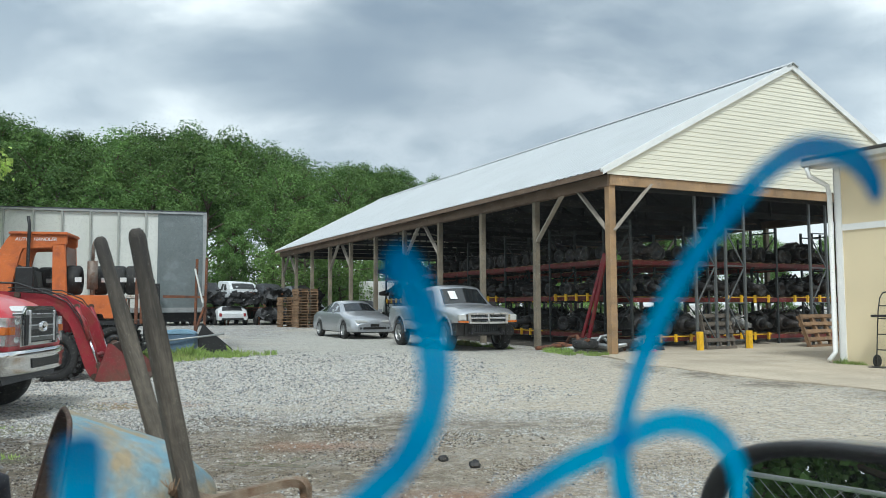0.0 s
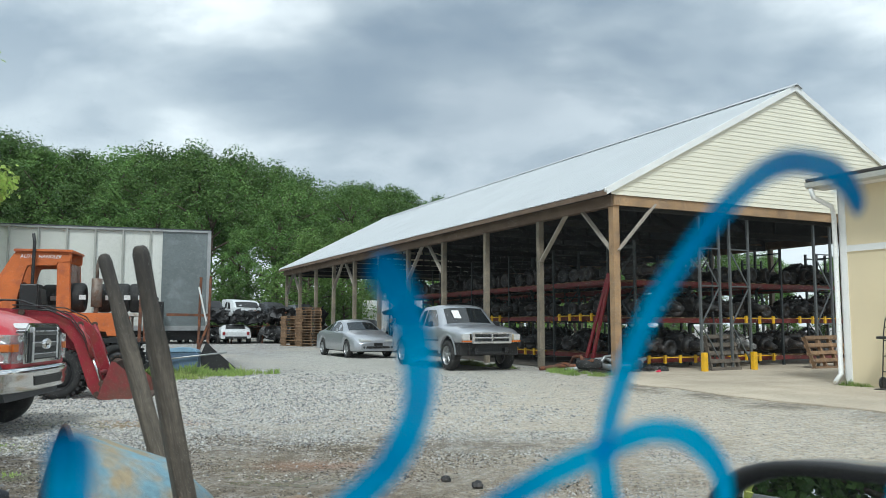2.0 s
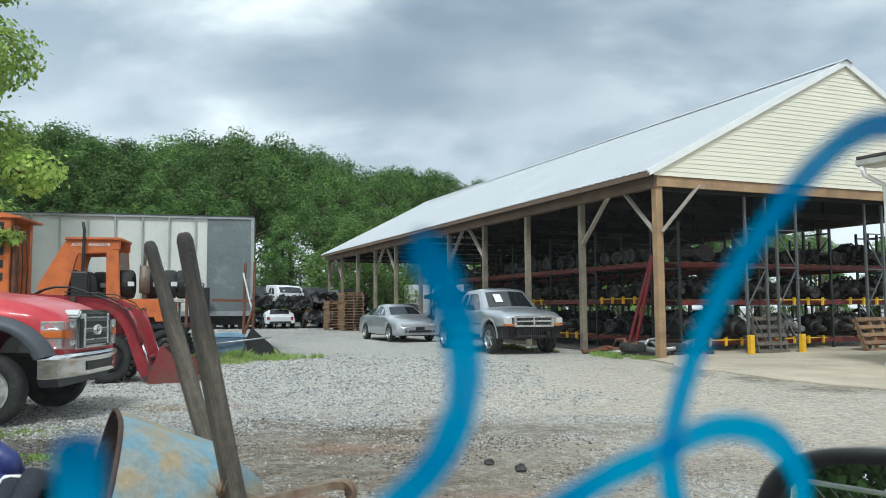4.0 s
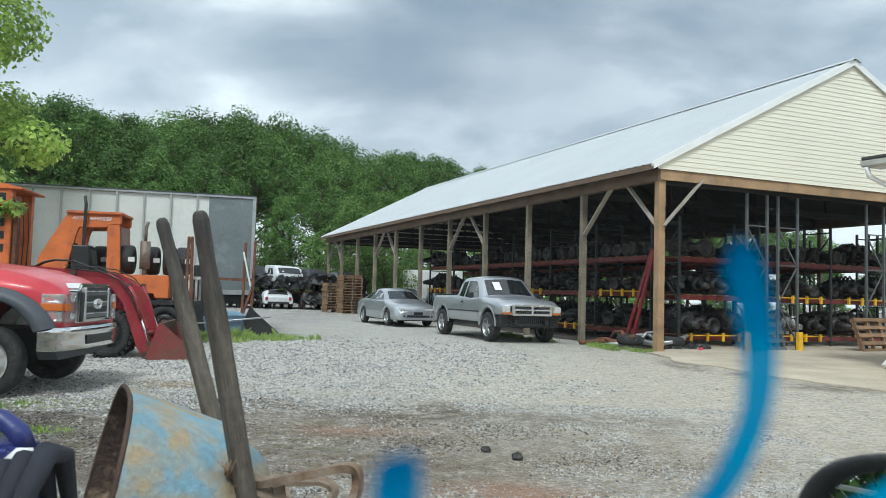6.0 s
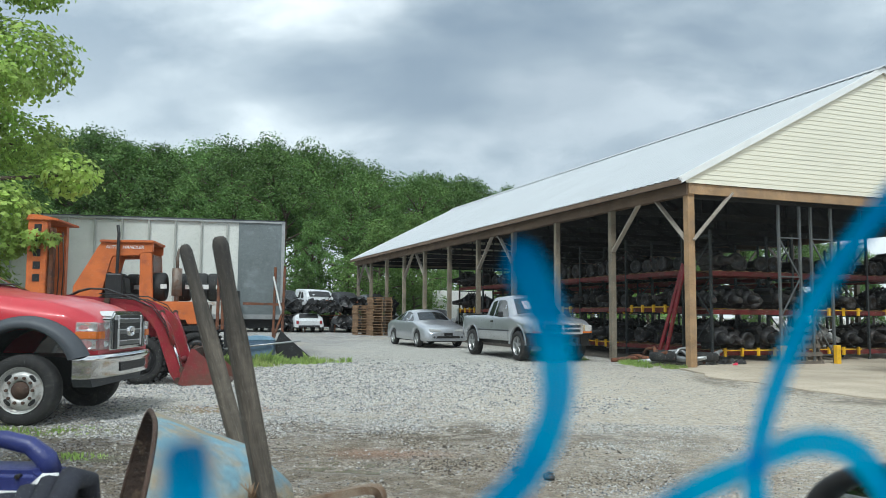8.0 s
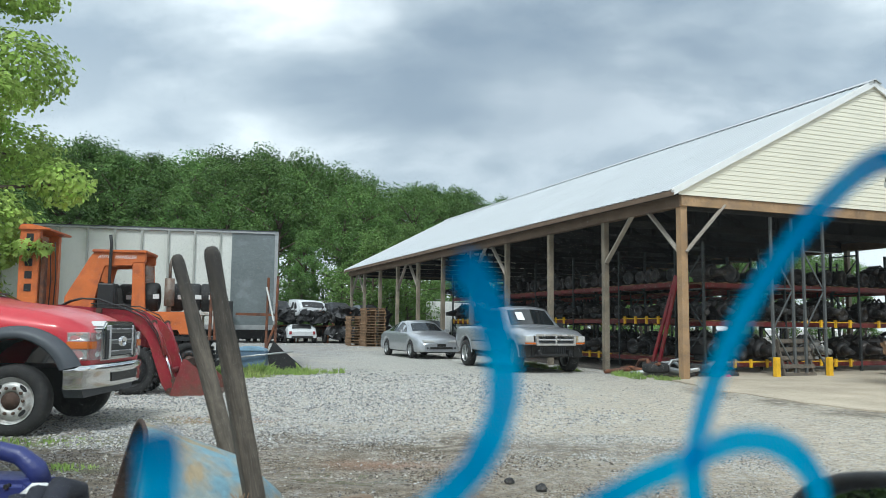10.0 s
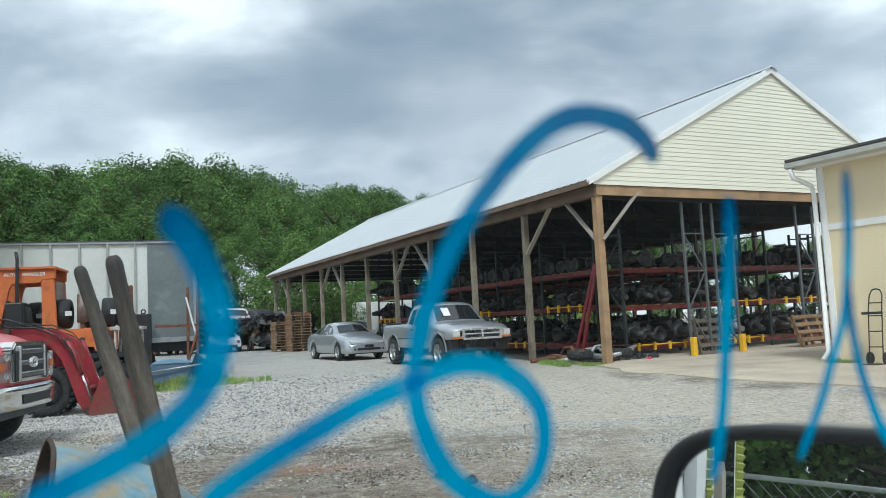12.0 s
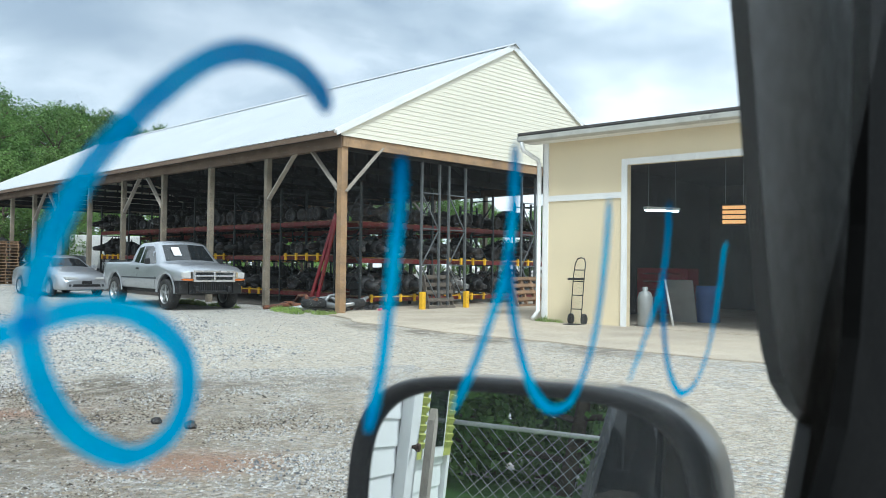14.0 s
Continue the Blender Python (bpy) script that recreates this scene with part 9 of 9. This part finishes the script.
# ---- what stands behind the vehicle and shows in the mirror ----
def build_house():
    HOUSE = VEH @ Matrix.Translation((-2.2, 1.62, 0))  # local -x along the wall, +y into the house
    h = thing("white_house", HOUSE, "white clapboard house with yellow-green shutters", "house")
    L, W, H = 3.5, 4.5, 3.4
    bm = bmesh.new()
    box(bm, (-L, 0.02, -0.1), (0, W, H))
    part("wall", bm, M_TRIMW, h)
    me = bpy.data.meshes.new("clapboard")
    bm = bmesh.new()
    v = [bm.verts.new(p) for p in ((-L, 0.0, 0), (0, 0.0, 0), (0, 0.015, 0.17), (-L, 0.015, 0.17), (-L, 0.02, 0), (0, 0.02, 0))]
    bm.faces.new(v[:4]), bm.faces.new((v[0], v[1], v[5], v[4]))
    bmesh.ops.recalc_face_normals(bm, faces=bm.faces[:])
    bm.to_mesh(me)
    bm.free()
    me.materials.append(M_TRIMW)
    for i in range(19):
        share("clapboard", me, h, pose(0, -0.018, 0.15 + i * 0.17))
    shut = mat("yellow_green_shutter", (0.42, 0.44, 0.10), 0.6, 0, 0.12, 4, 30)
    for x in (-2.75,):
        win = part("window_frame", (lambda b: (box(b, (x - 0.4, -0.06, 0.9), (x + 0.4, 0.0, 2.3)), b)[1])(bmesh.new()), M_TRIMW, h)
        for z0, z1 in ((0.98, 1.56), (1.64, 2.22)):
            part("pane", (lambda b: (box(b, (x - 0.33, -0.066, z0), (x + 0.33, -0.061, z1)), b)[1])(bmesh.new()), M_GLASS, win)
        for sx in (-0.55, 0.55):
            fr = part("shutter", (lambda b: (box(b, (x + sx - 0.2, -0.055, 0.9), (x + sx + 0.2, -0.02, 2.3)), b)[1])(bmesh.new()), shut, h, "yellow-green louvred shutter")
            lv = box_mesh("louvre", (-0.15, -0.02, -0.02), (0.15, 0.0, 0.02), shut)
            for i in range(20):
                share("louvre", lv, fr, pose(x + sx, -0.055, 1.0 + i * 0.063, 25))
    door = part("house_door", (lambda b: (box(b, (-2.04, -0.09, 0.0), (-1.78, -0.01, 2.1), bevel=0.01), b)[1])(bmesh.new()), M_WHITE, h, "plain white painted door edge")
    bm = bmesh.new()
    lathe(bm, [(0.0, -0.06), (0.025, -0.055), (0.03, -0.035), (0.015, -0.02), (0.012, 0.0)], 14, pose(-1.86, -0.09, 1.0))
    part("door_knob", bm, M_RUSTDARK, door)
    bm = bmesh.new()
    box(bm, (-0.12, -0.05, -0.1), (0.04, 0.0, H)), box(bm, (-L - 0.02, -0.05, -0.1), (-L + 0.1, 0.0, H))
    part("corner_board", bm, M_TRIMW, h)
    bm = bmesh.new()
    prism(bm, [(-L - 0.4, H), (-L - 0.4, H + 0.15), (-L / 2, H + 1.3), (0.4, H + 0.15), (0.4, H)], -0.4, W + 0.4)
    part("roof", bm, M_SHINGLE, h)
    # chain link fence across the yard
    f = thing("chain_link_fence", VEH @ Matrix.Translation((-6.2, 1.77, 0)), "galvanised chain link fence with a top rail", "fence")
    for y in (0.0, -3.4):
        bm = bmesh.new()
        tube(bm, (0, y, -0.2), (0, y, 1.2), 0.03, 10)
        part("fence_post", bm, M_GALV, f)
    bm = bmesh.new()
    tube(bm, (0, 0.3, 1.17), (0, -3.5, 1.17), 0.022, 10)
    part("top_rail", bm, M_GALV, f)
    bm = bmesh.new()
    k = 0.12
    for i in range(-16, 36):
        for s in (-1, 1):
            y0 = -i * k
            y1 = y0 + s * 1.1
            a, b2 = Vector((0.0, y0, 0.05)), Vector((0.0, y1, 1.15))
            if min(y0, y1) < -3.4 or max(y0, y1) > 0.3:
                continue
            beam(bm, a, b2, 0.005, 0.005, (1, 0, 0))
    part("wire_mesh", bm, M_GALV, f)
    # picket and gate post before the wall
    p = thing("gate_post", VEH @ Matrix.Translation((-4.3, 1.46, 0)), "grey wooden gate post with a pointed top", "post")
    bm = bmesh.new()
    prism(bm, [(-0.06, -0.1), (-0.06, 1.18), (0, 1.26), (0.06, 1.18), (0.06, -0.1)], -0.025, 0.025)
    part("post", bm, M_BRACE, p)
    bm = bmesh.new()
    v = [bm.verts.new(VEH @ Vector((x, y, gz(-6) + 0.06))) for x, y in ((-5.0, 3.0), (-5.0, -1.5), (-16, -4), (-16, 6))]
    bm.faces.new(v)
    tagged(part("lawn", bm, mat("lawn_green", (0.12, 0.26, 0.05), 0.9, 0, 0.3, 2, 40, 0.5)), "short green lawn behind the fence", "lawn", kind="structure")
    kind = tree_parts(31, 9.0, 4.2, 21000, 0.076, M_LEAF_A, low=0.04)
    for x, y in ((-14.5, 4.6), (-14, 0.8), (-14.5, -3.2), (-17, 7.5), (-17.5, 2.6), (-17.0, -1.2), (-17.5, -6)):
        t = thing("garden_tree", VEH @ Matrix.Translation((x, y, -0.2)) @ turn(x * 40), "dark green leafy tree beyond the fence", "tree", "trees beyond the fence")
        share("trunk", kind[0], t, Matrix())
        share("crown", kind[1], t, Matrix())


build_house()
